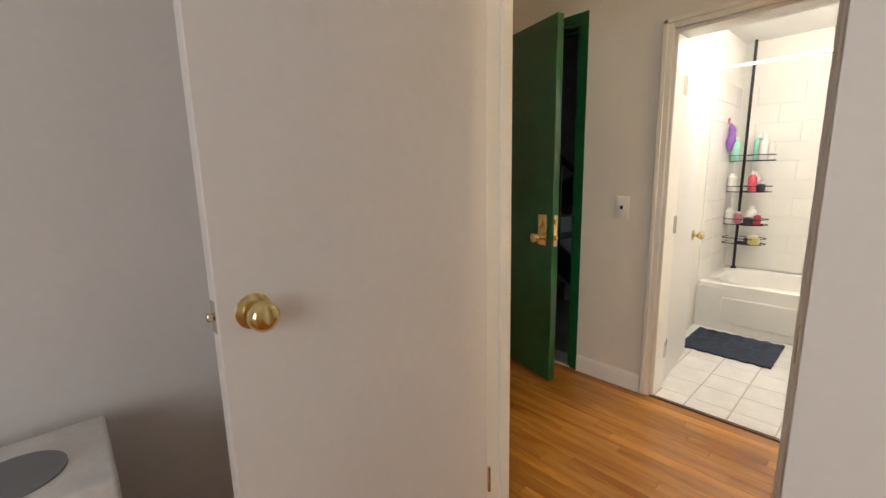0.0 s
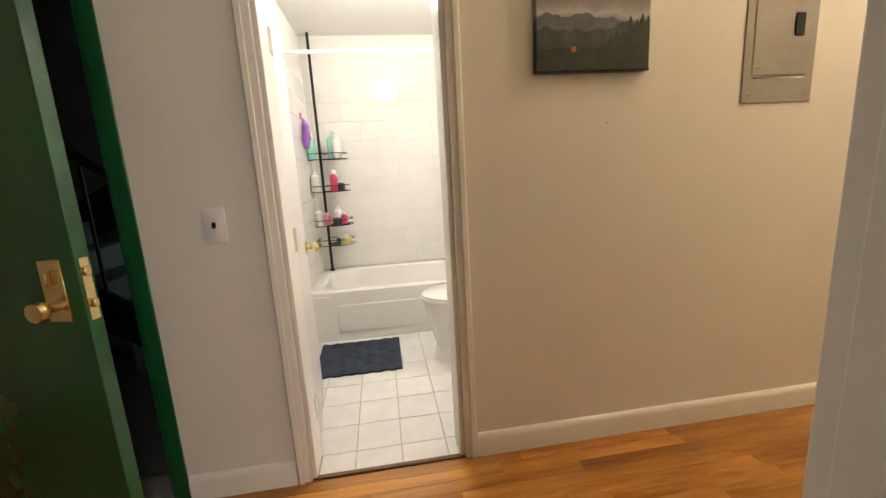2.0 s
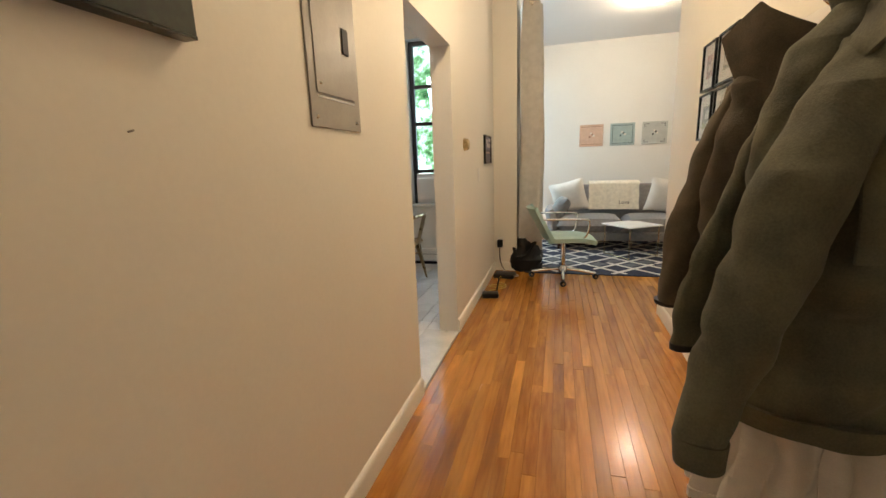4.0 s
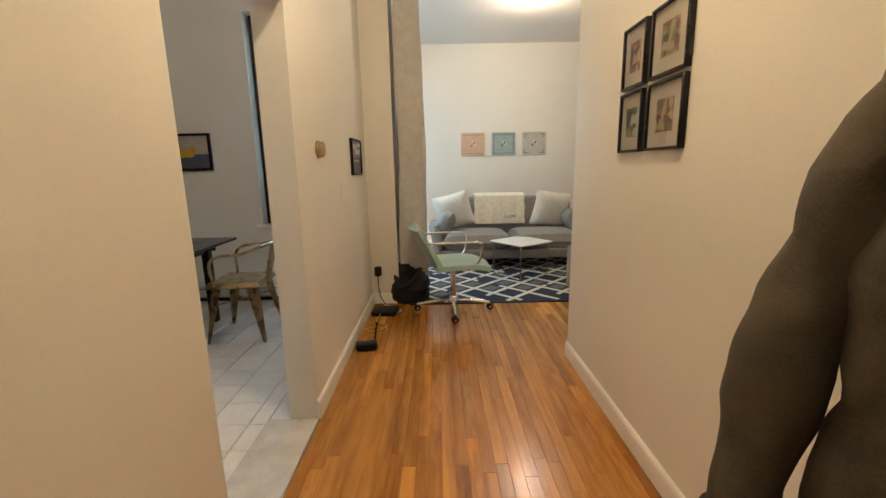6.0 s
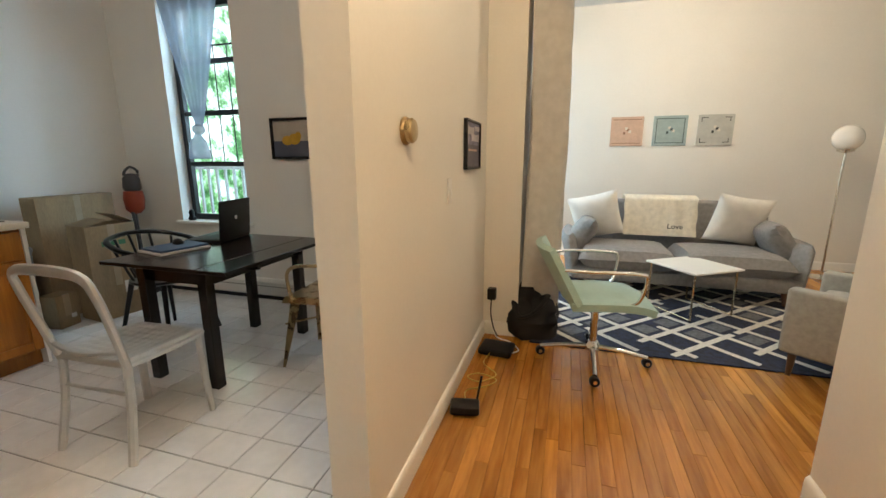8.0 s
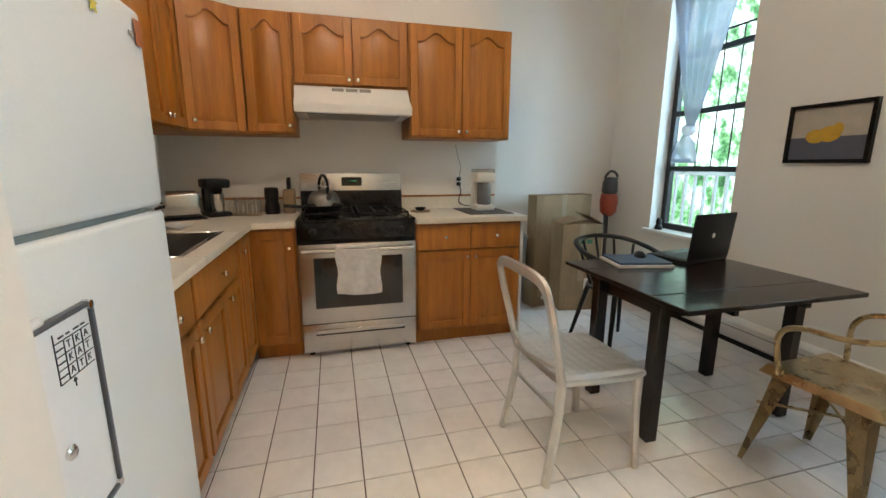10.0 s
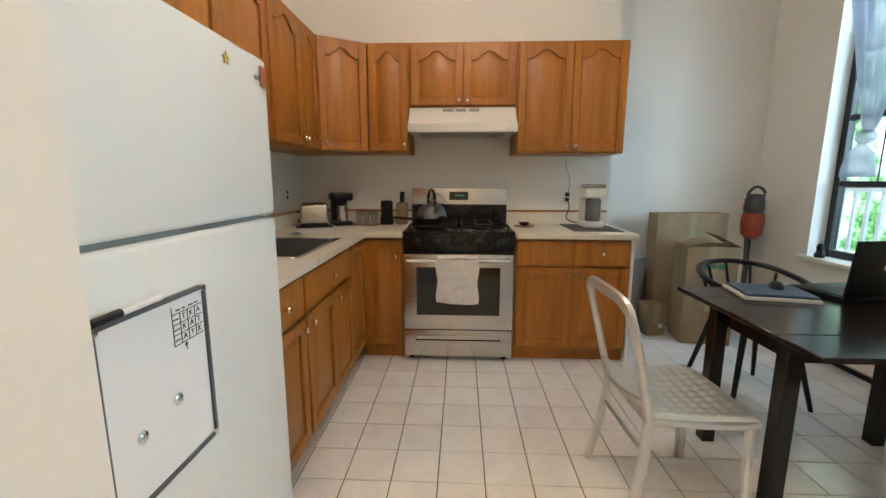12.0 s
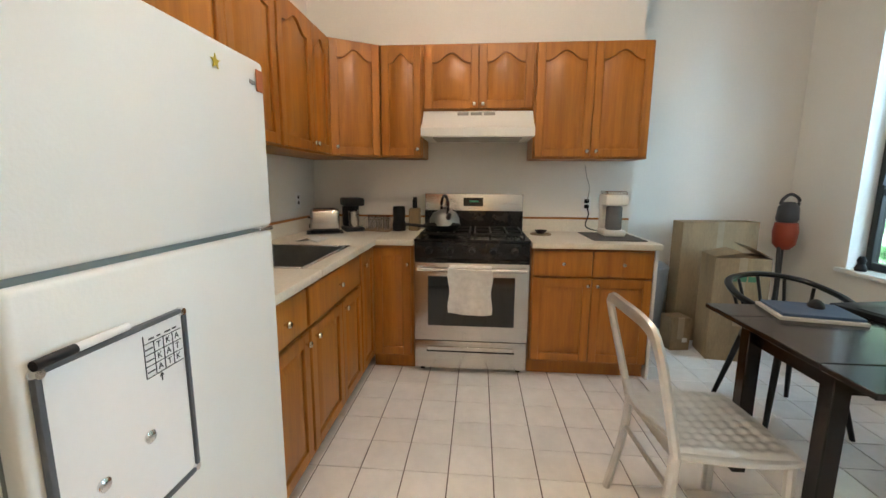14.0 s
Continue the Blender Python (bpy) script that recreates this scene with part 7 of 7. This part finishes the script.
    ch = thing("window_3", pose(0, 0, 0), "plain living room window behind the curtain", "window", kind="structure")
    for a, b, za, zb in ((-6.7, -6.65, 0.751, 2.599), (-5.35, -5.3, 0.751, 2.599), (-6.65, -5.35, 0.751, 0.80), (-6.65, -5.35, 2.55, 2.599), (-6.65, -5.35, 1.65, 1.69)):
        part("window_frame", B(2.36, 2.39, a, b, za, zb), M["winframe"], ch)


living_room()


def ceiling_lamp(x, y, z, r, label):
    c = thing("ceiling_light", pose(x, y, z), label, "ceiling light", "ceiling lights")
    part("base", lathe(bmesh.new(), [(r * 0.9, 0), (r * 0.95, -0.012), (r * 0.85, -0.024)], 28), M["nickel"], c)
    part("shade", lathe(bmesh.new(), [(r * 0.86, -0.0245), (r * 0.98, -0.045), (r * 0.85, -0.085), (r * 0.45, -0.108), (0.002, -0.114)], 28), M["lit"], c).visible_shadow = False


ceiling_lamp(1.36, -1.80, CEIL - 0.0005, 0.14, "lit opal ceiling light in the hall")
ceiling_lamp(0.31, -5.44, CEIL - 0.0005, 0.15, "lit opal ceiling light in the living room")
ceiling_lamp(3.45, -2.10, CEIL - 0.0005, 0.16, "lit opal ceiling light in the kitchen")
ceiling_lamp(2.90, 0.42, 2.2395, 0.13, "lit opal ceiling light in the bathroom")

# ---- bathroom ----


def bathroom():
    t = thing("bathtub", pose(3.42, -0.36, 0), "white built-in bathtub with apron front", "bathtub")
    bm = bmesh.new()
    L, W, H = 1.478, 0.775, 0.36
    box(bm, 0, 0.03, 0.001, L, 0.0, H - 0.03, bev=0.004)
    bm2 = bmesh.new()
    # rim and bowl from rounded rings
    def ring(inset, z, n=40, p=5.0):
        out = []
        for i in range(n):
            a = 2 * math.pi * i / n
            c, s = math.cos(a), math.sin(a)
            k = (abs(c) ** p + abs(s) ** p) ** (-1 / p)
            out.append(bm2.verts.new((W / 2 + (W / 2 - inset) * c * k, L / 2 + (L / 2 - inset) * s * k, z)))
        return out
    rings = [ring(0.0, H - 0.035, p=40), ring(0.0, H - 0.004, p=40), ring(0.006, H, p=40), ring(0.07, H), ring(0.085, H - 0.012), ring(0.13, 0.12), ring(0.19, 0.08)]
    for a, b in zip(rings, rings[1:]):
        for i in range(40):
            bm2.faces.new((a[i], a[(i + 1) % 40], b[(i + 1) % 40], b[i]))
    bm2.faces.new(rings[-1])
    part("apron", bm, M["porcelain"], t)
    part("basin", bm2, M["porcelain"], t)
    part("apron_panel", B(-0.007, 0.0, 0.15, 1.30, 0.06, 0.26, bev=0.003), M["porcelain"], t)
    to = thing("toilet", pose(2.96, -0.35, 0), "white porcelain toilet beside the bathtub", "toilet")
    po = M["porcelain"]
    part("base", loft(bmesh.new(), dense([((0, 0.42, 0.0), 0.125, 0.25, 0), ((0, 0.42, 0.10), 0.115, 0.235, 0), ((0, 0.43, 0.24), 0.15, 0.26, 0), ((0, 0.445, 0.36), 0.175, 0.27, 0), ((0, 0.45, 0.39), 0.18, 0.28, 0)], 14), 36), po, to)
    part("seat", loft(bmesh.new(), [((0, 0.45, 0.391), 0.18, 0.285, 0), ((0, 0.45, 0.40), 0.188, 0.29, 0), ((0, 0.45, 0.412), 0.186, 0.288, 0)], 36), po, to)
    part("lid", loft(bmesh.new(), [((0, 0.45, 0.413), 0.178, 0.28, 0), ((0, 0.45, 0.428), 0.18, 0.28, 0), ((0, 0.45, 0.438), 0.16, 0.26, 0)], 36), po, to)
    part("tank", B(-0.2, 0.2, 0.012, 0.19, 0.36, 0.74, bev=0.025, seg=3), po, to)
    part("tank_lid", B(-0.21, 0.21, 0.006, 0.20, 0.741, 0.775, bev=0.01, seg=2), po, to)
    part("tank_foot", B(-0.12, 0.12, 0.015, 0.18, 0.0, 0.36, bev=0.02, seg=2), po, to)
    part("flush_lever", rod(bmesh.new(), (-0.15, 0.20, 0.68), (-0.08, 0.205, 0.67), 0.008), M["chrome"], to)
    m = thing("bath_mat", pose(3.11, 0.79, 0.0, 0, 0, 0), "navy blue bath mat in front of the tub", "mat")

    def mat_(u, v):
        return Vector(((u - 0.5) * 0.47, (v - 0.5) * 0.52, 0.012 + 0.005 * noise.noise(Vector((u * 9, v * 9, 0))) + 0.003 * math.sin(40 * v)))
    part("mat_cloth", sheet(bmesh.new(), mat_, 30, 30, 0.011), M["navymat"], m)
    r = thing("shower_rod", pose(0, 0, 0), "white shower curtain rod over the tub", "rod")
    part("rod", rod(bmesh.new(), (3.50, -0.358, 1.94), (3.50, 1.118, 1.94), 0.0125), M["whitetop"], r)
    for y in (-0.35, 1.11):
        part("flange", rod(bmesh.new(), (3.50, y - 0.008, 1.94), (3.50, y + 0.008, 1.94), 0.03), M["whitetop"], r)
    c = thing("shower_caddy", pose(4.10, 1.03, 0.36), "black corner tension pole shower caddy with baskets", "caddy")
    part("pole", rod(bmesh.new(), (0, 0, 0.001), (0, 0, 1.875), 0.011), M["rubber"], c)
    part("foot", lathe(bmesh.new(), [(0.022, 0.0), (0.02, 0.012), (0.011, 0.02)], 14), M["rubber"], c)
    shelves = (0.24, 0.40, 0.67, 0.92)
    for z in shelves:
        bm = bmesh.new()
        for zz in (z, z + 0.045):
            tube(bm, [(-0.02, 0.06, zz), (-0.15, 0.07, zz), (-0.17, -0.02, zz), (-0.19, -0.12, zz), (-0.12, -0.2, zz), (-0.02, -0.2, zz), (0.0, -0.02, zz)], 0.0035, 6)
        for k in range(5):
            rod(bm, (-0.02 - 0.035 * k, 0.0 - 0.01, z), (-0.02 - 0.03 * k, -0.19, z), 0.0025, n=5)
        part("basket", bm, M["rubber"], c)
    cols = {"mint_plastic": (0.30, 0.62, 0.52), "white_plastic": (0.78, 0.76, 0.74), "red_plastic": (0.55, 0.06, 0.10), "pink_plastic": (0.62, 0.22, 0.28), "dark_plastic": (0.05, 0.04, 0.05), "yellow_sponge": (0.62, 0.55, 0.20), "purple_plastic": (0.26, 0.10, 0.42)}
    for z, items in ((0.92, ((-0.06, "mint_plastic", 0.028, 0.17), (-0.13, "white_plastic", 0.026, 0.16))), (0.67, ((-0.05, "white_plastic", 0.028, 0.13), (-0.10, "dark_plastic", 0.026, 0.06), (-0.15, "red_plastic", 0.025, 0.13))),
                     (0.40, ((-0.05, "white_plastic", 0.026, 0.14), (-0.095, "red_plastic", 0.022, 0.09), (-0.145, "dark_plastic", 0.03, 0.07))), (0.24, ((-0.06, "dark_plastic", 0.03, 0.05), (-0.14, "yellow_sponge", 0.035, 0.07)))):
        for k, (x, n, rr, hh) in enumerate(items):
            rr, hh = rr * 1.2, hh * (1.25 if z > 0.5 else 1.05)
            b = thing("toiletry_bottle", pose(4.10 + x, 0.93 - 0.05 * (k % 2), 0.36 + z + 0.004), "small " + n.split("_")[0] + " plastic toiletry bottle in the caddy", "bottle", "toiletries in the caddy")
            part("bottle", lathe(bmesh.new(), [(rr * 0.9, 0), (rr, 0.01), (rr, hh * 0.7), (rr * 0.5, hh * 0.82), (rr * 0.45, hh * 0.83)], 16), plain(n, cols[n], 0.35), b)
            part("cap", lathe(bmesh.new(), [(rr * 0.5, hh * 0.832), (rr * 0.5, hh), (rr * 0.1, hh * 1.01)], 14), M["whitetop"], b)
    for z, n, rr, hh in ((0.92, "mint_plastic", 0.036, 0.19), (0.67, "white_plastic", 0.034, 0.15), (0.40, "white_plastic", 0.032, 0.13), (0.40, "pink_plastic", 0.030, 0.10)):
        yy = 0.045 if n != "pink_plastic" else -0.02
        b = thing("toiletry_bottle", pose(3.99, 1.03 + yy, 0.36 + z + 0.004), "squat " + n.split("_")[0] + " plastic toiletry bottle in the caddy", "bottle", "toiletries in the caddy")
        part("bottle", lathe(bmesh.new(), [(rr * 0.9, 0), (rr, 0.01), (rr, hh * 0.78), (rr * 0.6, hh * 0.88), (rr * 0.5, hh * 0.89)], 16), plain(n, cols[n], 0.35), b)
        part("cap", lathe(bmesh.new(), [(rr * 0.55, hh * 0.892), (rr * 0.55, hh), (rr * 0.1, hh * 1.01)], 14), M["whitetop"], b)
    p = thing("purple_loofah", pose(3.86, 1.085, 1.52), "purple bath loofah hanging from a suction hook", "loofah")
    part("mesh", loft(bmesh.new(), dense([((0, 0, -0.16), 0.02, 0.015, 0), ((0, 0, -0.08), 0.035, 0.028, 20), ((0, 0, 0.0), 0.03, 0.025, 40), ((0, 0.01, 0.06), 0.008, 0.008, 0)], 12), 20, 0.015, 50.0), plain("purple_plastic", cols["purple_plastic"], 0.5), p)
    part("hook", B(-0.012, 0.012, 0.012, 0.034, 0.055, 0.10, bev=0.004), plain("pink_plastic", cols["pink_plastic"], 0.4), p)
    v = thing("exhaust_vent", pose(3.20, 0.36, 2.2395), "white ceiling exhaust vent in the bathroom", "vent")
    part("cover", B(-0.07, 0.07, -0.12, 0.12, -0.022, 0, bev=0.006), M["whitetop"], v)
    for k in range(4):
        part("slat", B(-0.055 + 0.03 * k, -0.042 + 0.03 * k, -0.105, 0.105, -0.025, -0.0222), M["panelgrey"], v)
    g = thing("towel_hook", pose(3.02, 1.1195, 0.86), "small chrome hook on the bathroom wall", "hook")
    part("plate", B(-0.015, 0.015, -0.006, 0, -0.05, 0.05, bev=0.002), M["chrome"], g)


bathroom()


def bath_wall_tiles():
    w = bpy.data.objects["wall_bath_east"]
    rng = random.Random(3)
    tw, th = 0.30, 0.152
    full = finish(B(0, 0.006, 0, tw - 0.002, 0, th - 0.002, bev=0.0012), "wall_tile", M["walltile"], soft=False)
    k = 0
    for r in range(10):
        z = 0.365 + r * th
        y = -0.355 - (0.15 if r % 2 else 0)
        while y < 1.115:
            a, b = max(y, -0.358), min(y + tw, 1.118)
            if b - a > 0.02:
                ob = new("wall_tile", full)
                ob.parent, ob.location, ob.scale = w, (4.1935, a + 0.001, z), (1, (b - a - 0.002) / (tw - 0.002), 1)
            y += tw
    w = bpy.data.objects["wall_bath_north"]
    side = finish(B(0, tw - 0.002, -0.006, 0, 0, th - 0.002, bev=0.0012), "wall_tile", M["walltile"], soft=False)
    for r in range(10):
        z = 0.365 + r * th
        for c in range(3):
            x = 3.42 + c * tw
            b = min(x + tw, 4.192)
            ob = new("wall_tile", side)
            ob.parent, ob.location, ob.scale = w, (x, 1.1195, z), ((b - x - 0.002) / (tw - 0.002), 1, 1)


bath_wall_tiles()

# ---- bedroom ----


def bedroom():
    b = thing("white_appliance", pose(-0.335, 1.36, 0), "white plastic box appliance with round top vent", "appliance")
    w = plain("white_appliance_plastic", (0.74, 0.73, 0.71), 0.45)
    part("housing", B(-0.165, 0.165, -0.165, 0.165, 0, 0.60, bev=0.012, seg=3), w, b)
    part("vent_ring", lathe(bmesh.new(), [(0.088, 0.6005), (0.088, 0.606), (0.07, 0.6065)], 32, Matrix.Translation((0.0, -0.02, 0))), plain("grey_vent", (0.20, 0.21, 0.23), 0.5), b)
    part("vent_core", lathe(bmesh.new(), [(0.069, 0.601), (0.066, 0.6035), (0.03, 0.6045), (0.001, 0.605)], 32, Matrix.Translation((0.0, -0.02, 0))), M["rubber"], b)
    v = thing("red_bottle", pose(-0.62, 1.45, 0), "red plastic storage canister on the floor", "canister")
    part("body", lathe(bmesh.new(), [(0.07, 0), (0.075, 0.02), (0.075, 0.6), (0.06, 0.63), (0.001, 0.635)], 24), plain("red_canister", (0.35, 0.06, 0.05), 0.4), v)
    f = thing("window_4", pose(0, 0, 0), "plain bedroom window in the far wall", "window", kind="structure")
    for a, c, za, zb in ((-1.2, -1.15, 0.801, 2.199), (-0.15, -0.1, 0.801, 2.199), (-1.15, -0.15, 0.801, 0.85), (-1.15, -0.15, 2.15, 2.199), (-1.15, -0.15, 1.48, 1.52)):
        part("window_frame", B(-2.47, -2.43, a, c, za, zb), M["trim"], f)


bedroom()

# ---- floor boards and tiles ----


def shared_piece(name, w, d, h, bev, mat):
    bm = bmesh.new()
    box(bm, 0, w, 0, d, -h, 0)
    top = [e for e in bm.edges if all(v.co.z > -h / 2 for v in e.verts)]
    bmesh.ops.bevel(bm, geom=top, offset=bev, segments=1, affect="EDGES")
    return finish(bm, name, mat, soft=False)


def board_runs(x):
    """The stretches of y that a row of boards at x covers."""
    if x < HW - 0.02:
        return [(-7.25, -3.2), (-2.09, 1.615)]
    if x < 1.77:
        return [(-7.25, 2.89)]
    if x < HX - 0.02:
        return [(-7.25, -4.63), (-4.384, 2.89)]
    return [(-7.25, -4.81)]


def lay_boards():
    floor = bpy.data.objects["floor"]
    rng = random.Random(4)
    w, zone, far = 0.057, [], []
    x = HW - 3.36
    while x < 2.29:
        y = -7.25 - rng.random() * 0.9
        hall = HW - 0.02 < x < HX - 0.02
        while y < 2.9:
            d = rng.uniform(0.55, 1.45)
            for ra, rb in board_runs(x):
                y0, y1 = max(y, ra), min(y + d, rb)
                if y1 - y0 > 0.02:
                    (zone if hall and -3.4 < y0 < 2.0 else far).append((x, y0, y1))
            y += d
        x += w
    zone.sort(key=lambda b: abs(b[1] + 1.2))
    far += zone[300:]
    meshes = {}
    for x, y0, y1 in zone[:300]:
        key = round((y1 - y0) / 0.05)
        if key not in meshes:
            meshes[key] = shared_piece("floor_board", w - 0.0006, 1.0, 0.016, 0.0006, M["floor"])
        ob = new("floor_board", meshes[key])
        ob.location, ob.scale = (x, y0 + 0.0004, rng.uniform(-0.0006, 0.0004)), (1, y1 - y0 - 0.0008, 1)
        ob.parent = floor
    verts, faces = [], []
    for x, y0, y1 in far:
        n = len(verts)
        z = rng.uniform(-0.0006, 0.0004)
        b = 0.0006
        x0, x1, ya, yb = x, x + w - 0.0006, y0 + 0.0004, y1 - 0.0004
        verts += [(x0, ya, z - 0.012), (x1, ya, z - 0.012), (x1, yb, z - 0.012), (x0, yb, z - 0.012),
                  (x0 + b, ya + b, z), (x1 - b, ya + b, z), (x1 - b, yb - b, z), (x0 + b, yb - b, z)]
        faces += [(n + 4, n + 5, n + 6, n + 7)] + [(n + i, n + (i + 1) % 4, n + 4 + (i + 1) % 4, n + 4 + i) for i in range(4)]
    me = bpy.data.meshes.new("floor_boards")
    me.from_pydata(verts, [], faces)
    me.materials.append(M["floor_far"])
    ob = new("floor_boards", me)
    ob.parent = floor
    tagged(ob, kind="stuff")


def lay_tiles(floor_name, piece, x0, x1, y0, y1, ox, oy, pitch, pitch_y, joint, mat, skip=None):
    floor = bpy.data.objects[floor_name]
    rng = random.Random(9)
    full = shared_piece(piece, pitch - joint, pitch_y - joint, 0.008, 0.0018, mat)
    i0, j0 = math.floor((x0 - ox) / pitch), math.floor((y0 - oy) / pitch_y)
    for i in range(i0, i0 + 40):
        for j in range(j0, j0 + 40):
            a, b = max(ox + i * pitch, x0), min(ox + (i + 1) * pitch, x1)
            c, d = max(oy + j * pitch_y, y0), min(oy + (j + 1) * pitch_y, y1)
            if b - a < 0.03 or d - c < 0.03 or (skip and skip(a, b, c, d)):
                continue
            ob = new(piece, full)
            ob.location = (a + joint / 2, c + joint / 2, rng.uniform(-0.0005, 0.0003))
            ob.scale = ((b - a - joint) / (pitch - joint), (d - c - joint) / (pitch_y - joint), 1)
            ob.parent = floor


def timber_islands(name):
    """The joined boards vary board by board."""
    m = M["floor"].copy()
    m.name = name
    n, l = m.node_tree.nodes, m.node_tree.links
    geo = n.new("ShaderNodeNewGeometry")
    for node in n:
        if node.type == "OBJECT_INFO":
            for link in list(node.outputs["Random"].links):
                l.new(geo.outputs["Random Per Island"], link.to_socket)
    return m


M["floor_far"] = timber_islands("oak_floor_far")
lay_boards()
for x0, x1, y0, y1 in ((2.31, 5.70, SY + 0.005, NY - 0.01), (KX + 0.001, 2.31, SY + 0.005, KITCH[0])):
    lay_tiles("floor_kitchen", "floor_tile", x0, x1, y0, y1, 3.424 - 0.205 * 6, -1.693 - 0.2005 * 15, 0.205, 0.2005, 0.005, M["tile"],
              skip=lambda a, b, c, d: c > -1.24 or (a > 4.7 and c > -3.0))
for x0, x1, y0, y1 in ((2.19, 3.42, -0.355, 1.115), (HX + 0.02, 2.19, BATH[0] + 0.018, BATH[1] - 0.018)):
    lay_tiles("floor_bath", "floor_tile", x0, x1, y0, y1, 2.19, 0.385, 0.192, 0.192, 0.004, M["tile"])
